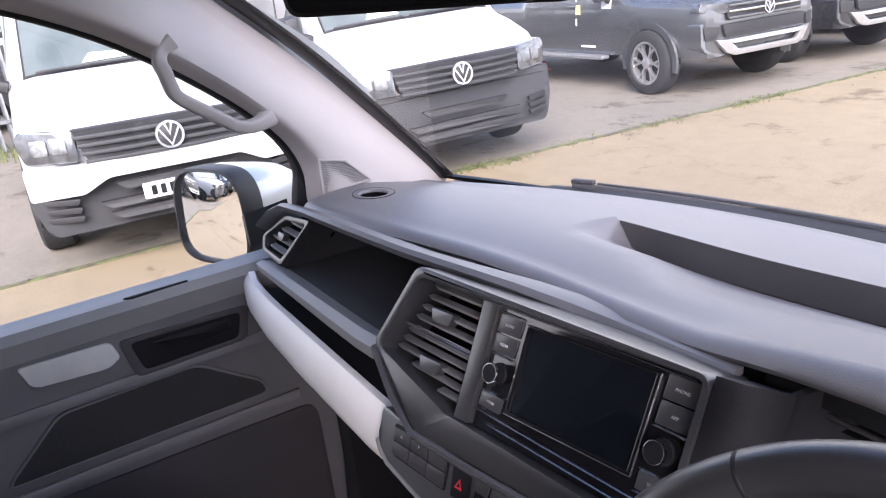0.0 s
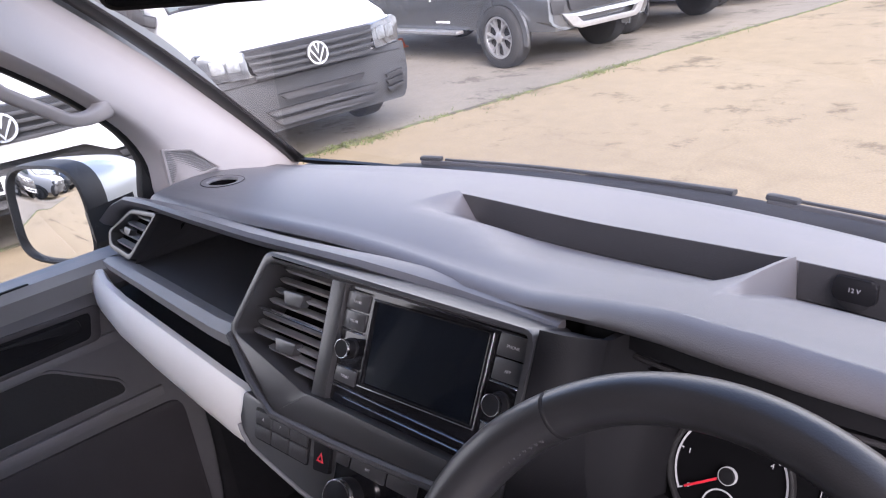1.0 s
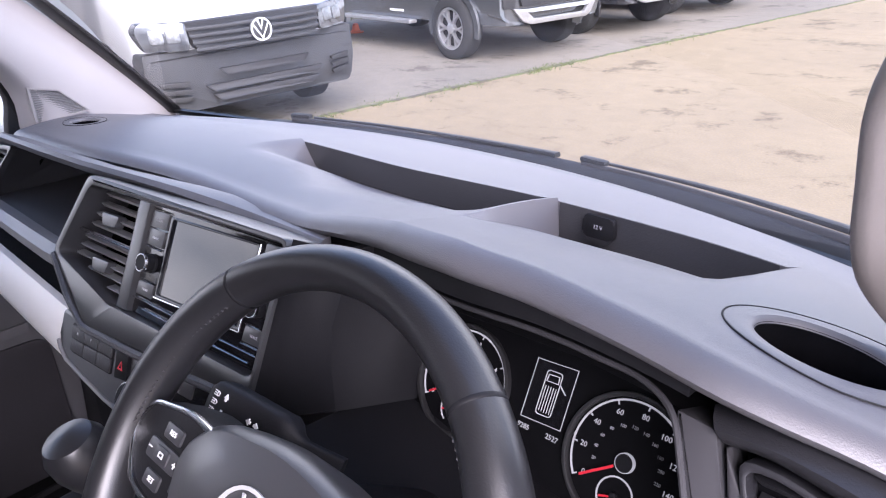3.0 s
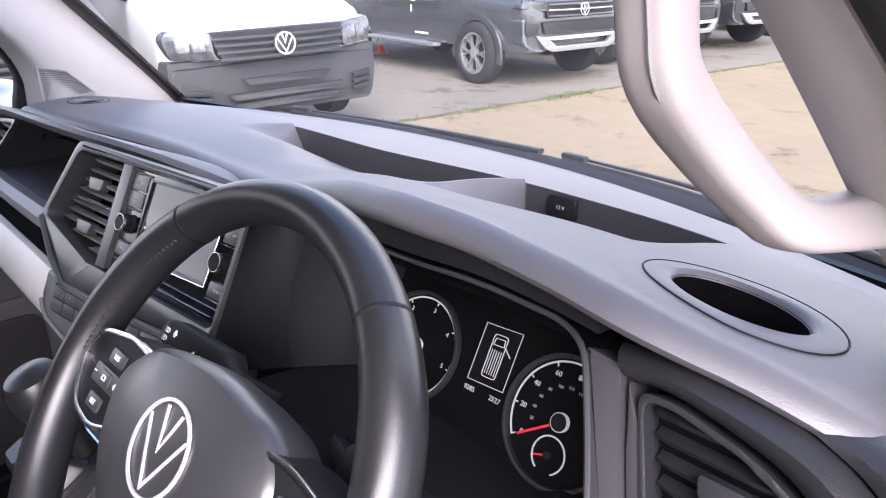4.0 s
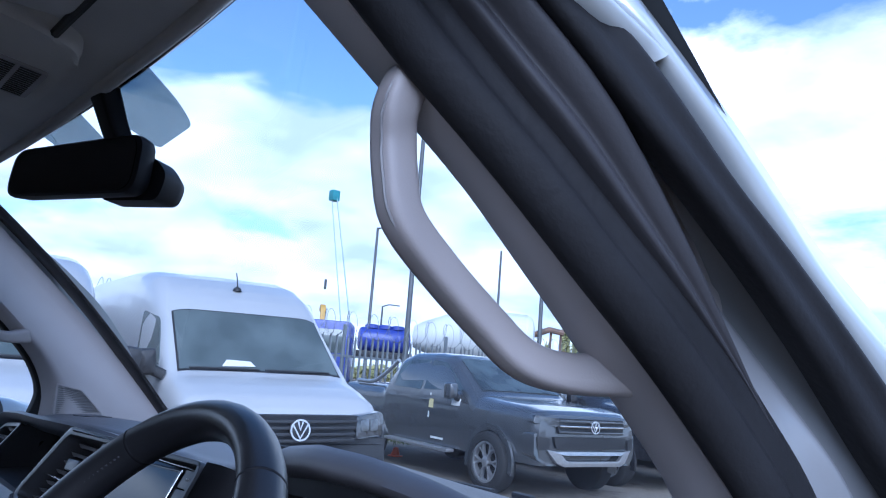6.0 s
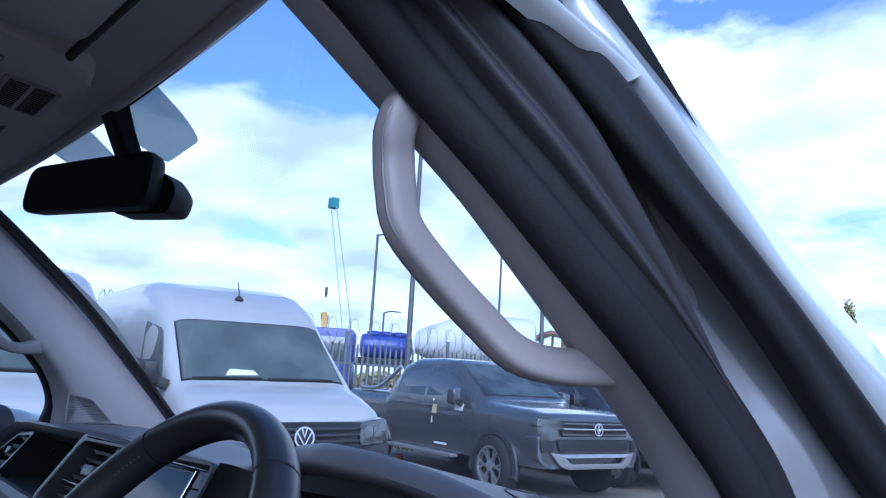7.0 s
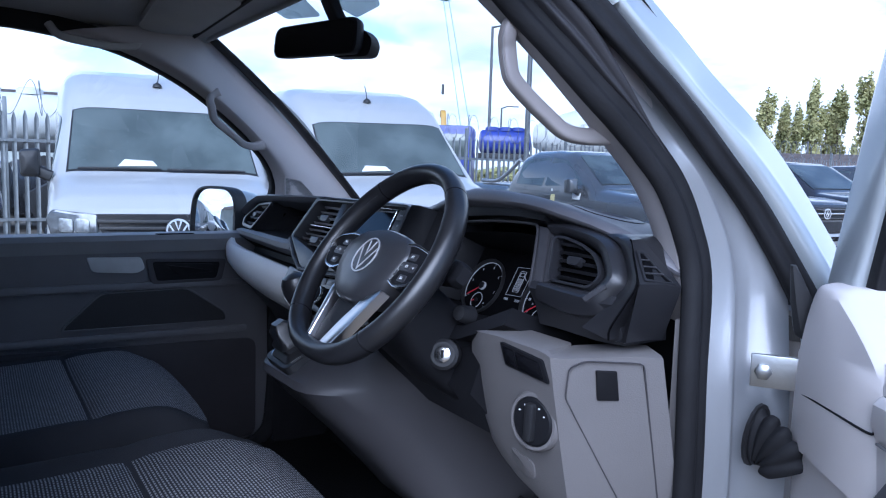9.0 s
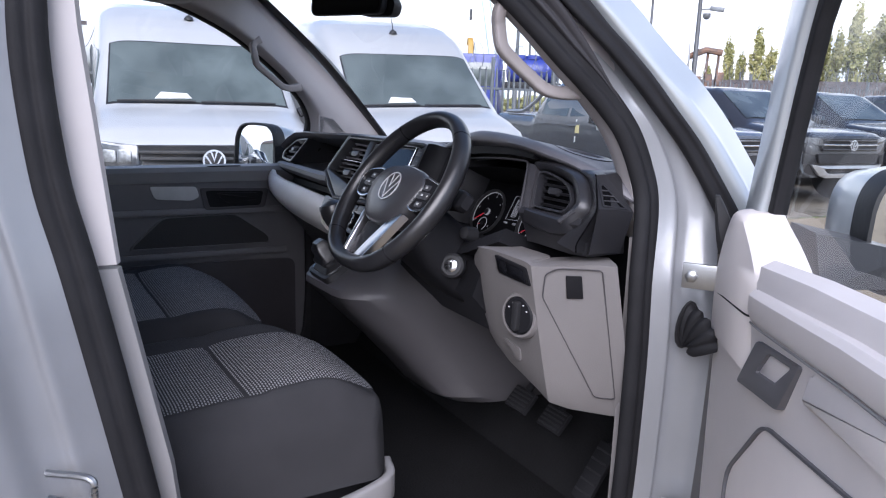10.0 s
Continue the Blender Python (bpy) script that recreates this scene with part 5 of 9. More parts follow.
surround = part("vent_surround", bm, DRIVER_TRIM, dash, "arched dark surround of the driver vent")
RV_O = [(0.570, 1.3610), (0.595, 1.3620), (0.640, 1.3540), (0.665, 1.3450), (0.6825, 1.3315), (0.6915, 1.3195), (0.6865, 1.3085), (0.677, 1.3005), (0.598, 1.3010)]
RV_I = [(0.576, 1.3570), (0.594, 1.3580), (0.638, 1.3505), (0.662, 1.3415), (0.678, 1.3295), (0.686, 1.3190), (0.682, 1.3100), (0.674, 1.3045), (0.602, 1.3045)]
air_vent("driver air vent with four dark blades", RV_O, RV_I, rv, 5, ((0.632, 1.332),), DRIVER_TRIM)
bm = bmesh.new()
slab(bm, [(0.563, 1.362), (0.579, 1.343), (0.601, 1.301), (0.591, 1.297), (0.576, 1.330)], rv, -0.02, 0.004, 0.002)
part("vent_facet", bm, STRIP_GREY, surround, "flat grey facet beside the vent")
bm = bmesh.new()
slab(bm, rounded([(0.706, 1.309), (0.716, 1.306), (0.692, 1.284), (0.683, 1.288)], 0.002, 2), rv, 0.006, 0.0125, 0.001)
part("textured_facet", bm, STRIP, surround)
# post between the dials and the vent, and the thin lip of the dial opening
bm = bmesh.new()
slab(bm, rounded([(0.530, 1.371), (0.556, 1.369), (0.574, 1.330), (0.590, 1.296), (0.582, 1.284), (0.572, 1.286), (0.556, 1.322)], 0.003, 2), rv, -0.05, 0.006, 0.003)
part("binnacle_post", bm, STRIP_GREY, dash, "slim grey post between dials and vent")
bm = bmesh.new()
sweep(bm, smooth_path([V(x, front_y(x) + 0.016, front_z(x) - 0.032) for x in np.linspace(0.20, 0.50, 10)] + [rv(0.528, 1.368, 0.004), rv(0.543, 1.345, 0.006), rv(0.558, 1.315, 0.006), rv(0.570, 1.288, 0.006)], 50), circle(0.0022, 8))
part("opening_lip", bm, STRIP_GREY, dash, "thin grey lip of the dial opening")
# shoulder from the arch to the side cover's gap
GAP = [(0.690, 0.052, 1.374), (0.713, 0.027, 1.370), (0.738, 0.009, 1.347), (0.760, -0.008, 1.322), (0.748, -0.012, 1.296), (0.728, -0.016, 1.262), (0.722, -0.012, 1.245)]
gap = smooth_path(GAP, 32)
near = smooth_path([rv(0.660, 1.374, -0.003), rv(0.690, 1.363, -0.003), rv(0.709, 1.348, -0.003), rv(0.730, 1.321, -0.003), rv(0.722, 1.300, -0.003), rv(0.704, 1.276, -0.003), rv(0.690, 1.258, -0.003)], 32)
bm = bmesh.new()
loft(bm, [[a + V(0, 0.06, 0), a, a.lerp(b, 0.35) + V(0.002, -0.003, 0.001), a.lerp(b, 0.75) + V(0.002, -0.003, 0.001), b + V(0.0, -0.0005, 0), b + V(-0.004, 0.06, 0)] for a, b in zip(near, gap)])
part("vent_shoulder", bm, DRIVER_TRIM, surround)
bm = bmesh.new()
loft(bm, [[V(x, y + 0.1, 1.30), V(x, y + 0.004, 1.300), V(x, y - 0.002, 1.290), V(x, y + 0.012, 1.266), V(x, y + 0.022, 1.236), V(x, y + 0.1, 1.236)] for x, y in ((0.572, -0.020), (0.600, -0.018), (0.650, -0.020), (0.690, -0.022), (0.726, -0.010))])
part("vent_block", bm, DRIVER_TRIM, surround, "dark block below the vent")
# ridged side cover with its slatted outlet
bm = bmesh.new()
near = [V(0.708, 0.030, 1.372), V(0.716, 0.0265, 1.370), V(0.7645, -0.008, 1.322), V(0.763, -0.009, 1.316), V(0.738, 0.002, 1.243), V(0.700, 0.010, 1.238)]
far = [V(0.702, 0.064, 1.369), V(0.709, 0.063, 1.367), V(0.768, 0.063, 1.315), V(0.767, 0.063, 1.309), V(0.736, 0.071, 1.240), V(0.700, 0.080, 1.236)]
mid = [a.lerp(b, 0.5) + V(0.002, 0, 0.002) for a, b in zip(near, far)]
loft(bm, [[a + V(-0.004, 0.004, -0.002) for a in near], near, mid, far, [a + V(-0.03, 0.02, -0.01) for a in far]])
end = part("dash_end", bm, DRIVER_TRIM, dash, "ridged dark dash end beside the door", 24)
bm = bmesh.new()
sweep(bm, smooth_path(GAP[1:], 30), circle(0.0014, 6))
part("cover_gap", bm, PIT, end)
e_x, e_y = (V(0.768, 0.063, 1.315) - V(0.7645, -0.008, 1.322)).normalized(), (V(0.716, 0.0265, 1.370) - V(0.7645, -0.008, 1.322))
e_n = e_x.cross(e_y).normalized()
e_y = e_n.cross(e_x)
e_o = V(0.7645, -0.008, 1.322)


def en(u, v, o):
    """The side cover's sloping upper face: u to the front of the van, v up."""
    return e_o + e_x * u + e_y * v + e_n * (o + 0.0015)


OUTLET = [(0.012, 0.007), (0.055, 0.004), (0.046, 0.014), (0.030, 0.048), (0.024, 0.048)]
bm = bmesh.new()
ring(bm, rounded([(0.008, 0.004), (0.061, 0.0015), (0.050, 0.016), (0.033, 0.053), (0.021, 0.053)], 0.003, 2), rounded(OUTLET, 0.002, 2), en, -0.008, 0.0022, 0.001)
so = part("side_outlet", bm, DRIVER_TRIM, end, "triangular side window outlet")
bm = bmesh.new()
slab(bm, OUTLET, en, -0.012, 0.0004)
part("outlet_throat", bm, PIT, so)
for v in (0.0165, 0.0270, 0.0375):
    bm = bmesh.new()
    u0, u1 = 0.012 + 0.012 * (v - 0.007) / 0.041, 0.054 - 0.026 * (v - 0.006) / 0.042
    slab(bm, [(u0, v), (u1, v), (u1 - 0.001, v - 0.0016), (u0, v - 0.0016)], en, -0.002, 0.0024, 0.0)
    part("outlet_blade", bm, STRIP, so)

# -- driver knee panel (pale), with blank slot, lamp switch and side flap
def kp(u, z, o):
    """Faces the driver below, then turns to the door past u = 0.64."""
    k = step(0.645, 0.715, u)
    n = V(0.15 + 0.75 * k, -1 + 0.45 * k, 0.05).normalized()
    y = -0.062 - 0.22 * (z - 1.2) + 1.15 * max(0, u - 0.676) + 0.25 * max(0, 0.53 - u)
    return V(u, y, z) + n * o


bm = bmesh.new()
us = [0.470, 0.485, 0.50, 0.52, 0.56, 0.60, 0.63, 0.65, 0.665, 0.675, 0.685, 0.70, 0.72, 0.745, 0.768]
zs_t = [(0.470, 1.190), (0.50, 1.216), (0.56, 1.222), (0.66, 1.222), (0.68, 1.216), (0.745, 1.226)]
zs_b = [(0.470, 1.10), (0.50, 1.035), (0.56, 1.005), (0.62, 0.985), (0.70, 0.955), (0.745, 0.95)]
rows = []
for u in us:
    a, b = interp(zs_t, u), interp(zs_b, u)
    col = [kp(u, a + 0.004, -0.07), kp(u, a + 0.003, -0.008), kp(u, a, 0.0)] + [kp(u, a + (b - a) * t, 0.004 * math.sin(math.pi * t)) for t in (0.06, 0.2, 0.4, 0.6, 0.8, 0.95)] + [kp(u, b, -0.004), kp(u, b - 0.004, -0.03), kp(u, b - 0.002, -0.09)]
    rows.append(col)
loft(bm, rows)
knee = part("knee_panel", bm, KNEE, dash, "pale grey driver knee panel with lamp switch")
bm = bmesh.new()
slab(bm, rounded([(0.574, 1.217), (0.662, 1.211), (0.670, 1.180), (0.579, 1.184)], 0.004, 3), kp, -0.004, 0.006, 0.002)
sl = part("blank_slot", bm, DARK, knee, "black switch blank with one small key")
bm = bmesh.new()
slab(bm, rounded([(0.581, 1.2125), (0.604, 1.211), (0.607, 1.1875), (0.584, 1.189)], 0.002, 2), kp, 0.005, 0.008, 0.001)
slab(bm, rounded([(0.607, 1.2105), (0.656, 1.207), (0.661, 1.184), (0.610, 1.187)], 0.002, 2), kp, 0.005, 0.0075, 0.001)
part("slot_key", bm, GLOSS, sl)
m_ls = frame_at(kp(0.634, 1.119, 0.004), (0.2, -1, 0.05))
bm = bmesh.new()
lathe(bm, [(0.041, -0.01), (0.041, 0.006), (0.038, 0.010), (0.034, 0.010), (0.034, 0.004), (0.001, 0.004)], m_ls, 40)
part("switch_bezel", bm, KNEE, knee)
bm = bmesh.new()
lathe(bm, [(0.033, 0.0), (0.033, 0.009), (0.030, 0.012), (0.001, 0.0125)], m_ls, 40)
lsw = part("lamp_switch", bm, DARK, knee, "round black lamp switch")
bm = bmesh.new()
slab(bm, rounded([(-0.007, 0.026), (0.007, 0.026), (0.007, -0.026), (-0.007, -0.026)], 0.005, 3), on(m_ls), 0.012, 0.021, 0.003)
part("switch_grip", bm, PLASTIC_BK, lsw)
bm = bmesh.new()
for k in range(5):
    a = radians(150 - 30 * k)
    box(bm, m_ls @ V(0.024 * math.cos(a), 0.024 * math.sin(a), 0.0128), (0.0026, 0.001, 0.0018), m=m_ls.to_3x3().to_4x4() @ pose(0, 0, 0, 90, 0, 0))
part("switch_marks", bm, WHITE_MARK, lsw)
# flap outline on the door side
bm = bmesh.new()
FL = [(0.690, 1.206), (0.704, 1.217), (0.752, 1.219), (0.752, 0.985), (0.728, 0.985), (0.684, 1.165)]
ring(bm, rounded(FL, 0.006, 3), rounded([(a + (0.0010 if a < 0.73 else -0.0010), b + (-0.0010 if b > 1.1 else 0.0010)) for a, b in FL], 0.005, 3), kp, -0.001, 0.0050)
part("flap_gap", bm, RECESS, knee)
bm = bmesh.new()
slab(bm, rounded([(0.712, 1.205), (0.729, 1.206), (0.728, 1.167), (0.710, 1.165)], 0.001, 2), kp, 0.0, 0.006, 0.001)
part("flap_blank", bm, DARK, knee, "small black blank in the side flap")
bm = bmesh.new()
slab(bm, rounded([(0.56, 1.056), (0.615, 1.050), (0.612, 1.022), (0.585, 1.018)], 0.01, 3), kp, -0.006, 0.006, 0.004)
part("bonnet_release", bm, KNEE, knee)

# -- steering column, wheel, stalks
WHEEL = frame_at((0.371, -0.165, 1.309), (0, -math.cos(radians(36.7)), math.sin(radians(36.7))))
column = thing("steering_column", "dark steering column shroud with ignition lock", "steering column")
bm = bmesh.new()
cols = []
for h, w, t, dz in ((-0.035, 0.045, 0.035, -0.012), (-0.06, 0.060, 0.050, -0.02), (-0.12, 0.070, 0.062, -0.035), (-0.20, 0.072, 0.066, -0.04), (-0.30, 0.07, 0.066, -0.03)):
    cols.append([WHEEL @ V(a * w, b * t + dz, h) for a, b in rounded([(-1, -1), (1, -1), (1, 0.9), (-1, 0.9)], 0.5, 4)])
loft(bm, cols)
part("column_shroud", bm, DARK, column)
bm = bmesh.new()
loft(bm, [[V(x0, 0.02, 1.185), V(x1, 0.02, 1.185), V(x1, -0.045, 1.175), V(x1, -0.065, 1.12), V(x1, 0.03, 1.02), V(x0, 0.03, 1.02), V(x0, -0.065, 1.12), V(x0, -0.045, 1.175)] for x0, x1 in ((0.20, 0.50),)] * 1 + [[V(x, 0.14, z) for x, z in ((0.2, 1.185), (0.5, 1.185), (0.5, 1.17), (0.5, 1.12), (0.5, 1.0), (0.2, 1.0), (0.2, 1.12), (0.2, 1.17))]])
part("knee_bolster", bm, DARK, column)
m_key = frame_at((0.452, -0.084, 1.172), (0.72, -0.8, 0.28))
bm = bmesh.new()
lathe(bm, [(0.024, -0.02), (0.024, 0.0), (0.019, 0.004), (0.014, 0.004), (0.0135, 0.002)], m_key, 30)
kl = part("ignition_lock", bm, PLASTIC_BK, column, "bright ignition lock in a black collar")
bm = bmesh.new()
lathe(bm, [(0.0125, 0), (0.0125, 0.005), (0.010, 0.0065), (0.001, 0.0065)], m_key, 24)
lk = part("lock_face", bm, CHROME, kl)
bm = bmesh.new()
slab(bm, rounded([(-0.0025, 0.006), (0.0025, 0.006), (0.0025, -0.006), (-0.0025, -0.006)], 0.002, 2), on(m_key), 0.0055, 0.0072)
part("key_slot", bm, DARK, lk)
m_d = frame_at((0.463, -0.060, 1.235), (0.3, -1, 0.3))
bm = bmesh.new()
lathe(bm, [(0.015, -0.02), (0.013, 0.0), (0.011, 0.008), (0.001, 0.010)], m_d, 20)
part("column_button", bm, PLASTIC_BK, column)


def stalk(s, z, label, marks):
    bm = bmesh.new()
    pth = [WHEEL @ V(s * 0.035, 0.036, -0.085), WHEEL @ V(s * 0.068, 0.036, -0.068), WHEEL @ V(s * 0.120, 0.036, -0.056), WHEEL @ V(s * 0.158, 0.034, -0.053)]

    def thick(f):
        k = (0.45 + 0.75 * step(0.30, 0.42, f)) * (1 - 0.35 * step(0.90, 1.0, f))
        return rounded([(-0.011 * k, -0.017 * k), (0.011 * k, -0.017 * k), (0.011 * k, 0.014 * k), (-0.011 * k, 0.014 * k)], 0.006 * k, 3)

    sweep(bm, smooth_path(pth, 24), thick, up=(0, 0.6, 0.8))
    st = part("stalk", bm, DARK, column, label)
    if marks:
        inv = WHEEL.inverted()
        top = max((inv @ v.co).z for v in st.data.vertices if (inv @ v.co).x * s > 0.08)
        face = on(WHEEL @ pose(0, 0, top))
        bm = bmesh.new()
        for k in range(3):                       # lamp symbols
            u, v = s * 0.143, 0.0425 - 0.0065 * k
            ring(bm, rounded([(u, v + 0.0024), (u + 0.0034, v + 0.0014), (u + 0.0034, v - 0.0014), (u, v - 0.0024)], 0.001, 2), rounded([(u + 0.0006, v + 0.0016), (u + 0.0027, v + 0.0009), (u + 0.0027, v - 0.0009), (u + 0.0006, v - 0.0016)], 0.0006, 2), face, -0.0006, 0.0004)
            for q in (-0.0016, 0.0, 0.0016):
                slab(bm, [(u - 0.0032, v + q - 0.0003), (u - 0.0032, v + q + 0.0003), (u - 0.0006, v + q + 0.0003), (u - 0.0006, v + q - 0.0003)], face, -0.0006, 0.0004)
        for (u, v), (du, dv) in (((s * 0.131, 0.0425), (0, 1)), ((s * 0.131, 0.0315), (0, -1)), ((s * 0.097, 0.0385), (-1, 0)), ((s * 0.089, 0.0385), (1, 0))):   # arrows
            slab(bm, [(u + du * 0.0036, v + dv * 0.0036), (u + dv * 0.0026, v - du * 0.0026), (u - dv * 0.0026, v + du * 0.0026)], face, -0.0006, 0.0004)
            slab(bm, [(u + dv * 0.0010, v - du * 0.0010), (u + dv * 0.0010 - du * 0.002, v - du * 0.0010 - dv * 0.002), (u - dv * 0.0010 - du * 0.002, v + du * 0.0010 - dv * 0.002), (u - dv * 0.0010, v + du * 0.0010)], face, -0.0006, 0.0004)
        words("P", 0.006, WHITE_MARK, WHEEL @ pose(s * 0.094, 0.0305, top + 0.0004), st)
        part("stalk_marks", bm, WHITE_MARK, st)


stalk(-1, 0, "black lamp and indicator stalk with white symbols", True)
stalk(1, 0, "black wiper stalk", False)

wheel = thing("steering_wheel", "black leather steering wheel with a plain metal roundel", "steering wheel")
R = 0.1685


def rim_r(a):
    """Slightly flattened at the bottom."""
    b = abs(((math.degrees(a) + 180) % 360) - 180)
    return R - 0.008 * step(140, 180, b)


def rim_section(a, k=1.0):
    r = rim_r(a)
    th = 0.0150 + 0.0025 * (math.exp(-((math.degrees(a) % 360 - 62) / 16) ** 2) + math.exp(-((math.degrees(a) % 360 - 298) / 16) ** 2))
    return [WHEEL @ V((r + th * k * math.cos(q)) * math.sin(a), (r + th * k * math.cos(q)) * math.cos(a), 0.0185 * k * math.sin(q)) for q in np.linspace(0, 2 * math.pi, 18, endpoint=False)]


bm = bmesh.new()
loft(bm, [rim_section(radians(d)) for d in np.linspace(0, 360, 120, endpoint=False)], True, False, True)
rim = part("rim", bm, LEATHER, wheel, "stitched black leather rim")
for d in (40, -40, 134, -134):
    bm = bmesh.new()
    loft(bm, [rim_section(radians(d + e), k) for e, k in ((-0.5, 1.0), (-0.25, 1.022), (0.25, 1.022), (0.5, 1.0))], True, False)
    part("rim_seam", bm, DARK, rim)
bm = bmesh.new()
for side in (-1, 1):
    for d in np.arange(44, 88, 1.7):
        a = radians(side * d)
        r = rim_r(a) - 0.0135
        c = WHEEL @ V(r * math.sin(a), r * math.cos(a), 0.009)
        box(bm, c, (0.0012, 0.0035, 0.0012), m=WHEEL.to_3x3().to_4x4() @ pose(0, 0, 0, 0, 0, -side * d + 55))
tagged(part("rim_stitching", bm, STRIP, rim), kind="stuff")
# hub pad
bm = bmesh.new()
hubo = [(-0.072, 0.046), (0.0, 0.058), (0.072, 0.048), (0.102, 0.020), (0.088, -0.032), (0.042, -0.074), (-0.042, -0.074), (-0.088, -0.032), (-0.102, 0.016)]
hr = rounded(hubo, 0.03, 5)
loft(bm, [[WHEEL @ V(u * k, v * k, h) for u, v in hr] for k, h in ((0.80, -0.05), (0.97, -0.022), (1.0, -0.006), (0.985, 0.003), (0.92, 0.009), (0.6, 0.015), (0.05, 0.017))])
hub = part("hub_pad", bm, HUB, wheel, "soft grey hub pad")
bm = bmesh.new()
round_mark(bm, WHEEL @ pose(0, 0.0, 0.0164), 0.031, 0.0024)
part("roundel", bm, SILVER_MARK, hub, "plain silver roundel")
for s in (-1, 1):
    bm = bmesh.new()
    pts = [(s * 0.062, 0.036), (s * 0.10, 0.040), (s * 0.150, 0.030), (s * 0.160, 0.004), (s * 0.140, -0.028), (s * 0.105, -0.034), (s * 0.070, -0.020)]
    slab(bm, rounded(pts if s > 0 else pts[::-1], 0.012, 3), on(WHEEL), -0.030, 0.004, 0.004)
    sp = part("side_spoke", bm, DARK, wheel)
    bm = bmesh.new()
    inner = [(s * 0.072, 0.029), (s * 0.10, 0.033), (s * 0.140, 0.024), (s * 0.148, 0.004), (s * 0.130, -0.020), (s * 0.105, -0.026), (s * 0.078, -0.014)]
    ring(bm, rounded(pts, 0.012, 3), rounded([(0.94 * a + s * 0.006, 0.88 * b + 0.0005) for a, b in pts], 0.011, 3), on(WHEEL), 0.002, 0.0065, 0.0008)
    part("spoke_trim", bm, CHROME, sp, "thin bright spoke edge")
    def key(u, v, w, h, up, text="", mark=()):
        bm = bmesh.new()
        slab(bm, rounded([(u - w / 2, v + h / 2), (u + w / 2, v + h / 2), (u + w / 2, v - h / 2), (u - w / 2, v - h / 2)], min(w, h) * 0.22, 3), on(WHEEL), 0.002, up, 0.0008)
        kk = part("spoke_key", bm, HUB, sp)
        if text:
            words(text, 0.0052, WHITE_MARK, WHEEL @ pose(u, v, up + 0.0003), kk)
        for a, b, p, q in mark:
            bm = bmesh.new()
            box(bm, (u + a, v + b, up + 0.0002), (p, q, 0.0005))
            part("key_mark", bm, WHITE_MARK, kk, at=WHEEL)

    c = s * 0.112
    ear = ((0, 0.0016, 0.0045, 0.0008), (-0.0024, 0, 0.0008, 0.0036), (0.0024, 0, 0.0008, 0.0036), (0, -0.0014, 0.0030, 0.0008))
    key(c, 0.002, 0.040, 0.0145, 0.0062, mark=((-0.0165, 0, 0.0042, 0.0009), (0.0165, 0, 0.0042, 0.0009), (0.0165, 0, 0.0009, 0.0042)))
    key(c, 0.002, 0.0175, 0.0105, 0.0074, mark=ear)
    key(c - s * 0.002, 0.0185, 0.022, 0.011, 0.0058, "RES" if s < 0 else "", () if s < 0 else ear)
    key(c + 0.002 * s, -0.0165, 0.020, 0.011, 0.0058, "SET" if s < 0 else "", () if s < 0 else ear)
    key(s * 0.084, 0.0165, 0.015, 0.011, 0.0058, mark=ear)
    key(s * 0.086, -0.0105, 0.013, 0.009, 0.0058, mark=ear)
# lower spoke, forked, bright
for s in (-1, 1):
    bm = bmesh.new()
    pts = [(0.048, -0.062), (0.086, -0.040), (0.056, -0.112), (0.036, -0.152), (0.002, -0.152), (0.026, -0.104)] if s > 0 else [(-0.066, -0.052), (-0.054, -0.062), (-0.036, -0.152), (-0.048, -0.152)]
    slab(bm, rounded(pts, 0.006, 3), on(WHEEL), -0.012, 0.004, 0.004)
    part("lower_spoke", bm, ALLOY, wheel, "brushed metal lower spoke")
bm = bmesh.new()
slab(bm, rounded([(-0.040, -0.05), (0.040, -0.05), (0.046, -0.155), (-0.046, -0.155)], 0.006, 3), on(WHEEL), -0.02, -0.006, 0.003)
part("spoke_back", bm, DARK, wheel)

# -- centre console below the dash, gear lever
console = thing("centre_console", "smooth grey lower console with gear lever gaiter", "console")
bm = bmesh.new()
secs = []
for z, x0, x1, y in ((1.150, -0.09, 0.17, -0.075), (1.095, -0.075, 0.20, -0.155), (1.060, -0.07, 0.215, -0.205), (1.045, -0.068, 0.22, -0.208), (1.00, -0.055, 0.225, -0.165), (0.92, -0.035, 0.235, -0.085), (0.84, -0.01, 0.25, -0.015), (0.795, 0.01, 0.27, 0.02), (0.775, 0.02, 0.27, 0.06)):
    c = rounded([(x0, 0.42), (x0 - 0.01, y + 0.05), (x0 + 0.035, y), (x1 - 0.05, y + 0.01), (x1, y + 0.09), (x1 + 0.02, 0.42)], 0.05, 4)
    secs.append([V(a, b, z) for a, b in c])
loft(bm, secs)
part("console_body", bm, CONSOLE, console)
m_g = frame_at((0.045, -0.150, 1.095), (0.0, -0.50, 0.86), (0, 1, 0))
bm = bmesh.new()
ring(bm, rounded([(-0.062, 0.045), (0.060, 0.045), (0.060, -0.058), (-0.062, -0.058)], 0.02, 4), rounded([(-0.050, 0.033), (0.048, 0.033), (0.048, -0.046), (-0.050, -0.046)], 0.015, 4), on(m_g), -0.03, 0.010, 0.003)
part("gaiter_frame", bm, PLASTIC_BK, console, "black frame with a thin bright rim")
bm = bmesh.new()
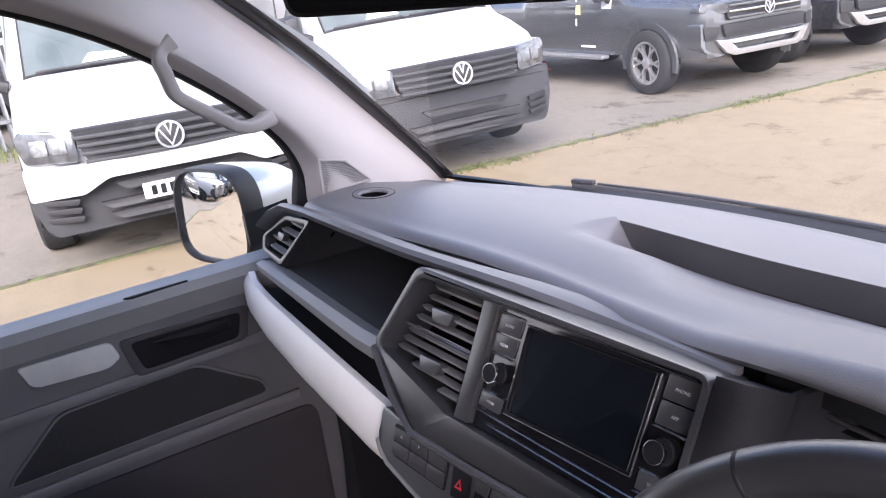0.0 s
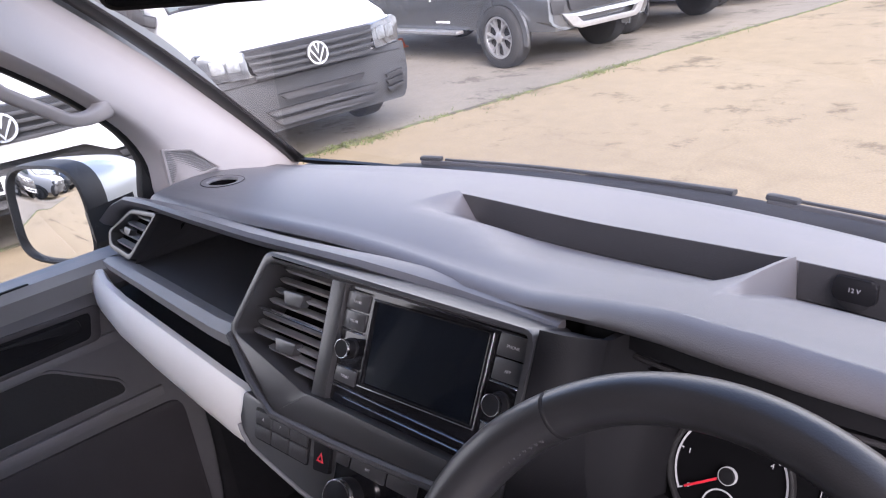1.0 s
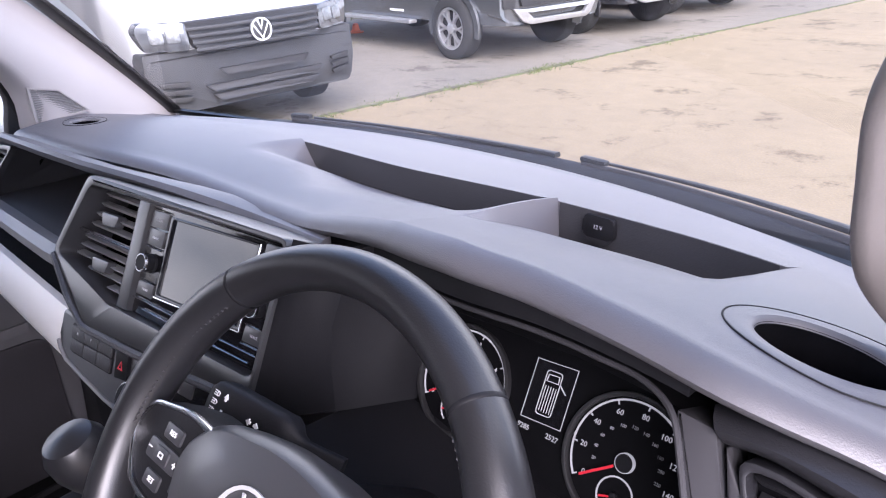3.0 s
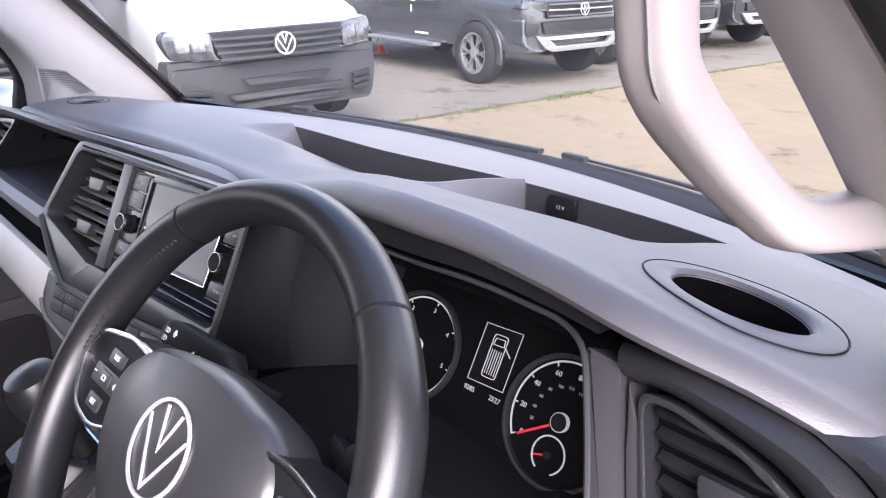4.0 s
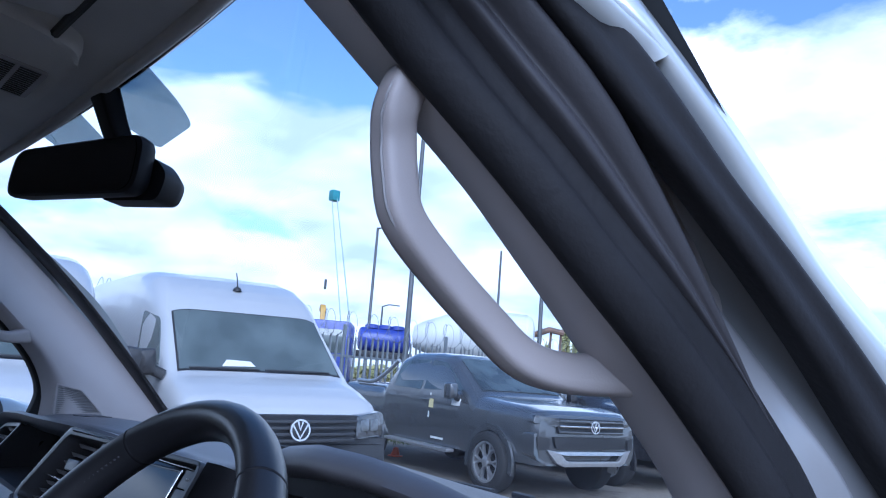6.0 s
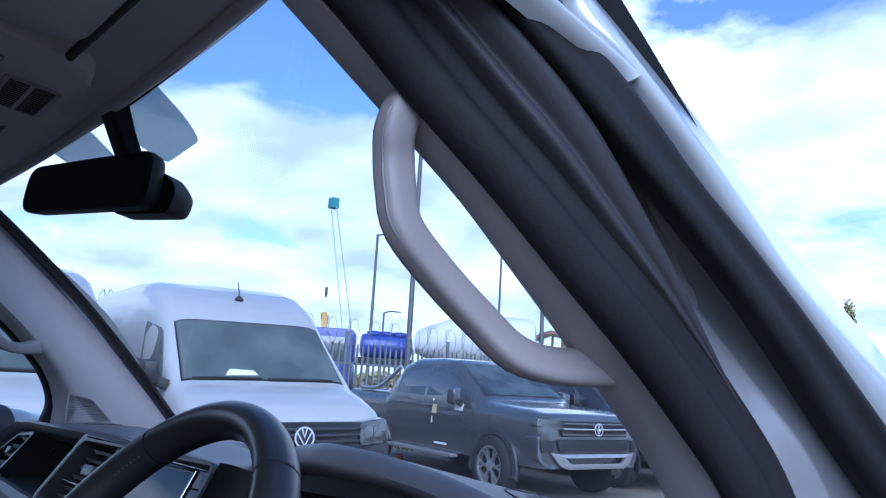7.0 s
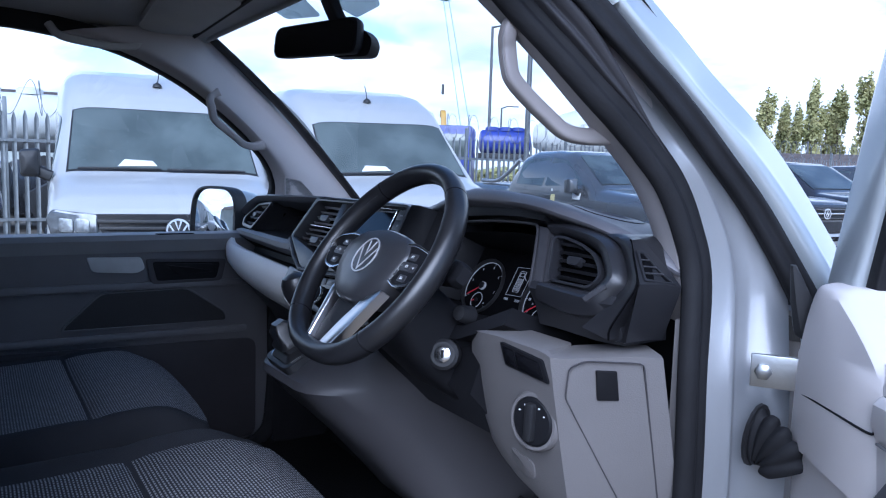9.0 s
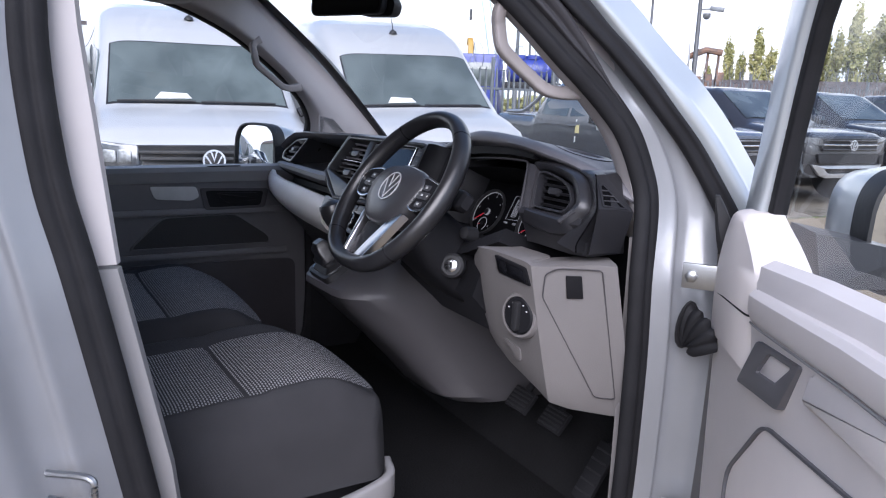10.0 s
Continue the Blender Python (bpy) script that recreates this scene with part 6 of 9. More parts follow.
ring(bm, rounded([(-0.0515, 0.0345), (0.0495, 0.0345), (0.0495, -0.0475), (-0.0515, -0.0475)], 0.015, 4), rounded([(-0.0495, 0.0325), (0.0475, 0.0325), (0.0475, -0.0455), (-0.0495, -0.0455)], 0.015, 4), on(m_g), 0.008, 0.0115)
part("gaiter_rim", bm, CHROME, console)
gear = thing("gear_lever", "black leather gear lever with ribbed gaiter", "gear lever")
bm = bmesh.new()
loft(bm, [[m_g @ V(u * k, v * k - 0.005 + dy, h) for u, v in rounded([(-0.05, 0.035), (0.05, 0.035), (0.05, -0.045), (-0.05, -0.045)], 0.015, 4)] for k, h, dy in ((1.0, 0.0, 0), (0.95, 0.012, 0), (0.72, 0.020, 0), (0.75, 0.030, -0.002), (0.55, 0.04, -0.004), (0.5, 0.06, -0.006), (0.25, 0.075, -0.008))])
part("gaiter", bm, LEATHER, gear)
m_k = frame_at((0.082, -0.160, 1.175), (0.0, -0.30, 0.95), (0, 1, 0))
bm = bmesh.new()
lathe(bm, [(0.010, -0.03), (0.013, 0.0), (0.018, 0.010), (0.020, 0.020), (0.024, 0.030), (0.028, 0.045), (0.028, 0.062), (0.022, 0.074), (0.008, 0.079), (0.001, 0.0795)], m_k, 26)
part("gear_knob", bm, LEATHER, gear)

# -- pedals
for x, y, z, w, h in ((0.335, 0.19, 0.80, 0.075, 0.055), (0.445, 0.20, 0.795, 0.075, 0.055), (0.585, 0.20, 0.735, 0.05, 0.13)):
    p = thing("pedal", "worn black rubber foot pedal", "pedal", "three pedals")
    m = pose(x, y, z, 48 if w > 0.06 else 55, 0, 0)
    bm = bmesh.new()
    box(bm, (0, 0, 0), (w, h, 0.012), bevel=0.004)
    pp = part("pedal_pad", bm, RUBBER, p, at=m)
    for k in range(5):
        bm = bmesh.new()
        box(bm, (0, -h * 0.36 + k * h * 0.18, 0.0075), (w * 0.86, 0.004, 0.003), bevel=0.001)
        part("pad_rib", bm, PLASTIC_BK, pp, at=Matrix())
    bm = bmesh.new()
    sweep(bm, [m @ V(0, 0, -0.004), V(x, y + 0.06, z + 0.07), V(x, y + 0.15, z + 0.20)], circle(0.008, 8), up=(1, 0, 0))
    part("pedal_arm", bm, DARK, p)


# -- seats
def cushion(x0, x1, y0, y1, ztop, parent, insert, cloth):
    """A seat base with raised side rolls; the middle takes the woven cloth."""
    cx, hw = (x0 + x1) / 2, (x1 - x0) / 2
    fw = insert

    def top(u, v):
        x = cx + hw * (2 * u - 1)
        e = abs(2 * u - 1)
        y = y0 + (y1 - y0) * v - 0.05 * e ** 5 * step(0.55, 1.0, v)
        roll = (0.028 if u > 0.5 else 0.008) * math.exp(-((e - 0.84) / 0.13) ** 2) - 0.05 * step(0.86, 1.0, e)
        fr = step(0.78, 1.0, v)
        z = ztop + roll * (1 - 0.6 * fr) - 0.030 * fr * fr + 0.014 * step(0.2, 0.75, v) + 0.006 * math.exp(-((v - 0.80) / 0.16) ** 2) - 0.005 * math.exp(-((v - 0.59) / 0.03) ** 2) + 0.004 * math.sin(9 * x + 7 * y)
        return V(x, y, z)

    bm = skin(bmesh.new(), top, 36, 30)
    edge = [v for v in bm.verts if v.is_boundary]
    ret = bmesh.ops.extrude_edge_only(bm, edges=[e for e in bm.edges if e.is_boundary])
    for v in [g for g in ret["geom"] if isinstance(g, bmesh.types.BMVert)]:
        v.co.z = ztop - 0.13
        v.co.y += 0.006 if v.co.y > (y0 + y1) / 2 else 0
    soft = part("cushion", bm, CLOTH, parent, "dark seat base with raised bolsters").modifiers.new("rounding", "SUBSURF")
    soft.levels = soft.render_levels = 2
    a, b = 0.5 - fw / 2, 0.5 + fw / 2
    for v0, v1 in ((0.0, 0.585), (0.592, 0.985)):
        def ins(u, v):
            p = top(a + (b - a) * u, v0 + (v1 - v0) * v)
            h = 0.006 * min(1, 12 * min(u, 1 - u)) * min(1, 9 * min(v, 1 - v)) + 0.001
            return p + V(0, 0, h)
        bm = skin(bmesh.new(), ins, 22, 14)
        part("cloth_insert", bm, cloth, parent, "woven grey patterned cloth insert")


def backrest(x0, x1, y, z0, parent):
    bm = bmesh.new()
    secs = []
    for t, w, th in ((0.0, 0.94, 0.06), (0.1, 1.0, 0.075), (0.5, 1.0, 0.07), (0.8, 0.93, 0.06), (1.0, 0.72, 0.035)):
        cx, hw = (x0 + x1) / 2, (x1 - x0) / 2 * w
        secs.append([V(cx + a * hw, y - 0.20 * t + b * th, z0 + 0.58 * t) for a, b in rounded([(-1, -1), (1, -1), (1, 1), (-1, 1)], 0.6, 4)])
    loft(bm, secs)
    part("backrest", bm, CLOTH, parent, "dark cloth backrest")


seat = thing("driver_seat", "dark cloth driver seat with woven grey insert", "seat", "cab seats")
cushion(0.112, 0.600, -0.83, -0.258, 0.985, seat, 0.62, WEAVE)
backrest(0.09, 0.60, -0.93, 0.98, seat)
bm = bmesh.new()
box(bm, (0.34, -0.56, 0.73), (0.46, 0.50, 0.22), bevel=0.02)
part("seat_box", bm, DARK, seat)
bm = bmesh.new()
sweep(bm, smooth_path([(0.617, -0.83, 0.82), (0.625, -0.6, 0.81), (0.621, -0.42, 0.82), (0.600, -0.29, 0.835), (0.545, -0.262, 0.84)], 20), rounded([(-0.008, -0.028), (0.008, -0.028), (0.008, 0.022), (-0.008, 0.022)], 0.006, 3), up=(0, 0, 1))
part("seat_skirt", bm, SATIN, seat, "grey plastic seat side skirt")
bench = thing("passenger_seat", "dark cloth passenger seat with woven grey insert", "seat", "cab seats")
cushion(-0.66, 0.055, -0.83, -0.290, 0.958, bench, 0.74, WEAVE_SHADED)
backrest(-0.64, 0.04, -0.93, 0.98, bench)
bm = bmesh.new()
box(bm, (-0.30, -0.56, 0.73), (0.60, 0.50, 0.22), bevel=0.02)
part("seat_box", bm, DARK, bench)
for dx, dy, dz in ((0.0, 0.0, 0.0), (0.018, 0.012, -0.042)):
    bk = thing("seat_belt_buckle", "dark seat belt buckle with red release button", "buckle", "belt buckles")
    bm = bmesh.new()
    box(bm, (0, 0, 0), (0.022, 0.045, 0.075), bevel=0.006)
    part("buckle_body", bm, DARK, bk, at=pose(0.072 + dx, -0.618 + dy, 0.897 + dz, 20, 0, 0))
    bm = bmesh.new()
    box(bm, (0, 0, 0.040), (0.016, 0.038, 0.014), bevel=0.003)
    part("release_button", bm, RED, bk, "red release button", at=pose(0.072 + dx, -0.618 + dy, 0.897 + dz, 20, 0, 0))

# -- grab handles on both pillars
HANDLE = [(0.664, -0.116, 1.640), (0.660, -0.134, 1.629), (0.656, -0.139, 1.613), (0.652, -0.136, 1.600), (0.652, -0.133, 1.582), (0.652, -0.126, 1.563), (0.652, -0.100, 1.542), (0.655, -0.071, 1.521), (0.661, -0.047, 1.504), (0.670, -0.019, 1.499), (0.686, 0.008, 1.503), (0.713, 0.027, 1.511)]
for s in (1, -1):
    h = thing("grab_handle", "pale grey moulded grab handle on the windscreen pillar", "handle", "pillar grab handles")
    bm = bmesh.new()
    pth = smooth_path(mirrored(HANDLE, s), 44)
    sweep(bm, pth, lambda f: rounded([(-0.0098, -0.0085), (0.0098, -0.0085), (0.0098, 0.0085), (-0.0098, 0.0085)], 0.0055, 3), up=(s * 1.0, 0, 0.15), scale=lambda f: 1.0 + 0.30 * math.exp(-(f / 0.06) ** 2) + 0.95 * math.exp(-((1 - f) / 0.11) ** 2))
    part("grip", bm, GRIP, h)
    bm = bmesh.new()
    seam = [p + V(s * 0.004, -0.010, -0.002) for p in pth[4:-4]]
    sweep(bm, seam, circle(0.0008, 5))
    part("mould_seam", bm, SATIN, h)

# -- rear-view mirror
mirror = thing("rear_view_mirror", "black rear-view mirror on a windscreen stalk", "mirror")
M_M = frame_at((0.003, -0.112, 1.694), (0.36, -0.93, 0.02))
bm = bmesh.new()
mo = rounded([(-0.118, -0.030), (0.114, -0.034), (0.118, 0.034), (-0.110, 0.030)], 0.022, 5)
loft(bm, [[M_M @ V(u * k, v * k, h) for u, v in mo] for k, h in ((0.35, -0.042), (0.75, -0.034), (0.96, -0.015), (1.0, 0.0), (0.985, 0.006), (0.94, 0.007))])
part("mirror_housing", bm, DARK, mirror)
bm = bmesh.new()
slab(bm, [(u * 0.93, v * 0.90) for u, v in mo], on(M_M), 0.006, 0.0082)
part("mirror_glass", bm, GLOSS, mirror, "dimmed dark mirror glass")
bm = bmesh.new()
sweep(bm, smooth_path([M_M @ V(0.01, 0.0, -0.035), (0.012, -0.060, 1.715), (0.004, -0.075, 1.752), (0.0, -0.092, 1.795)], 12), rounded([(-0.016, -0.010), (0.016, -0.010), (0.016, 0.010), (-0.016, 0.010)], 0.006, 3), up=(0, 1, 0), scale=lambda f: 0.8 + 0.5 * f)
part("mirror_stalk", bm, DARK, mirror)
bm = bmesh.new()
loft(bm, [[M_M @ V(u * k + 0.075 + 0.25 * h, v * k - 0.010, h - 0.02) for u, v in rounded([(-0.05, -0.022), (0.045, -0.026), (0.055, 0.004), (0.03, 0.026), (-0.05, 0.024)], 0.012, 4)] for k, h in ((1.0, 0.0), (1.0, -0.03), (0.8, -0.05), (0.3, -0.056))])
part("mirror_pod", bm, DARK, mirror)

# -- overhead console, visors, roof handle
def under_roof(u, v):
    return V(u, v, liner((u + 0.72) / 1.44, max(0, (-0.105 - v) / 1.25)).z)


def roof_map(u, v, o):
    return under_roof(u, v) - V(0, 0, o)


over = thing("overhead_console", "grey overhead console with reading lamps and microphone grille", "console")
bm = bmesh.new()
slab(bm, rounded([(-0.145, -0.150), (0.145, -0.150), (0.175, -0.30), (0.15, -0.43), (-0.15, -0.43), (-0.175, -0.30)], 0.04, 5), roof_map, -0.01, 0.022, 0.010)
part("console_tray", bm, LINER, over)
bm = bmesh.new()
slab(bm, rounded([(-0.055, -0.165), (0.055, -0.165), (0.06, -0.225), (-0.06, -0.225)], 0.008, 3), roof_map, 0.015, 0.026, 0.002)
mg = part("microphone_grille", bm, SATIN, over)
for k in range(14):
    for j in range(2):
        u = -0.048 + k * 0.0074
        bm = bmesh.new()
        slab(bm, [(u, -0.172 - j * 0.026), (u + 0.0035, -0.172 - j * 0.026), (u + 0.0035, -0.193 - j * 0.026), (u, -0.193 - j * 0.026)], roof_map, 0.0255, 0.0268)
        part("grille_slot", bm, DARK, mg)
for u in (-0.085, 0.085):
    bm = bmesh.new()
    slab(bm, rounded([(u - 0.024, -0.235), (u + 0.024, -0.235), (u + 0.024, -0.262), (u - 0.024, -0.262)], 0.005, 3), roof_map, 0.018, 0.026, 0.002)
    part("reading_lamp", bm, LAMP, over, "clear reading lamp lens")
for u in (-0.10, -0.06, 0.0, 0.06, 0.10):
    bm = bmesh.new()
    slab(bm, rounded([(u - 0.016, -0.280), (u + 0.016, -0.280), (u + 0.016, -0.315), (u - 0.016, -0.315)], 0.004, 2), roof_map, 0.018, 0.027, 0.002)
    part("roof_key", bm, SATIN, over)
for s in (-1, 1):
    vis = thing("sun_visor", "grey folded sun visor with warning label" if s < 0 else "grey folded sun visor", "sun visor", "sun visors")
    bm = bmesh.new()
    slab(bm, rounded([(s * 0.19, -0.185), (s * 0.60, -0.190), (s * 0.61, -0.33), (s * 0.20, -0.345)], 0.05, 6), roof_map, 0.006, 0.022, 0.007)
    part("visor_panel", bm, LINER, vis)
    if s < 0:
        for k, (u, w, mt) in enumerate(((-0.285, 0.022, LABEL_Y), (-0.335, 0.075, PAPER))):
            bm = bmesh.new()
            slab(bm, [(u - w / 2, -0.285), (u + w / 2, -0.285), (u + w / 2, -0.325), (u - w / 2, -0.325)], roof_map, 0.0218, 0.0228)
            part("warning_label", bm, mt, vis)
    bm = bmesh.new()
    sweep(bm, [roof_map(s * 0.14, -0.185, 0.015), roof_map(s * 0.62, -0.188, 0.015)], circle(0.005, 8))
    part("visor_rod", bm, DARK, vis)
rh = thing("roof_grab_handle", "grey folding roof grab handle over the passenger door", "handle")
bm = bmesh.new()
sweep(bm, smooth_path([(-0.650, -0.30, 1.765), (-0.635, -0.32, 1.738), (-0.632, -0.38, 1.728), (-0.632, -0.45, 1.732), (-0.635, -0.50, 1.742), (-0.650, -0.52, 1.768)], 24), circle(0.010, 8, 0.007), up=(1, 0, 0))
part("handle_bar", bm, LINER, rh)

# -- 12 V socket in the tray wall
sock = thing("power_socket", "black capped 12 volt socket in the tray wall", "socket")
m_s = frame_at((0.302, 0.3035, 1.341), (0, -1, 0.12))
bm = bmesh.new()
slab(bm, rounded([(-0.019, 0.013), (0.019, 0.013), (0.019, -0.011), (-0.019, -0.011)], 0.006, 4), on(m_s), -0.01, 0.007, 0.003)
cap = part("socket_cap", bm, DARK, sock)
bm = bmesh.new()
lathe(bm, [(0.016, -0.01), (0.016, 0.005), (0.014, 0.0065), (0.001, 0.0065)], m_s @ pose(0, -0.004, 0), 24)
part("socket_ring", bm, PLASTIC_BK, sock)
words("12 V", 0.006, GREY_MARK, m_s @ pose(0, 0.001, 0.0072), cap)

# -- wipers
bm = bmesh.new()
secs = []
for x in np.linspace(-0.54, 0.64, 24):
    y, z, h = 0.555 - 0.2 * (x / 0.75) ** 2, 1.298 + 0.016 * abs(x) ** 1.5, interp(((-0.54, 0.002), (-0.3, 0.007), (0.0, 0.011), (0.64, 0.014)), x)
    secs.append([V(x, y - 0.010, z - 0.012), V(x, y - 0.008, z), V(x, y, z + h * 0.8), V(x, y + 0.010, z + h), V(x, y + 0.016, z + h * 0.7), V(x, y + 0.016, z - 0.012)])
loft(bm, secs)
part("screen_foot_seal", bm, PLASTIC_BK, van, "black sealing strip along the windscreen foot")


def wiper(blade, arm, spoon):
    """A blade on its carrier, an arm lying along it, and the clip that joins them."""
    wp = thing("windscreen_wiper", "black windscreen wiper parked at the glass foot", "wiper", "windscreen wipers")
    pth, along = smooth_path(blade, 24), smooth_path(arm, 20)
    bm = bmesh.new()
    sweep(bm, pth, rounded([(-0.005, -0.0045), (0.005, -0.0045), (0.003, 0.0035), (-0.003, 0.0035)], 0.0015, 2))
    part("wiper_blade", bm, STRIP_GREY, wp)
    bm = bmesh.new()
    sweep(bm, along, rounded([(-0.006, -0.003), (0.006, -0.003), (0.005, 0.003), (-0.005, 0.003)], 0.002, 2), scale=lambda f: 0.6 + 0.7 * f)
    part("wiper_arm", bm, PLASTIC_BK, wp)
    bm = bmesh.new()
    q = pth[spoon] - pth[spoon - 1]
    box(bm, pth[spoon] + V(0, 0.004, 0.006), (0.045, 0.014, 0.009), m=pose(0, 0, 0, 0, 0, math.degrees(math.atan2(q.y, q.x))), bevel=0.004)
    part("wiper_joint", bm, PLASTIC_BK, wp)


wiper([(-0.500, 0.478, 1.310), (-0.40, 0.508, 1.308), (-0.30, 0.530, 1.307), (-0.21, 0.546, 1.305), (-0.19, 0.548, 1.304)], [(-0.46, 0.500, 1.313), (-0.30, 0.540, 1.311), (-0.12, 0.562, 1.311), (0.03, 0.568, 1.312), (0.055, 0.568, 1.312)], 1)
wiper([(0.105, 0.560, 1.310), (0.22, 0.548, 1.312), (0.34, 0.524, 1.314), (0.46, 0.488, 1.318), (0.60, 0.430, 1.324)], [(0.14, 0.572, 1.313), (0.30, 0.548, 1.317), (0.44, 0.508, 1.322), (0.58, 0.452, 1.329)], 1)


# -- doors
def shell_door(name, label, at, mat, b_in, length, rise=lambda a: 0.0):
    """at(a, b, z): a back from the hinge, b in from the outer skin, z up."""
    d = thing(name, label, "door")
    prof_in = [(0.60, 0.75), (0.85, 0.92), (1.0, 0.94), (1.10, 0.95), (1.165, 1.0), (1.215, 1.0), (1.236, 0.93), (1.244, 0.75)]
    prof_out = [(1.214, 0.06), (1.05, -0.15), (0.7, -0.1), (0.60, 0.0)]
    up = lambda a, z: z + rise(a) * min(1.0, max(0.0, (z - 1.0) / 0.2))
    bm = bmesh.new()
    loft(bm, [[at(a, b * b_in * k + (1 - k) * 0.02, up(a, z)) for z, b in prof_in] + [at(a, b * b_in + 0.022, up(a, z)) for z, b in prof_out] for a, k in ((0.0, 0.55), (0.012, 0.85), (0.05, 1.0), (0.4, 1.0), (length - 0.08, 1.0), (length - 0.02, 0.9), (length, 0.6))])
    part("door_trim", bm, mat, d)
    bm = bmesh.new()
    loft(bm, [[at(a, b * b_in + 0.018, up(a, z)) for z, b in prof_out] + [at(a, b * b_in - 0.002, up(a, z)) for z, b in prof_out[::-1]] for a in (-0.015, 0.3, 0.6, length + 0.01)])
    part("door_skin", bm, PAINT, d, "silver painted outer skin")
    return d


def left_at(a, b, z):
    return V(-0.93 + b, 0.10 - a, z)


# passenger door, shut: dark trim
pd = shell_door("passenger_door", "closed passenger door with dark trim and a wing mirror", left_at, DOOR_TRIM, 0.15, 0.92)


def lp(y, z, o):
    return V(-0.782 + o, y, z)


bm = bmesh.new()
loft(bm, [[lp(y, 1.198, -0.01), lp(y, 1.198, 0.012), lp(y, 1.232, 0.018), lp(y, 1.246, 0.006), lp(y, 1.25, -0.04), lp(y, 1.235, -0.06)] for y in (0.03, -0.03, -0.4, -0.8)])
part("sill_cap", bm, SATIN, pd, "grey padded window sill")
bm = bmesh.new()
slab(bm, rounded([(-0.26, 1.244), (-0.16, 1.243), (-0.15, 1.232), (-0.25, 1.228)], 0.006, 3), lambda u, v, o: V(-0.775 - 0.4 * (v - 1.228), u, 1.2475 + o), -0.004, 0.0015, 0.001)
part("lock_slot", bm, DARK, pd)
bm = bmesh.new()
ring(bm, rounded([(-0.285, 1.180), (-0.060, 1.172), (-0.075, 1.108), (-0.27, 1.106)], 0.012, 3), rounded([(-0.268, 1.170), (-0.078, 1.163), (-0.09, 1.116), (-0.255, 1.115)], 0.010, 3), lp, -0.01, 0.0062, 0.002)
hd = part("handle_bezel", bm, RECESS, pd)
bm = bmesh.new()
slab(bm, rounded([(-0.268, 1.170), (-0.078, 1.163), (-0.09, 1.116), (-0.255, 1.115)], 0.010, 3), lp, -0.01, 0.0045)
part("handle_recess", bm, DARK, hd)
bm = bmesh.new()
slab(bm, rounded([(-0.235, 1.163), (-0.10, 1.160), (-0.10, 1.135), (-0.20, 1.128)], 0.010, 3), lp, 0.0, 0.0085, 0.003)
part("inner_handle", bm, DARK, hd, "dark inner door handle")
bm = bmesh.new()
slab(bm, rounded([(-0.435, 1.188), (-0.295, 1.184), (-0.285, 1.150), (-0.31, 1.140), (-0.42, 1.148)], 0.010, 3), lp, -0.004, 0.006, 0.003)
part("pull_cap", bm, MATT_CAP, pd, "matt pale pull cap")
bm = bmesh.new()
PK = [(-0.400, 1.090), (-0.17, 1.092), (-0.062, 1.015), (-0.055, 0.985), (-0.50, 0.990), (-0.49, 1.005)]
ring(bm, rounded(PK, 0.02, 4), rounded([(-0.397, 1.086), (-0.173, 1.088), (-0.067, 1.013), (-0.061, 0.989), (-0.493, 0.994), (-0.484, 1.006)], 0.018, 4), lp, -0.012, 0.0022, 0.001)
pkt = part("door_pocket", bm, DOOR_TRIM, pd)
bm = bmesh.new()
slab(bm, rounded([(-0.397, 1.086), (-0.173, 1.088), (-0.067, 1.013), (-0.061, 0.989), (-0.493, 0.994), (-0.484, 1.006)], 0.018, 4), lp, -0.02, 0.001)
part("pocket_recess", bm, PLASTIC_BK, pkt)
# recessed lower panel; its dark colour carries the shade from the dash
bm = bmesh.new()
slab(bm, rounded([(0.03, 0.925), (-0.10, 0.930), (-0.78, 0.945), (-0.80, 0.62), (0.03, 0.62)], 0.03, 4), lp, -0.02, -0.0015, 0.001)
part("lower_recess_shade", bm, RECESS, pd, "recessed lower door panel darkened for the dash's shade")
for z in (1.1005, 0.960):
    bm = bmesh.new()
    sweep(bm, [lp(0.0, z, 0.0), lp(-0.4, z + 0.004, 0.002), lp(-0.8, z + 0.006, 0.0)], rounded([(-0.006, -0.010), (0.006, -0.010), (0.004, 0.010), (-0.004, 0.010)], 0.003, 2))
    part("trim_crease", bm, DOOR_TRIM, pd)
# side glass and its black frame
bm = bmesh.new()
dl = [V(-(x + 0.035), y, z) for x, y, z in D_EDGE[3:15]]
g = [V(-0.80, 0.06, 1.25)] + dl + [V(-0.80, -0.72, 1.25)]
bm.faces.new([bm.verts.new(p) for p in g])
sg = part("side_window", bm, GLASS, pd, "clear side window")
sg.visible_shadow = False
bm = bmesh.new()
sweep(bm, smooth_path([(-0.775, 0.07, 1.25), (-0.765, 0.066, 1.33)] + [(-(x + 0.022), y + 0.004, z + 0.004) for x, y, z in D_EDGE[3:15]], 60), rounded([(-0.012, -0.014), (0.012, -0.014), (0.012, 0.014), (-0.012, 0.014)], 0.004, 2), up=(1, 0, 0))
part("window_channel", bm, RUBBER, pd)


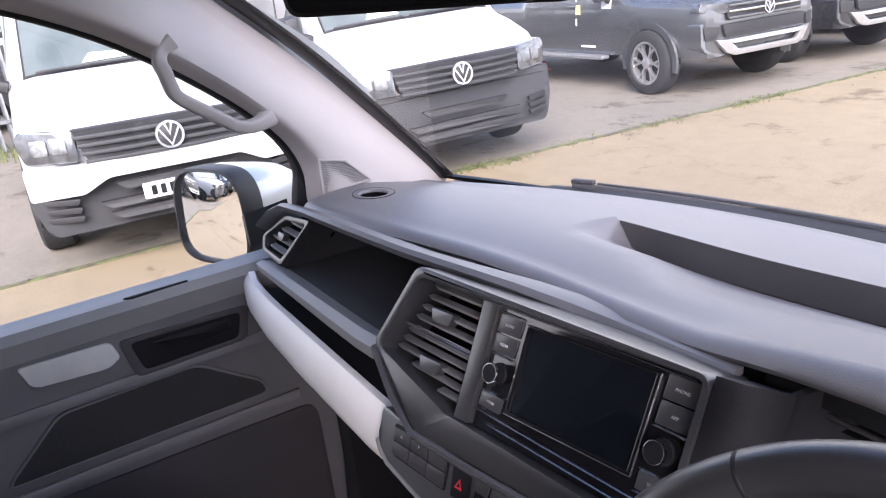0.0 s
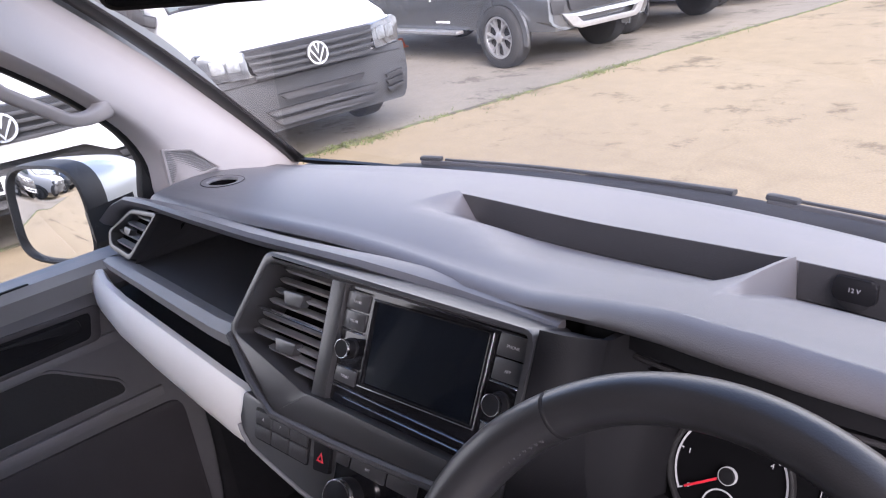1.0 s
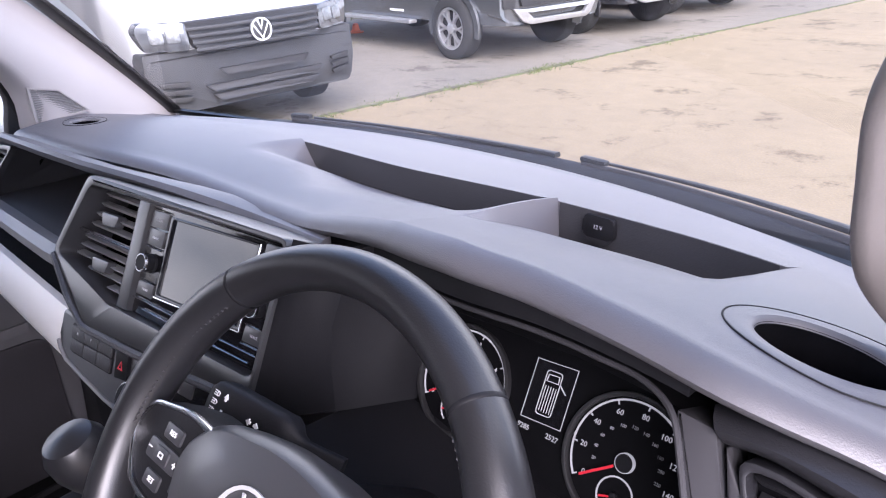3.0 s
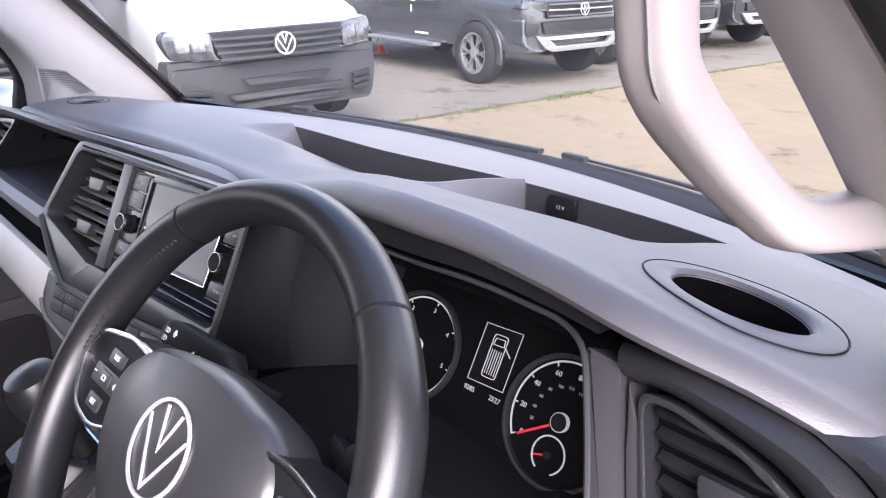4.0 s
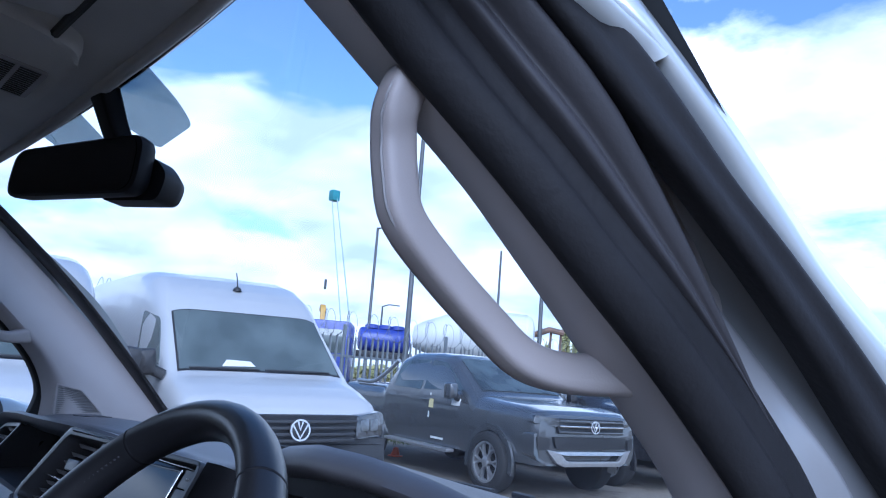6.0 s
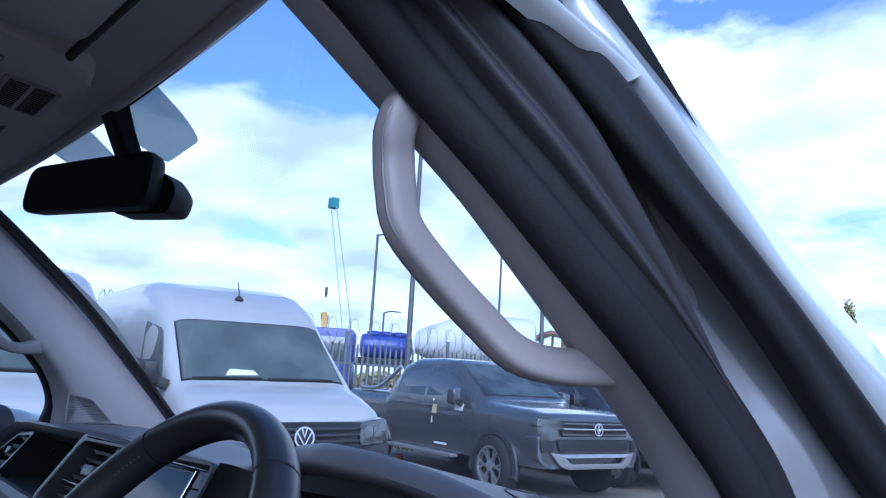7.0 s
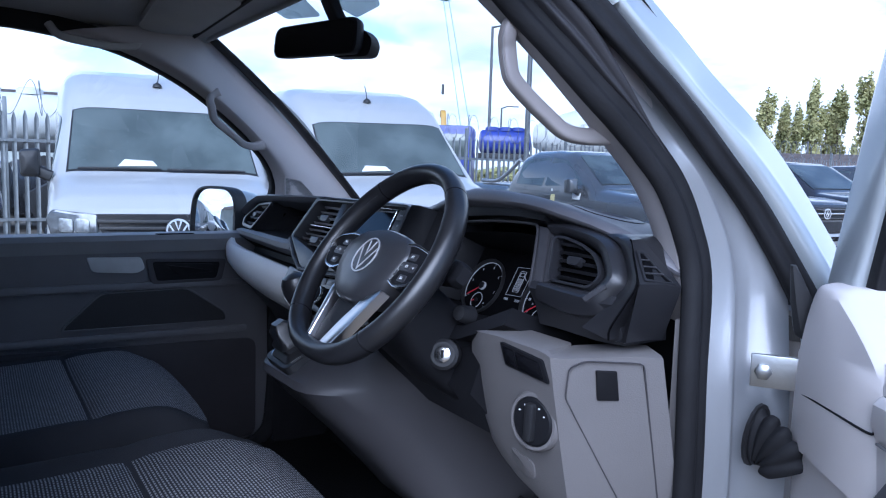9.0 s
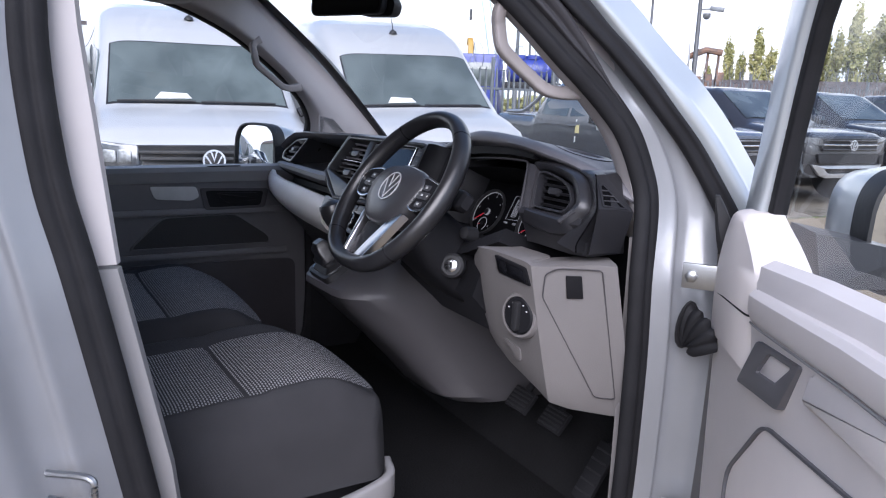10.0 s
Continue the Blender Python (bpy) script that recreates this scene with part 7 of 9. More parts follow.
def wing_mirror(parent, m, s):
    """A tall rounded mirror head on a short arm; m faces back along its z axis."""
    curve = lambda c: math.copysign(abs(c) ** 0.56, c)
    o = [((0.084 - 0.006 * math.sin(a)) * curve(math.cos(a)), 0.096 * curve(math.sin(a))) for a in np.linspace(0, 2 * math.pi, 44, endpoint=False)]
    bm = bmesh.new()
    loft(bm, [[m @ V(u * k + sh, v * k, h) for u, v in o] for k, h, sh in ((0.25, -0.125, 0), (0.6, -0.115, 0), (0.85, -0.085, 0), (0.98, -0.04, 0), (1.0, -0.005, 0))])
    sh = part("mirror_shell", bm, PAINT, parent, "silver painted mirror shell")
    bm = bmesh.new()
    loft(bm, [[m @ V(u * k, v * k, h) for u, v in o] for k, h in ((1.012, -0.020), (1.02, 0.0), (1.0, 0.008), (0.945, 0.009), (0.91, 0.003), (0.89, -0.01))], True, True)
    part("mirror_bezel", bm, PLASTIC_BK, parent, "black mirror bezel")
    bm = bmesh.new()
    loft(bm, [[m @ V(u * 0.915 * k, v * 0.915 * k, h) for u, v in o] for k, h in [(1.0, -0.002)] + [(k, 0.0040 + 0.0028 * (1 - k * k)) for k in (1.0, 0.9, 0.8, 0.7, 0.6, 0.5, 0.4, 0.3, 0.2, 0.1, 0.01)]])
    part("mirror_plate", bm, MIRROR, parent, "slightly domed wing mirror glass")


wing_mirror(pd, frame_at((-1.050, -0.018, 1.272), (0.40, -0.91, 0.075)) @ Matrix.Diagonal((1.32, 1.06, 1.75, 1)), -1)
bm = bmesh.new()
loft(bm, [[V(-1.0, 0.08, 1.23), V(-1.0, 0.02, 1.23), V(-1.0, 0.02, 1.27), V(-1.0, 0.08, 1.27)], [V(-0.90, 0.09, 1.235), V(-0.90, 0.0, 1.235), V(-0.90, 0.0, 1.30), V(-0.90, 0.09, 1.31)]])
part("mirror_arm", bm, PLASTIC_BK, pd)

# driver door, swung open: pale trim
OPEN = radians(53)
HINGE = V(0.945, 0.235, 0)
D_A, D_B = V(math.sin(OPEN), -math.cos(OPEN), 0), V(-math.cos(OPEN), -math.sin(OPEN), 0)


def right_at(a, b, z):
    return HINGE + D_A * a + D_B * b + V(0, 0, z)


def belt(a):
    """The trim's crease line climbs to the rear."""
    return 1.200 + 0.095 * (min(max(a, -0.1), 0.75) - 0.044)


dd = shell_door("driver_door", "wide-open driver door with pale grey trim and wing mirror", lambda a, b, z: right_at(a - 0.04, b, z), BEIGE, 0.115, 0.99, lambda a: belt(a) - 1.170)


def dp(a, z, o):
    return right_at(a, 0.112 + o, z)


bm = bmesh.new()
loft(bm, [[dp(a, belt(a), -0.01), dp(a, belt(a), 0.006 + w), dp(a, belt(a) + 0.014, 0.012 + w), dp(a, belt(a) + 0.034, 0.012 + w), dp(a, belt(a) + 0.041, 0.006 + w), dp(a, belt(a) + 0.044, -0.006), dp(a, belt(a) + 0.046, -0.07)] for a, w in ((0.205, 0.0), (0.215, 0.001), (0.25, 0.003), (0.5, 0.006), (0.93, 0.006))])
part("armrest_shelf", bm, BEIGE, dd, "pale padded door shelf")
bm = bmesh.new()
SAIL = [(1.140, 0.006, 0.205, 0.116), (1.170, 0.012, 0.205, 0.118), (1.210, 0.018, 0.206, 0.120), (1.245, 0.019, 0.210, 0.119), (1.270, 0.018, 0.206, 0.116), (1.300, 0.018, 0.152, 0.111), (1.325, 0.021, 0.088, 0.105), (1.333, 0.028, 0.070, 0.098), (1.337, 0.038, 0.062, 0.080)]
sail = [[smooth_path([(row[k], 0, row[0]) for row in SAIL], 26)[j].x for j in range(26)] for k in (1, 2, 3)]
zz = [p.z for p in smooth_path([(0, 0, row[0]) for row in SAIL], 26)]
loft(bm, [[right_at(a0 - 0.055, 0.045, z), right_at(a0 - 0.040, b - 0.030, z), right_at(a0 - 0.018, b - 0.008, z), right_at(a0, b, z), right_at(a0 * 0.5 + a1 * 0.5, b + 0.001, z), right_at(a1 - 0.012, b, z), right_at(a1, b - 0.008, z), right_at(a1, 0.045, z)] for z, a0, a1, b in zip(zz, *sail)])
part("mirror_sail", bm, BEIGE, dd, "pale corner trim inside the mirror")
bm = bmesh.new()
slab(bm, rounded([(0.225, 0.0), (0.235, 0.050), (0.54, 0.050), (0.56, 0.0)], 0.01, 3), lambda u, v, o: dp(u, belt(u) + 0.0445 + o, 0.0 - v), -0.004, 0.0025, 0.001)
sw = part("switch_plate", bm, BEZEL, dd, "grey window switch plate")
bm = bmesh.new()
lathe(bm, [(0.015, 0), (0.014, 0.010), (0.010, 0.014), (0.001, 0.0145)], Matrix.Translation(dp(0.31, belt(0.31) + 0.046, -0.024)), 24)
part("mirror_knob", bm, CHROME, sw)
bm = bmesh.new()
box(bm, dp(0.41, belt(0.41) + 0.048, -0.024), (0.05, 0.026, 0.010), m=pose(0, 0, 0, 0, 0, -37), bevel=0.004)
part("window_switch", bm, DARK, sw)
HB = [(0.242, 1.200), (0.387, 1.218), (0.337, 1.147), (0.178, 1.122)]
HI = [(0.288, 1.1985), (0.364, 1.208), (0.318, 1.172), (0.252, 1.162)]
bm = bmesh.new()
ring(bm, rounded(HB, 0.008, 3), rounded(HI, 0.006, 3), dp, -0.012, 0.008, 0.002)
bz = part("handle_bezel", bm, BEZEL, dd, "grey recessed handle plate")
bm = bmesh.new()
slab(bm, rounded(HI, 0.006, 3), dp, -0.012, 0.003, 0.001)
part("inner_handle", bm, BEIGE, bz, "pale inner door handle")
# grey outline that paints the shadow along the pocket's edge
bm = bmesh.new()
PK2 = [(0.278, 1.106), (0.80, 1.19), (0.84, 0.72), (0.16, 0.72), (0.150, 0.975)]
PK3 = [(0.281, 1.1025), (0.796, 1.186), (0.836, 0.724), (0.164, 0.724), (0.154, 0.976)]
ring(bm, rounded(PK2, 0.03, 4), rounded(PK3, 0.028, 4), dp, -0.012, 0.0015, 0.0)
part("pocket_shade_line", bm, BEZEL, dd)
bm = bmesh.new()
slab(bm, rounded([(a + (0.003 if a < 0.5 else -0.003), z) for a, z in PK3], 0.028, 4), dp, -0.016, -0.002, 0.002)
part("pocket_panel", bm, BEIGE, dd)
bm = bmesh.new()
slab(bm, rounded([(0.43, belt(0.43) - 0.004), (0.70, belt(0.70) - 0.004), (0.68, belt(0.68) - 0.055), (0.405, belt(0.405) - 0.048)], 0.012, 3), dp, -0.004, 0.010, 0.006)
part("pull_grip", bm, BEIGE, dd)
bm = bmesh.new()
sweep(bm, smooth_path([dp(0.016, 1.205, 0.006), dp(0.06, 1.210, 0.0075), dp(0.12, 1.214, 0.0085), dp(0.19, 1.218, 0.0085), dp(0.2055, 1.224, 0.008), dp(0.2065, 1.240, 0.006), dp(0.207, 1.258, 0.002)], 30), circle(0.0014, 6))
part("trim_gap", bm, DARK, dd)
bm = bmesh.new()
sweep(bm, [dp(a, belt(a) - 0.002, 0.008 + w) for a, w in ((0.21, 0.000), (0.25, 0.003), (0.5, 0.006), (0.9, 0.006))], circle(0.0016, 6))
part("shelf_gap", bm, SATIN, dd)
# window frame and glass
WF = [(-0.020, 1.235), (0.001, 1.313), (0.040, 1.432), (0.080, 1.556), (0.130, 1.665), (0.20, 1.73), (0.30, 1.755), (0.86, 1.76), (0.90, 1.72), (0.915, 1.5), (0.92, 1.245)]
bm = bmesh.new()
sweep(bm, smooth_path([right_at(a, 0.058, z) for a, z in WF], 60), rounded([(-0.033, -0.018), (0.033, -0.018), (0.033, 0.018), (-0.033, 0.018)], 0.010, 3), up=tuple(D_B))
part("window_frame", bm, PAINT, dd, "silver painted window frame")
bm = bmesh.new()
inner = [(0.10, 1.245), (0.050, 1.324), (0.090, 1.46), (0.134, 1.595), (0.175, 1.66), (0.23, 1.70), (0.31, 1.715), (0.84, 1.72), (0.865, 1.70), (0.875, 1.5), (0.88, 1.245)]
sweep(bm, [right_at(a, 0.052, z) for a, z in inner], rounded([(-0.012, -0.011), (0.012, -0.011), (0.012, 0.011), (-0.012, 0.011)], 0.004, 3), up=tuple(D_B))
part("window_channel", bm, RUBBER, dd)
bm = bmesh.new()
sweep(bm, [right_at(0.03, 0.070, 1.318), right_at(0.19, 0.070, 1.257), right_at(0.30, 0.066, 1.262)], rounded([(-0.007, -0.012), (0.007, -0.012), (0.007, 0.012), (-0.007, 0.012)], 0.003, 3), up=tuple(D_B))
part("corner_seal", bm, RUBBER, dd)
bm = bmesh.new()
bm.faces.new([bm.verts.new(right_at(a, 0.050, z)) for a, z in inner])
gl = part("side_window", bm, GLASS, dd, "clear side window")
gl.visible_shadow = False
wing_mirror(dd, frame_at(right_at(0.05, -0.165, 1.315), D_A * 0.98 - D_B * 0.05) @ Matrix.Diagonal((1.15, 0.98, 1.8, 1)), 1)
bm = bmesh.new()
loft(bm, [[right_at(0.0, 0.02, 1.25), right_at(0.16, 0.02, 1.25), right_at(0.12, 0.02, 1.32), right_at(0.02, 0.02, 1.32)], [right_at(0.0, -0.14, 1.24), right_at(0.08, -0.14, 1.24), right_at(0.07, -0.14, 1.29), right_at(0.01, -0.14, 1.29)]])
part("mirror_arm", bm, PLASTIC_BK, dd)
# hinge, check bellows, corner trim
for z in (1.225, 0.82):
    bm = bmesh.new()
    box(bm, (0.868, 0.118, z), (0.055, 0.008, 0.040), m=pose(0, 0, 0, 0, 0, 35), bevel=0.002)
    box(bm, (0.918, 0.150, z + 0.01), (0.055, 0.022, 0.046), m=pose(0, 0, 0, 0, 0, 20), bevel=0.003)
    hg = part("door_hinge", bm, STEEL, dd, "bare metal door hinge")
    bm = bmesh.new()
    lathe(bm, [(0.010, 0), (0.010, 0.005), (0.007, 0.007), (0.001, 0.0072)], frame_at((0.860, 0.106, z), (0.55, -0.82, 0)), 6)
    part("hinge_bolt", bm, STEEL, hg)
bel = thing("cable_bellows", "black ribbed rubber cable bellows at the door", "bellows")
bp = smooth_path([(0.846, 0.122, 1.140), (0.862, 0.120, 1.137), (0.878, 0.121, 1.126), (0.888, 0.125, 1.104)], 48)
bm = bmesh.new()
sweep(bm, bp, circle(0.014, 16, 0.034), up=(0, 0, 1), scale=lambda f: (0.90 + 0.24 * abs(math.sin(f * math.pi * 5))) * (1 - 0.25 * f))
part("bellows_tube", bm, RUBBER, bel)
bm = bmesh.new()
sweep(bm, [bp[0] - (bp[2] - bp[0]) * 0.8, bp[0], bp[2]], circle(0.020, 16, 0.042), up=(0, 0, 1))
part("bellows_collar", bm, PLASTIC_BK, bel)
ct = thing("corner_trim", "black plastic corner trim below the pillar", "trim")
bm = bmesh.new()
wedge = [((0.869, 0.136, 1.352), 0.003), ((0.871, 0.142, 1.335), 0.007), ((0.876, 0.150, 1.305), 0.013), ((0.881, 0.158, 1.280), 0.018), ((0.883, 0.162, 1.268), 0.019), ((0.884, 0.163, 1.264), 0.015)]
loft(bm, [[V(*c) + V(0.8, 0.6, 0) * w * u + V(0.6, -0.8, 0) * 0.010 * v for u, v in ((-1, -1), (-1, 0.4), (-0.6, 1), (0.5, 0.7), (1, 0.2), (1, -1))] for c, w in wedge])
part("trim_wedge", bm, PLASTIC_BK, ct)
st = thing("door_striker", "bright steel door striker loop", "striker")
bm = bmesh.new()
sweep(bm, smooth_path([(0.80, -0.790, 1.083), (0.832, -0.752, 1.083), (0.836, -0.748, 1.068), (0.832, -0.752, 1.053), (0.80, -0.790, 1.053)], 24), circle(0.004, 8))
part("striker_loop", bm, STEEL, st)
# belt-side trim of the rear pillar
for nm, z0, z1, mt, lab in (("pillar_cover", 1.285, 1.75, PILLAR, "pale rear pillar cover"), ("pillar_cover", 0.70, 1.28, SATIN, "grey lower rear pillar cover")):
    bm = bmesh.new()
    zz = np.linspace(z0, z1, 8)
    loft(bm, [[V(float(np.interp(z, [0.7, 1.03, 1.28, 1.56, 1.75], [0.735, 0.732, 0.71, 0.68, 0.65])) + dx, float(np.interp(z, [0.7, 1.03, 1.28, 1.56, 1.75], [-0.640, -0.672, -0.718, -0.742, -0.745])) + dy, z) for dx, dy in ((0.01, 0.018), (-0.005, 0.024), (-0.03, 0.0), (-0.04, -0.10), (0.0, -0.10))] for z in zz])
    part(nm, bm, mt, van, lab)

# ---- outdoors: yard, parked vehicles, fence, distance ----
ground = thing("ground", "worn pale concrete yard with cracks and stains", "ground", kind="structure")
bm = bmesh.new()
box(bm, (0, 0, -0.05), (6000, 6000, 0.1))
part("yard_surface", bm, GROUND, ground)
JOINT = [(-5.55, -12.0), (-5.30, 0.0), (-5.10, 3.5), (-4.72, 6.93), (-4.48, 9.15), (-4.0, 13.0), (-2.8, 24.0), (-1.0, 40.0)]
bm = bmesh.new()
rows = [[V(x, y, 0.006), V(-70, y, 0.006), V(-70, y, -0.02), V(x, y, -0.02)] for x, y in JOINT]
loft(bm, rows)
part("parking_slab", bm, SLAB, ground, "greyer parking slab concrete")
bm = bmesh.new()
jp = smooth_path([(x, y, 0.0) for x, y in JOINT], 220)
for p, q in zip(jp, jp[1:]):
    w = 0.018 + 0.03 * max(0, noise.noise(p * 1.3)) + 0.01 * random.random()
    c, d = (p + q) / 2, (q - p)
    box(bm, c + V(random.uniform(-0.015, 0.015), 0, 0.006), (w * 2, d.length * 1.05, 0.012), m=pose(0, 0, 0, 0, 0, math.degrees(math.atan2(-d.x, d.y))))
tagged(part("joint_moss", bm, MOSS, ground, "mossy joint between slabs"), kind="stuff")


def blades(bm, c, n, spread, h):
    for _ in range(n):
        r, a = abs(random.gauss(0, spread)), random.uniform(0, 6.283)
        p = Vector(c) + V(r * math.cos(a) * 0.6, r * math.sin(a) * 1.8, 0)
        b = V(random.uniform(-0.5, 0.5), random.uniform(-0.5, 0.5), 1).normalized() * h * random.uniform(0.5, 1.2)
        w = V(math.cos(a * 3), math.sin(a * 3), 0) * 0.006
        bm.faces.new([bm.verts.new(q) for q in (p - w, p + w, p + b)])


bm = bmesh.new()
for x, y, n, sp in ((-5.10, 3.42, 900, 0.14), (-4.98, 3.75, 350, 0.10), (-4.72, 6.85, 700, 0.16), (-4.66, 7.3, 300, 0.12), (-4.85, 5.6, 200, 0.2), (-5.0, 4.6, 160, 0.2), (-8.6, 6.6, 500, 0.5), (-4.45, 9.6, 200, 0.3)):
    blades(bm, (x, y, 0.0), int(n * 0.6), sp, 0.032)
for k in range(2600):
    p = V(-11.6 + random.gauss(0, 0.35), random.uniform(-8, 14), 0)
    b = V(random.uniform(-0.4, 0.4), random.uniform(-0.4, 0.4), 1) * random.uniform(0.06, 0.22)
    bm.faces.new([bm.verts.new(q) for q in (p, p + V(0.012, 0.02, 0), p + b)])
tufts = part("grass_tufts", bm, GRASS, None)
tagged(tufts, "short green grass tufts in the slab joints", "grass", kind="stuff")


# -- vehicles: a body function shared by vans and pickups
def body_fn(prof, width, zlow, belt, tumble, p=7.0):
    """prof: (distance back from the nose, roof height, share of the width)."""
    ds = [q[0] for q in prof]

    def top(d):
        return float(np.interp(d, ds, [q[1] for q in prof]))

    def half(d, z):
        w = width / 2 * float(np.interp(d, ds, [q[2] for q in prof]))
        t = top(d)
        f = min(max((z - zlow) / (t - zlow), 0), 1)
        k = (1 - f ** p) ** (1 / p)
        lean = 1 - tumble * max(0, z - belt)
        low = 1 - 0.05 * max(0, (0.75 - z) / 0.4)
        return w * k * lean * low

    return top, half


def body_mesh(prof, width, zlow, belt, tumble, length, n=60, p=7.0):
    top, half = body_fn(prof, width, zlow, belt, tumble, p)
    bm = bmesh.new()
    secs = []
    fr = [0, 0.06, 0.14, 0.25, 0.38, 0.5, 0.62, 0.74, 0.84, 0.91, 0.955, 0.982, 0.995, 1.0]
    for d in sorted(set(list(np.linspace(prof[0][0], length, n)) + [q[0] for q in prof])):
        t = top(d)
        right = [(half(d, zlow + (t - zlow) * f), zlow + (t - zlow) * f) for f in fr]
        secs.append([V(-d, -x, z) for x, z in right] + [V(-d, x, z) for x, z in right[::-1][1:]])
    loft(bm, secs)
    return bm, top, half


def wheel_at(parent, x, y, r, w, s, spokes, rim_mat):
    g = new("wheel")
    g.parent = parent
    g.matrix_basis = pose(x, y, r, 90, 0, 0) if s < 0 else pose(x, y, r, -90, 0, 0)
    bm = bmesh.new()
    lathe(bm, [(r * 0.68, -w / 2), (r * 0.90, -w / 2), (r * 0.985, -w * 0.40), (r, -w * 0.25), (r, w * 0.25), (r * 0.985, w * 0.40), (r * 0.90, w / 2), (r * 0.70, w / 2), (r * 0.66, w * 0.40), (r * 0.60, 0.0)], None, 36)
    part("tyre", bm, TYRE, g)
    bm = bmesh.new()
    ring(bm, circle(r * 0.68, 36), circle(r * 0.60, 36), on(pose(0, 0, 0)), w * 0.1, w * 0.44, 0.004)
    for k in range(spokes):
        a = 2 * math.pi * k / spokes
        m = Matrix.Rotation(a, 4, "Z")
        forks = ([(0.10, -0.016), (0.36, -0.014), (0.36, 0.014), (0.10, 0.016)], [(0.33, 0.014), (0.64, 0.066), (0.64, 0.034), (0.34, -0.008)], [(0.33, -0.014), (0.34, 0.008), (0.64, -0.034), (0.64, -0.066)]) if spokes < 8 else ([(0.10, -0.020), (0.64, -0.028), (0.64, 0.028), (0.10, 0.020)],)
        for q in forks:
            slab(bm, [(r * u, v) for u, v in q], lambda u, v, o, m=m: m @ V(u, v, o), w * 0.22, w * 0.40, 0.004)
    lathe(bm, [(r * 0.17, w * 0.2), (r * 0.17, w * 0.42), (r * 0.12, w * 0.46), (0.001, w * 0.46)], None, 20)
    part("rim", bm, rim_mat, g)
    bm = bmesh.new()
    lathe(bm, [(r * 0.62, w * 0.02), (r * 0.62, w * 0.12), (0.001, w * 0.12)], None, 30)
    part("brake_disc", bm, PLASTIC_BK, g)
    return g


def car_mirror(parent, x, y, z, s, mat, big=1.0):
    bm = bmesh.new()
    o = rounded([(-0.11, -0.17), (0.11, -0.17), (0.12, 0.15), (-0.10, 0.17)], 0.05, 4)
    loft(bm, [[V(x + h, y + s * u * big, z + v * big) for u, v in [(k * a, k * b) for a, b in o]] for k, h in ((0.9, -0.09), (1.0, -0.06), (1.0, 0.0), (0.85, 0.06), (0.4, 0.09))])
    part("wing_mirror", bm, mat, parent, "dark wing mirror")
    bm = bmesh.new()
    sweep(bm, [V(x, y, z - 0.05), V(x + 0.02, y - s * 0.22 * big, z - 0.12)], circle(0.03, 8, 0.05))
    part("mirror_bracket", bm, PLASTIC_BK, parent)


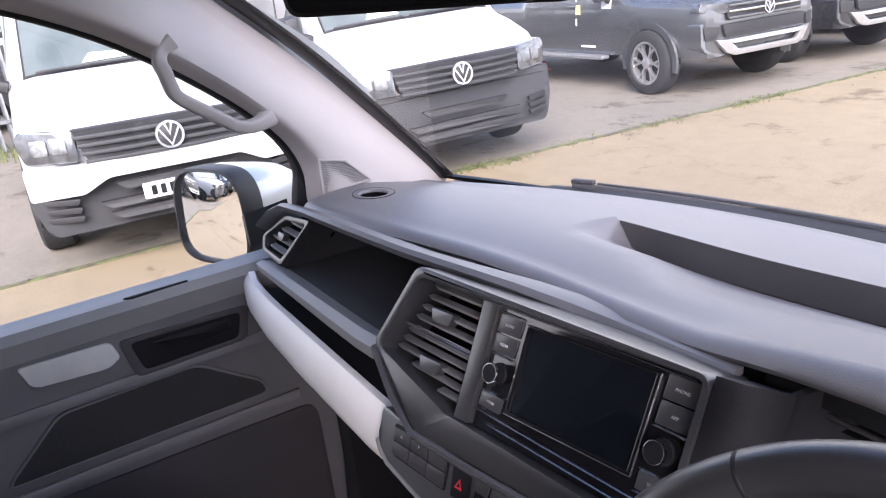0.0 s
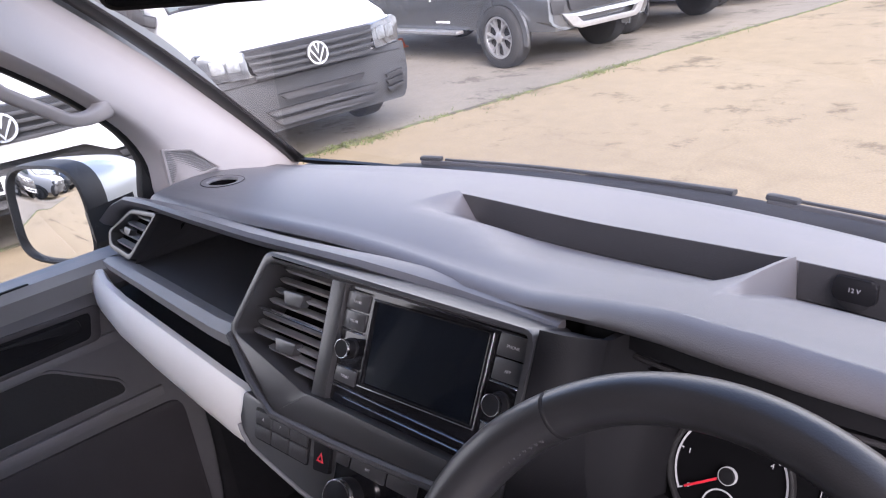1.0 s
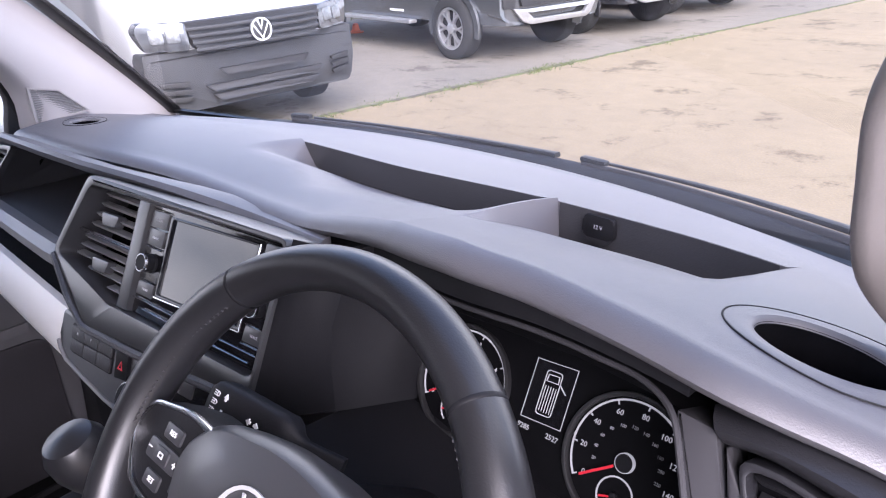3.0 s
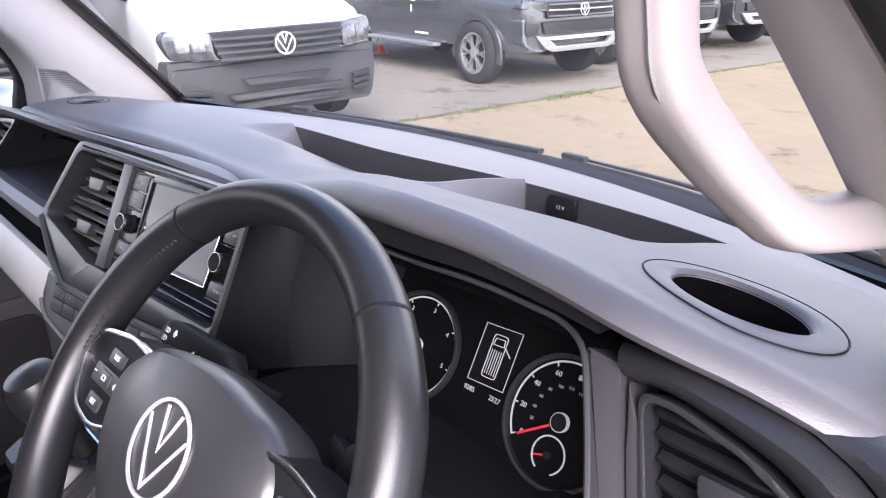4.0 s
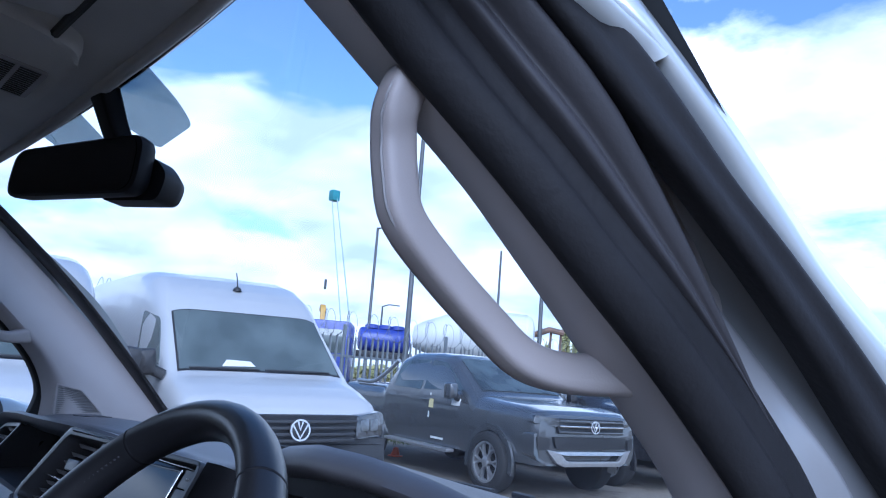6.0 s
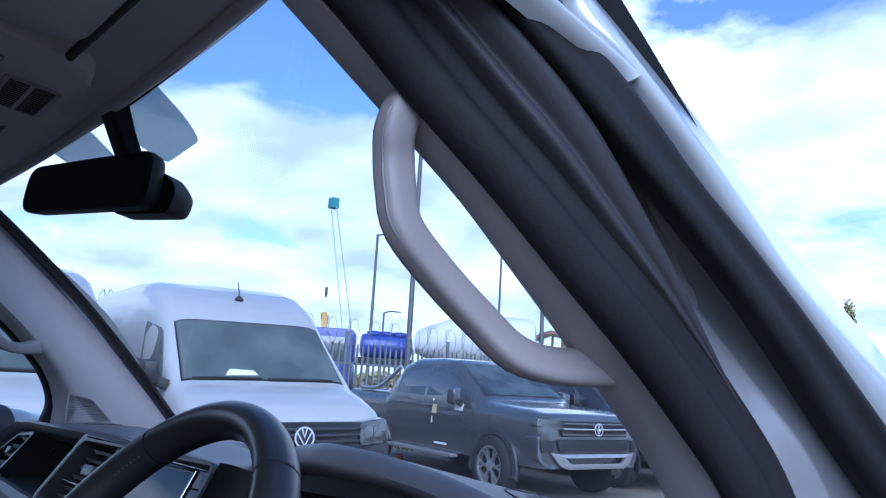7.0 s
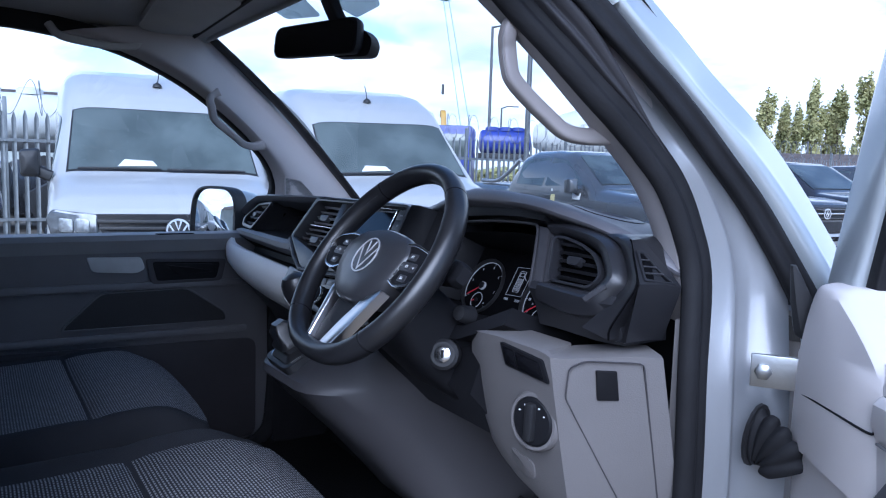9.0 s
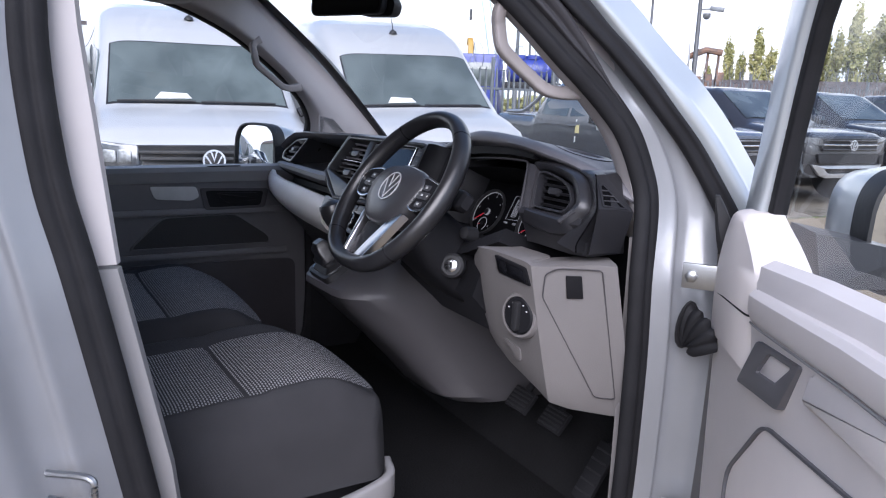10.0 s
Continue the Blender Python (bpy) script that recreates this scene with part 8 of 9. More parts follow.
def large_van(name_label, dark_bumper, m, full=True):
    """A tall white delivery van; its nose points along +x of m, y to its left."""
    v = thing("delivery_van", name_label, "van", "parked white vans", at=m)
    prof = [(0.13, 0.78, 0.80), (0.17, 0.98, 0.89), (0.24, 1.06, 0.94), (0.36, 1.15, 0.975), (0.60, 1.235, 0.985), (0.86, 1.305, 0.99), (0.97, 1.355, 0.995), (1.60, 1.93, 0.945), (1.68, 2.01, 0.95), (1.80, 2.10, 0.96), (2.0, 2.21, 0.975), (2.3, 2.33, 0.99), (2.7, 2.41, 1.0), (3.3, 2.45, 1.0), (5.9, 2.45, 1.0)]
    bm, top, half = body_mesh(prof, 2.0, 0.40, 1.25, 0.035, 5.9, p=10.0)
    part("body", bm, VAN_WHITE, v, "white painted van body", 40)

    def surf(d, x, o=0.0):
        lo, hi = 0.4, top(d)
        for _ in range(30):
            mid = (lo + hi) / 2
            if half(d, mid) > abs(x):
                lo = mid
            else:
                hi = mid
        return V(-d + o * 0.75, x, lo + o * 0.65)

    def sheet(d0, d1, w0, w1, o, mat, name, label="", nd=14, nx=18, lip=0.02):
        bm = bmesh.new()
        skin(bm, lambda a, b: surf(d0 + (d1 - d0) * b, (w0 + (w1 - w0) * b) * (2 * a - 1), o), nx, nd)
        thicken(bm, 0.008)
        return part(name, bm, mat, v, label)

    sheet(0.945, 1.615, 0.845, 0.795, 0.004, PLASTIC_BK, "screen_surround")
    ws = sheet(0.97, 1.60, 0.825, 0.780, 0.012, AUTO_GLASS, "windscreen", "dark reflective windscreen")
    bm = bmesh.new()
    for x0, x1 in ((-0.75, -0.05), (0.0, 0.72)):
        sweep(bm, [surf(0.935, x0 + (x1 - x0) * k / 8, 0.03) + V(-0.05 * k / 8, 0, 0.01) for k in range(9)], circle(0.012, 6))
    part("wiper", bm, PLASTIC_BK, v)
    # nose pieces lie on a curved front
    def fr(y, z, o):
        return V(0.005 - 0.20 * abs(y / 1.0) ** 2.6 - 0.10 * max(0, z - 0.75) ** 1.0 + o, y, z)

    bm = bmesh.new()
    slab(bm, rounded([(-0.62, 1.005), (0.62, 1.005), (0.55, 0.80), (0.48, 0.765), (-0.48, 0.765), (-0.55, 0.80)], 0.02, 3), fr, -0.10, 0.016, 0.006)
    gr = part("grille", bm, PLASTIC_BK, v, "black slatted grille")
    for k, z in enumerate((0.79, 0.845, 0.90, 0.955)):
        bm = bmesh.new()
        sweep(bm, [fr(y, z, 0.02) for y in np.linspace(-0.56 - 0.015 * k, 0.56 + 0.015 * k, 14)], rounded([(-0.012, -0.013), (0.012, -0.013), (0.012, 0.013), (-0.012, 0.013)], 0.005, 2))
        part("grille_bar", bm, BUMPER, gr)
    bm = bmesh.new()
    lathe(bm, [(0.098, 0), (0.098, 0.012), (0.09, 0.018), (0.001, 0.018)], frame_at(fr(0, 0.885, 0.025), (1, 0, 0.1)), 32)
    part("roundel_base", bm, PLASTIC_BK, gr)
    bm = bmesh.new()
    round_mark(bm, frame_at(fr(0, 0.885, 0.042), (1, 0, 0.1)), 0.096, 0.016)
    part("roundel", bm, CHROME, gr, "plain chrome roundel")
    for s in (-1, 1):
        bm = bmesh.new()
        pts = [(s * 0.60, 1.005), (s * 0.93, 1.040), (s * 0.975, 0.97), (s * 0.93, 0.81), (s * 0.60, 0.795)]
        slab(bm, rounded(pts, 0.03, 3), fr, -0.12, 0.018, 0.01)
        hl = part("headlamp", bm, LAMP, v, "clear headlamp")
        bm = bmesh.new()
        for yy in (0.71, 0.83):
            slab(bm, rounded([(s * (yy - 0.052), 0.965), (s * (yy + 0.05), 0.975), (s * (yy + 0.05), 0.865), (s * (yy - 0.052), 0.86)], 0.02, 3), fr, 0.0, 0.0205, 0.006)
        part("lamp_reflector", bm, LAMP_BOWL, hl)
    low = BUMPER
    bm = bmesh.new()
    slab(bm, rounded([(-0.95, 0.74), (0.95, 0.74), (0.98, 0.55), (0.90, 0.30), (-0.90, 0.30), (-0.98, 0.55)], 0.06, 4), fr, -0.25, 0.045, 0.02)
    bp = part("lower_bumper", bm, BUMPER, v, "dark grey plastic bumper")
    if not dark_bumper:
        bm = bmesh.new()
        slab(bm, rounded([(-0.97, 0.79), (-0.55, 0.78), (0.55, 0.78), (0.97, 0.79), (0.97, 0.56), (0.62, 0.58), (0.45, 0.67), (-0.45, 0.67), (-0.62, 0.58), (-0.97, 0.56)], 0.03, 3), fr, -0.2, 0.055, 0.015)
        part("bumper_skin", bm, VAN_WHITE, v, "white upper bumper")
    else:
        bm = bmesh.new()
        slab(bm, rounded([(-0.97, 0.80), (0.97, 0.80), (0.98, 0.60), (-0.98, 0.60)], 0.03, 3), fr, -0.2, 0.050, 0.02)
        part("bumper_skin", bm, BUMPER, v, "dark grey upper bumper")
    for z, w in ((0.60, 0.42), (0.48, 0.55), (0.40, 0.50)):
        bm = bmesh.new()
        slab(bm, rounded([(-w, z + 0.028), (w, z + 0.028), (w - 0.06, z - 0.028), (-w + 0.06, z - 0.028)], 0.012, 3), fr, 0.02, 0.052 if z < 0.55 else 0.057, 0.004)
        part("intake_slot", bm, PLASTIC_BK, bp)
    for s in (-1, 1):
        for k in range(3):
            bm = bmesh.new()
            slab(bm, rounded([(s * 0.66, 0.555 - k * 0.06), (s * 0.90, 0.565 - k * 0.06), (s * 0.88, 0.525 - k * 0.06), (s * 0.68, 0.515 - k * 0.06)], 0.008, 2), fr, 0.02, 0.054, 0.004)
            part("corner_slot", bm, PLASTIC_BK, bp)
    if not dark_bumper:
        bm = bmesh.new()
        slab(bm, rounded([(-0.26, 0.585), (0.26, 0.585), (0.26, 0.475), (-0.26, 0.475)], 0.008, 2), fr, 0.04, 0.066, 0.002)
        pl = part("number_plate", bm, PAPER, v, "white number plate with plain dark bars")
        bm = bmesh.new()
        for k in range(7):
            y = -0.19 + k * 0.062 + (0.02 if k > 3 else 0)
            slab(bm, [(y - 0.018, 0.565), (y + 0.018, 0.565), (y + 0.018, 0.497), (y - 0.018, 0.497)], fr, 0.0655, 0.0685)
        part("plate_bars", bm, DARK, pl)
    for s in (-1, 1):
        if s < 0 or not dark_bumper:
            car_mirror(v, -1.0, s * 1.12, 1.40, s, PLASTIC_BK, 0.74)

        def sd(d, z, o):
            return V(-d, s * (half(d, z) + o), z)
        bm = bmesh.new()
        pts = rounded([(1.22, 1.40), (1.66, 1.84), (2.10, 1.92), (2.12, 1.27), (1.20, 1.27)], 0.05, 3)
        slab(bm, pts if s < 0 else pts[::-1], sd, -0.004, 0.006)
        part("side_window", bm, AUTO_GLASS, v, "dark cab side window")
        for x in (-1.02, -4.65):
            bm = bmesh.new()
            ar = [(0.47 * math.cos(a), 0.47 * math.sin(a)) for a in np.linspace(-0.15, math.pi + 0.15, 20)]
            ai = [(0.39 * math.cos(a), 0.39 * math.sin(a)) for a in np.linspace(-0.15, math.pi + 0.15, 20)]
            loft(bm, [[V(x + a, s * 0.985, 0.36 + b), V(x + a, s * 1.015, 0.36 + b), V(x + c, s * 1.015, 0.36 + d), V(x + c, s * 0.90, 0.36 + d)] for (a, b), (c, d) in zip(ar, ai)])
            slab(bm, [(x + c, 0.36 + d) for c, d in ai], lambda u, z, o, s=s: V(u, s * (0.955 + o), z), 0.0, 0.036)
            part("wheel_arch", bm, PLASTIC_BK, v)
            wheel_at(v, x, s * 0.915, 0.36, 0.235, s, 10, BUMPER)
        bm = bmesh.new()
        for zz in (0.72,):
            slab(bm, [(1.55, zz + 0.09), (4.15, zz + 0.09), (4.15, zz - 0.06), (1.55, zz - 0.06)], sd, 0.0, 0.018, 0.006)
        part("rubbing_strip", bm, BUMPER, v)
        bm = bmesh.new()
        for d in (1.14, 2.20, 3.4):
            slab(bm, [(d, 1.24), (d + 0.008, 1.30), (d + 0.008, 0.5), (d, 0.5)], sd, 0.0, 0.0025)
        part("door_gap", bm, DARK, v)
    bm = bmesh.new()
    p = surf(2.0, 0.0, 0.0)
    lathe(bm, [(0.05, 0), (0.04, 0.03), (0.012, 0.05), (0.001, 0.052)], Matrix.Translation(p), 16)
    sweep(bm, [p + V(0, 0, 0.03), p + V(-0.08, 0.02, 0.12), p + V(-0.17, 0.03, 0.22)], circle(0.006, 6))
    part("aerial", bm, PLASTIC_BK, v, "short black roof aerial")
    bm = bmesh.new()
    slab(bm, [(-0.42, 0.99), (-0.08, 1.0), (-0.12, 1.05), (-0.36, 1.06)], lambda u, d, o: surf(d, u, 0.021 + o), 0.0, 0.003)
    part("dash_paper", bm, PAPER, v, "white paper on the dash")
    return v


def pickup(label, paint, m, stickers):
    """A double-cab pickup; nose along +x of m."""
    v = thing("pickup_truck", label, "pickup", "parked pickups", at=m)
    prof = [(0.05, 1.02, 0.82), (0.08, 1.09, 0.90), (0.18, 1.14, 0.95), (0.5, 1.185, 0.985), (1.0, 1.215, 1.0), (1.30, 1.245, 1.0), (1.42, 1.31, 1.0), (2.10, 1.735, 1.0), (2.30, 1.80, 1.0), (2.7, 1.825, 1.0), (3.3, 1.815, 1.0), (3.55, 1.75, 1.0), (3.74, 1.50, 1.0), (3.82, 1.28, 1.0), (3.90, 1.255, 1.0), (5.3, 1.25, 1.0), (5.35, 1.20, 0.98)]
    bm, top, half = body_mesh(prof, 1.90, 0.46, 1.1, 0.24, 5.35, 70, 9.0)
    part("body", bm, paint, v, "metallic painted pickup body", 35)

    def surf(d, x, o=0.0):
        lo, hi = 0.5, top(d)
        for _ in range(30):
            mid = (lo + hi) / 2
            if half(d, mid) > abs(x):
                lo = mid
            else:
                hi = mid
        return V(-d + o * 0.6, x, lo + o * 0.8)

    bm = bmesh.new()
    skin(bm, lambda a, b: surf(1.42 + 0.70 * b, (0.74 - 0.10 * b) * (2 * a - 1), 0.012), 16, 12)
    thicken(bm, 0.008)
    part("windscreen", bm, CAR_GLASS, v, "dark reflective windscreen")

    def fr(y, z, o):
        return V(0.01 - 0.16 * abs(y / 0.95) ** 3 - 0.05 * max(0, z - 0.9) + o, y, z)

    bm = bmesh.new()
    slab(bm, rounded([(-0.62, 1.05), (0.62, 1.05), (0.58, 0.86), (-0.58, 0.86)], 0.02, 3), fr, -0.1, 0.025, 0.008)
    gr = part("grille", bm, PLASTIC_BK, v, "black grille with bright bars")
    for z in (0.885, 0.955, 1.02):
        bm = bmesh.new()
        sweep(bm, [fr(y, z, 0.03) for y in np.linspace(-0.58, 0.58, 12)], rounded([(-0.01, -0.012), (0.01, -0.012), (0.01, 0.012), (-0.01, 0.012)], 0.004, 2))
        part("grille_bar", bm, CHROME if z > 0.9 and z < 1 else paint, gr)
    bm = bmesh.new()
    round_mark(bm, frame_at(fr(0, 0.955, 0.045), (1, 0, 0.05)), 0.082, 0.015)
    part("roundel", bm, CHROME, gr, "plain chrome roundel")
    bm = bmesh.new()
    slab(bm, rounded([(-0.92, 0.86), (0.92, 0.86), (0.90, 0.56), (0.75, 0.46), (-0.75, 0.46), (-0.90, 0.56)], 0.04, 3), fr, -0.2, 0.03, 0.015)
    bp = part("front_bumper", bm, paint, v)
    bm = bmesh.new()
    slab(bm, rounded([(-0.66, 0.82), (0.66, 0.82), (0.62, 0.68), (-0.62, 0.68)], 0.02, 3), fr, 0.0, 0.036, 0.004)
    for s in (-1, 1):
        slab(bm, rounded([(s * 0.70, 0.80), (s * 0.88, 0.82), (s * 0.86, 0.66), (s * 0.72, 0.66)], 0.02, 3), fr, 0.0, 0.036, 0.004)
    part("intake", bm, PLASTIC_BK, bp)
    bm = bmesh.new()
    so = [(-0.76, 0.66), (-0.62, 0.645), (0.62, 0.645), (0.76, 0.66), (0.62, 0.50), (0.50, 0.46), (-0.50, 0.46), (-0.62, 0.50)]
    si = [(-0.56, 0.612), (-0.50, 0.60), (0.50, 0.60), (0.56, 0.612), (0.48, 0.54), (0.44, 0.525), (-0.44, 0.525), (-0.48, 0.54)]
    ring(bm, so, si, fr, 0.01, 0.060, 0.006)
    part("skid_plate", bm, ALLOY_RIM, bp, "bright silver lower bumper bar")
    for s in (-1, 1):
        bm = bmesh.new()
        slab(bm, rounded([(s * 0.58, 1.045), (s * 0.90, 1.075), (s * 0.93, 0.98), (s * 0.60, 0.945)], 0.02, 3), fr, -0.12, 0.028, 0.008)
        part("headlamp", bm, LAMP, v, "clear slim headlamp")
        car_mirror(v, -1.72, s * 1.06, 1.27, s, paint, 0.72)

        def sd(d, z, o):
            return V(-d, s * (half(d, z) + o), z)
        for pts in ([(1.64, 1.28), (2.24, 1.655), (2.64, 1.70), (2.66, 1.24)], [(2.74, 1.235), (2.72, 1.70), (3.30, 1.675), (3.50, 1.60), (3.56, 1.25)]):
            bm = bmesh.new()
            q = rounded(pts, 0.04, 3)
            slab(bm, q, sd, -0.003, 0.008)
            part("side_window", bm, CAR_GLASS, v, "dark side window")
        bm = bmesh.new()
        for d in (1.52, 2.70, 3.66):
            slab(bm, [(d, 1.20), (d + 0.008, 1.20), (d + 0.008, 0.55), (d, 0.55)], sd, 0.0, 0.003)
        part("door_gap", bm, DARK, v)
        for d in (2.52, 3.48):
            bm = bmesh.new()
            slab(bm, rounded([(d - 0.10, 1.115), (d + 0.10, 1.115), (d + 0.10, 1.085), (d - 0.10, 1.085)], 0.01, 2), sd, 0.0, 0.025, 0.006)
            part("door_handle", bm, paint, v)
        bm = bmesh.new()
        box(bm, (-2.66, s * 0.97, 0.43), (1.75, 0.14, 0.05), bevel=0.015)
        part("side_step", bm, ALLOY_RIM, v, "metal side step")
        bm = bmesh.new()
        sweep(bm, smooth_path([(-3.78, s * 0.72, 1.66), (-4.1, s * 0.76, 1.44), (-4.45, s * 0.80, 1.28), (-5.0, s * 0.80, 1.27)], 14), circle(0.035, 8))
        part("sports_bar", bm, ALLOY_RIM, v, "silver sports bar behind the cab")
        for x in (-0.93, -4.20):
            bm = bmesh.new()
            an = np.linspace(-0.2, math.pi + 0.2, 22)
            ar, ai = [(0.50 * math.cos(a), 0.50 * math.sin(a)) for a in an], [(0.425 * math.cos(a), 0.425 * math.sin(a)) for a in an]
            loft(bm, [[V(x + a, s * 0.93, 0.385 + b), V(x + a, s * 0.968, 0.385 + b), V(x + c, s * 0.968, 0.385 + d), V(x + c, s * 0.86, 0.385 + d)] for (a, b), (c, d) in zip(ar, ai)])
            part("arch_flare", bm, paint, v)
            bm = bmesh.new()
            slab(bm, [(x + c, 0.385 + d) for c, d in ai], lambda u, z, o, s=s: V(u, s * (0.90 + o), z), 0.0, 0.045)
            part("arch_hollow", bm, DARK, v)
            wheel_at(v, x, s * 0.90, 0.395, 0.26, s, 6, ALLOY_RIM)
    if stickers:
        for d, z, w, h, mt in ((2.42, 1.02, 0.03, 0.36, PAPER), (2.33, 1.05, 0.11, 0.13, LABEL_Y), (1.66, 1.11, 0.20, 0.10, PAPER), (2.05, 0.56, 0.32, 0.03, PAPER)):
            bm = bmesh.new()
            slab(bm, [(d, z + h / 2), (d + w, z + h / 2), (d + w, z - h / 2), (d, z - h / 2)], lambda a, b, o: V(-a, -(half(a, b) + o), b), 0.0, 0.006)
            part("delivery_sticker", bm, mt, v, "paper delivery sticker")
    return v


YAW = -7.0
large_van("white high-roof delivery van with white bumper, parked nose out", False, pose(-4.92, 0.73, 0.0, 0, 0, YAW))
van2 = large_van("white high-roof delivery van with dark grey bumper, parked nose out", True, pose(-4.90, 3.22, 0.022, 1.3, 0, YAW))
pick = pickup("graphite grey double-cab pickup with stickers on its door", PICKUP, pose(-5.12, 7.72, 0, 0, 0, YAW), True)
pick2 = pickup("black double-cab pickup parked in the row", PICKUP_DARK, pose(-5.05, 10.33, 0, 0, 0, YAW), False)
for x, y, a, src, lab in ((-5.05, 13.02, -7, pick2, "black double-cab pickup parked in the row"), (-4.9, 16.2, -7, pick, "graphite grey double-cab pickup parked further along"), (-6.6, -9.2, 4, pick2, "dark pickup parked behind the van"),
                          (-6.4, -12.4, 3, van2, "white delivery van parked behind"), (-5.9, -15.6, 2, pick, "graphite grey pickup parked behind"), (-5.6, -19.0, 0, pick2, "dark pickup parked far behind")):
    tagged(copy_thing(src, pose(x, y, 0, 0, 0, a)), lab)

# orange cone foot behind the first pickup's wheel
cone = thing("traffic_cone", "small orange cone lying by the pickup wheel", "cone")
bm = bmesh.new()
lathe(bm, [(0.13, 0.0), (0.13, 0.02), (0.08, 0.03), (0.045, 0.15), (0.02, 0.16)], pose(-9.55, 8.02, 0), 20)
part("cone_body", bm, ORANGE, cone)


# -- palisade fence with coiled wire
def fence_run(x0, y0, x1, y1, h, label):
    f = thing("palisade_fence", label, "fence", "palisade fences")
    n = max(2, int(math.hypot(x1 - x0, y1 - y0) / 0.155))
    ang = math.degrees(math.atan2(y1 - y0, x1 - x0))
    bm = bmesh.new()
    prof = [(-0.032, 0.0), (-0.012, 0.014), (0.012, 0.014), (0.032, 0.0), (0.012, 0.010), (-0.012, 0.010)]
    loft(bm, [[V(u, v, z) for u, v in prof] for z in (0.05, h - 0.1)] + [[V(u * 0.2, v, h) for u, v in prof]])
    first = part("pale", bm, GALV, f, at=pose(x0, y0, 0, 0, 0, ang))
    for k in range(1, min(n, 300)):
        t = k / n
        twin("pale", first, pose(x0 + (x1 - x0) * t, y0 + (y1 - y0) * t, random.uniform(-0.02, 0.02), random.uniform(-1, 1), 0, ang), f)
    for z in (0.45, h - 0.45):
        bm = bmesh.new()
        sweep(bm, [V(x0, y0 - 0.03, z), V(x1, y1 - 0.03, z)], [(-0.02, -0.025), (0.02, -0.025), (0.02, 0.025), (-0.02, 0.025)])
        part("rail", bm, GALV, f)
    bm = bmesh.new()
    box(bm, (-0.06, 0, h * 0.55), (0.06, 0.06, h * 1.1), bevel=0.004)
    post = part("fence_post", bm, GALV, f, at=pose(x0, y0, 0))
    m = max(2, n // 18)
    for k in range(1, m + 1):
        twin("fence_post", post, pose(x0 + (x1 - x0) * k / m, y0 + (y1 - y0) * k / m, 0), f)
    bm = bmesh.new()
    L = math.hypot(x1 - x0, y1 - y0)
    turns = int(L / 0.28)
    pts = []
    for k in range(turns * 14):
        t = k / (turns * 14)
        a = 2 * math.pi * k / 14
        pts.append(V(x0 + (x1 - x0) * t + 0.30 * math.cos(a) * 0.6, y0 + (y1 - y0) * t + 0.12 * math.sin(a * 0.5), h + 0.22 + 0.28 * math.sin(a)))
    sweep(bm, pts, circle(0.006, 4))
    part("razor_wire", bm, GALV, f, "coiled razor wire")


fence_run(-11.9, -9.0, -12.4, 26.0, 2.15, "grey palisade fence with coiled razor wire")


# -- lamp posts and cameras
def mast(x, y, h, r, arm, label):
    p = thing("lamp_post" if arm else "steel_mast", label, "lamp post" if arm else "mast", "yard masts")
    bm = bmesh.new()
    lathe(bm, [(r * 1.6, 0), (r * 1.6, 0.9), (r, 1.0), (r * 0.7, h)], pose(x, y, 0), 12)
    part("mast_tube", bm, POST_GREY, p)
    if arm:
        bm = bmesh.new()
        sweep(bm, [V(x, y, h - 0.05), V(x + arm[0] * 0.5, y + arm[1] * 0.5, h + 0.12), V(x + arm[0], y + arm[1], h + 0.1)], circle(r * 0.5, 8))
        part("mast_arm", bm, POST_GREY, p)
        bm = bmesh.new()
        box(bm, (x + arm[0] * 1.15, y + arm[1] * 1.15, h + 0.08), (0.55, 0.25, 0.10), m=pose(0, 0, 0, 0, 0, math.degrees(math.atan2(arm[1], arm[0]))), bevel=0.03)
        part("lamp_head", bm, GALV, p)
    return p


def bearing(az, dist, eye=(1.09, -0.55)):
    return eye[0] - dist * math.sin(radians(az)), eye[1] + dist * math.cos(radians(az))


x, y = bearing(54.2, 46)
mast(x, y, 10.2, 0.11, (1.7, 1.4), "tall grey lamp post with one arm")
x, y = bearing(51.15, 22)
mast(x, y, 9.0, 0.085, (0.35, 0.2), "slim grey lamp post inside the fence")
x, y = bearing(44.4, 30)
mast(x, y, 6.6, 0.06, None, "slim dark steel mast")
x, y = bearing(41.1, 30)
cctv = mast(x, y, 5.9, 0.10, None, "dark steel mast with security cameras")
bm = bmesh.new()
box(bm, (x + 0.55, y + 0.3, 5.0), (0.5, 0.18, 0.16), m=pose(0, 0, 0, 0, 8, 30), bevel=0.03)
box(bm, (x + 0.15, y + 0.08, 5.0), (0.4, 0.06, 0.06), m=pose(0, 0, 0, 0, 0, 30))
lathe(bm, [(0.14, 0), (0.14, 0.12), (0.08, 0.2), (0.01, 0.22)], pose(x + 0.25, y + 0.12, 4.85, 180, 0, 0), 14)
part("security_camera", bm, GALV, cctv)
x, y = bearing(53.3, 60)
mast(x, y, 6.5, 0.10, (0.8, 0.6), "far double lamp post")
for az, dist, h in ((38.2, 70, 4.4), (31.5, 75, 5.0), (24, 60, 5.5)):
    x, y = bearing(az, dist)
    mast(x, y, h, 0.12, None, "pale steel pole far behind the yard fence")


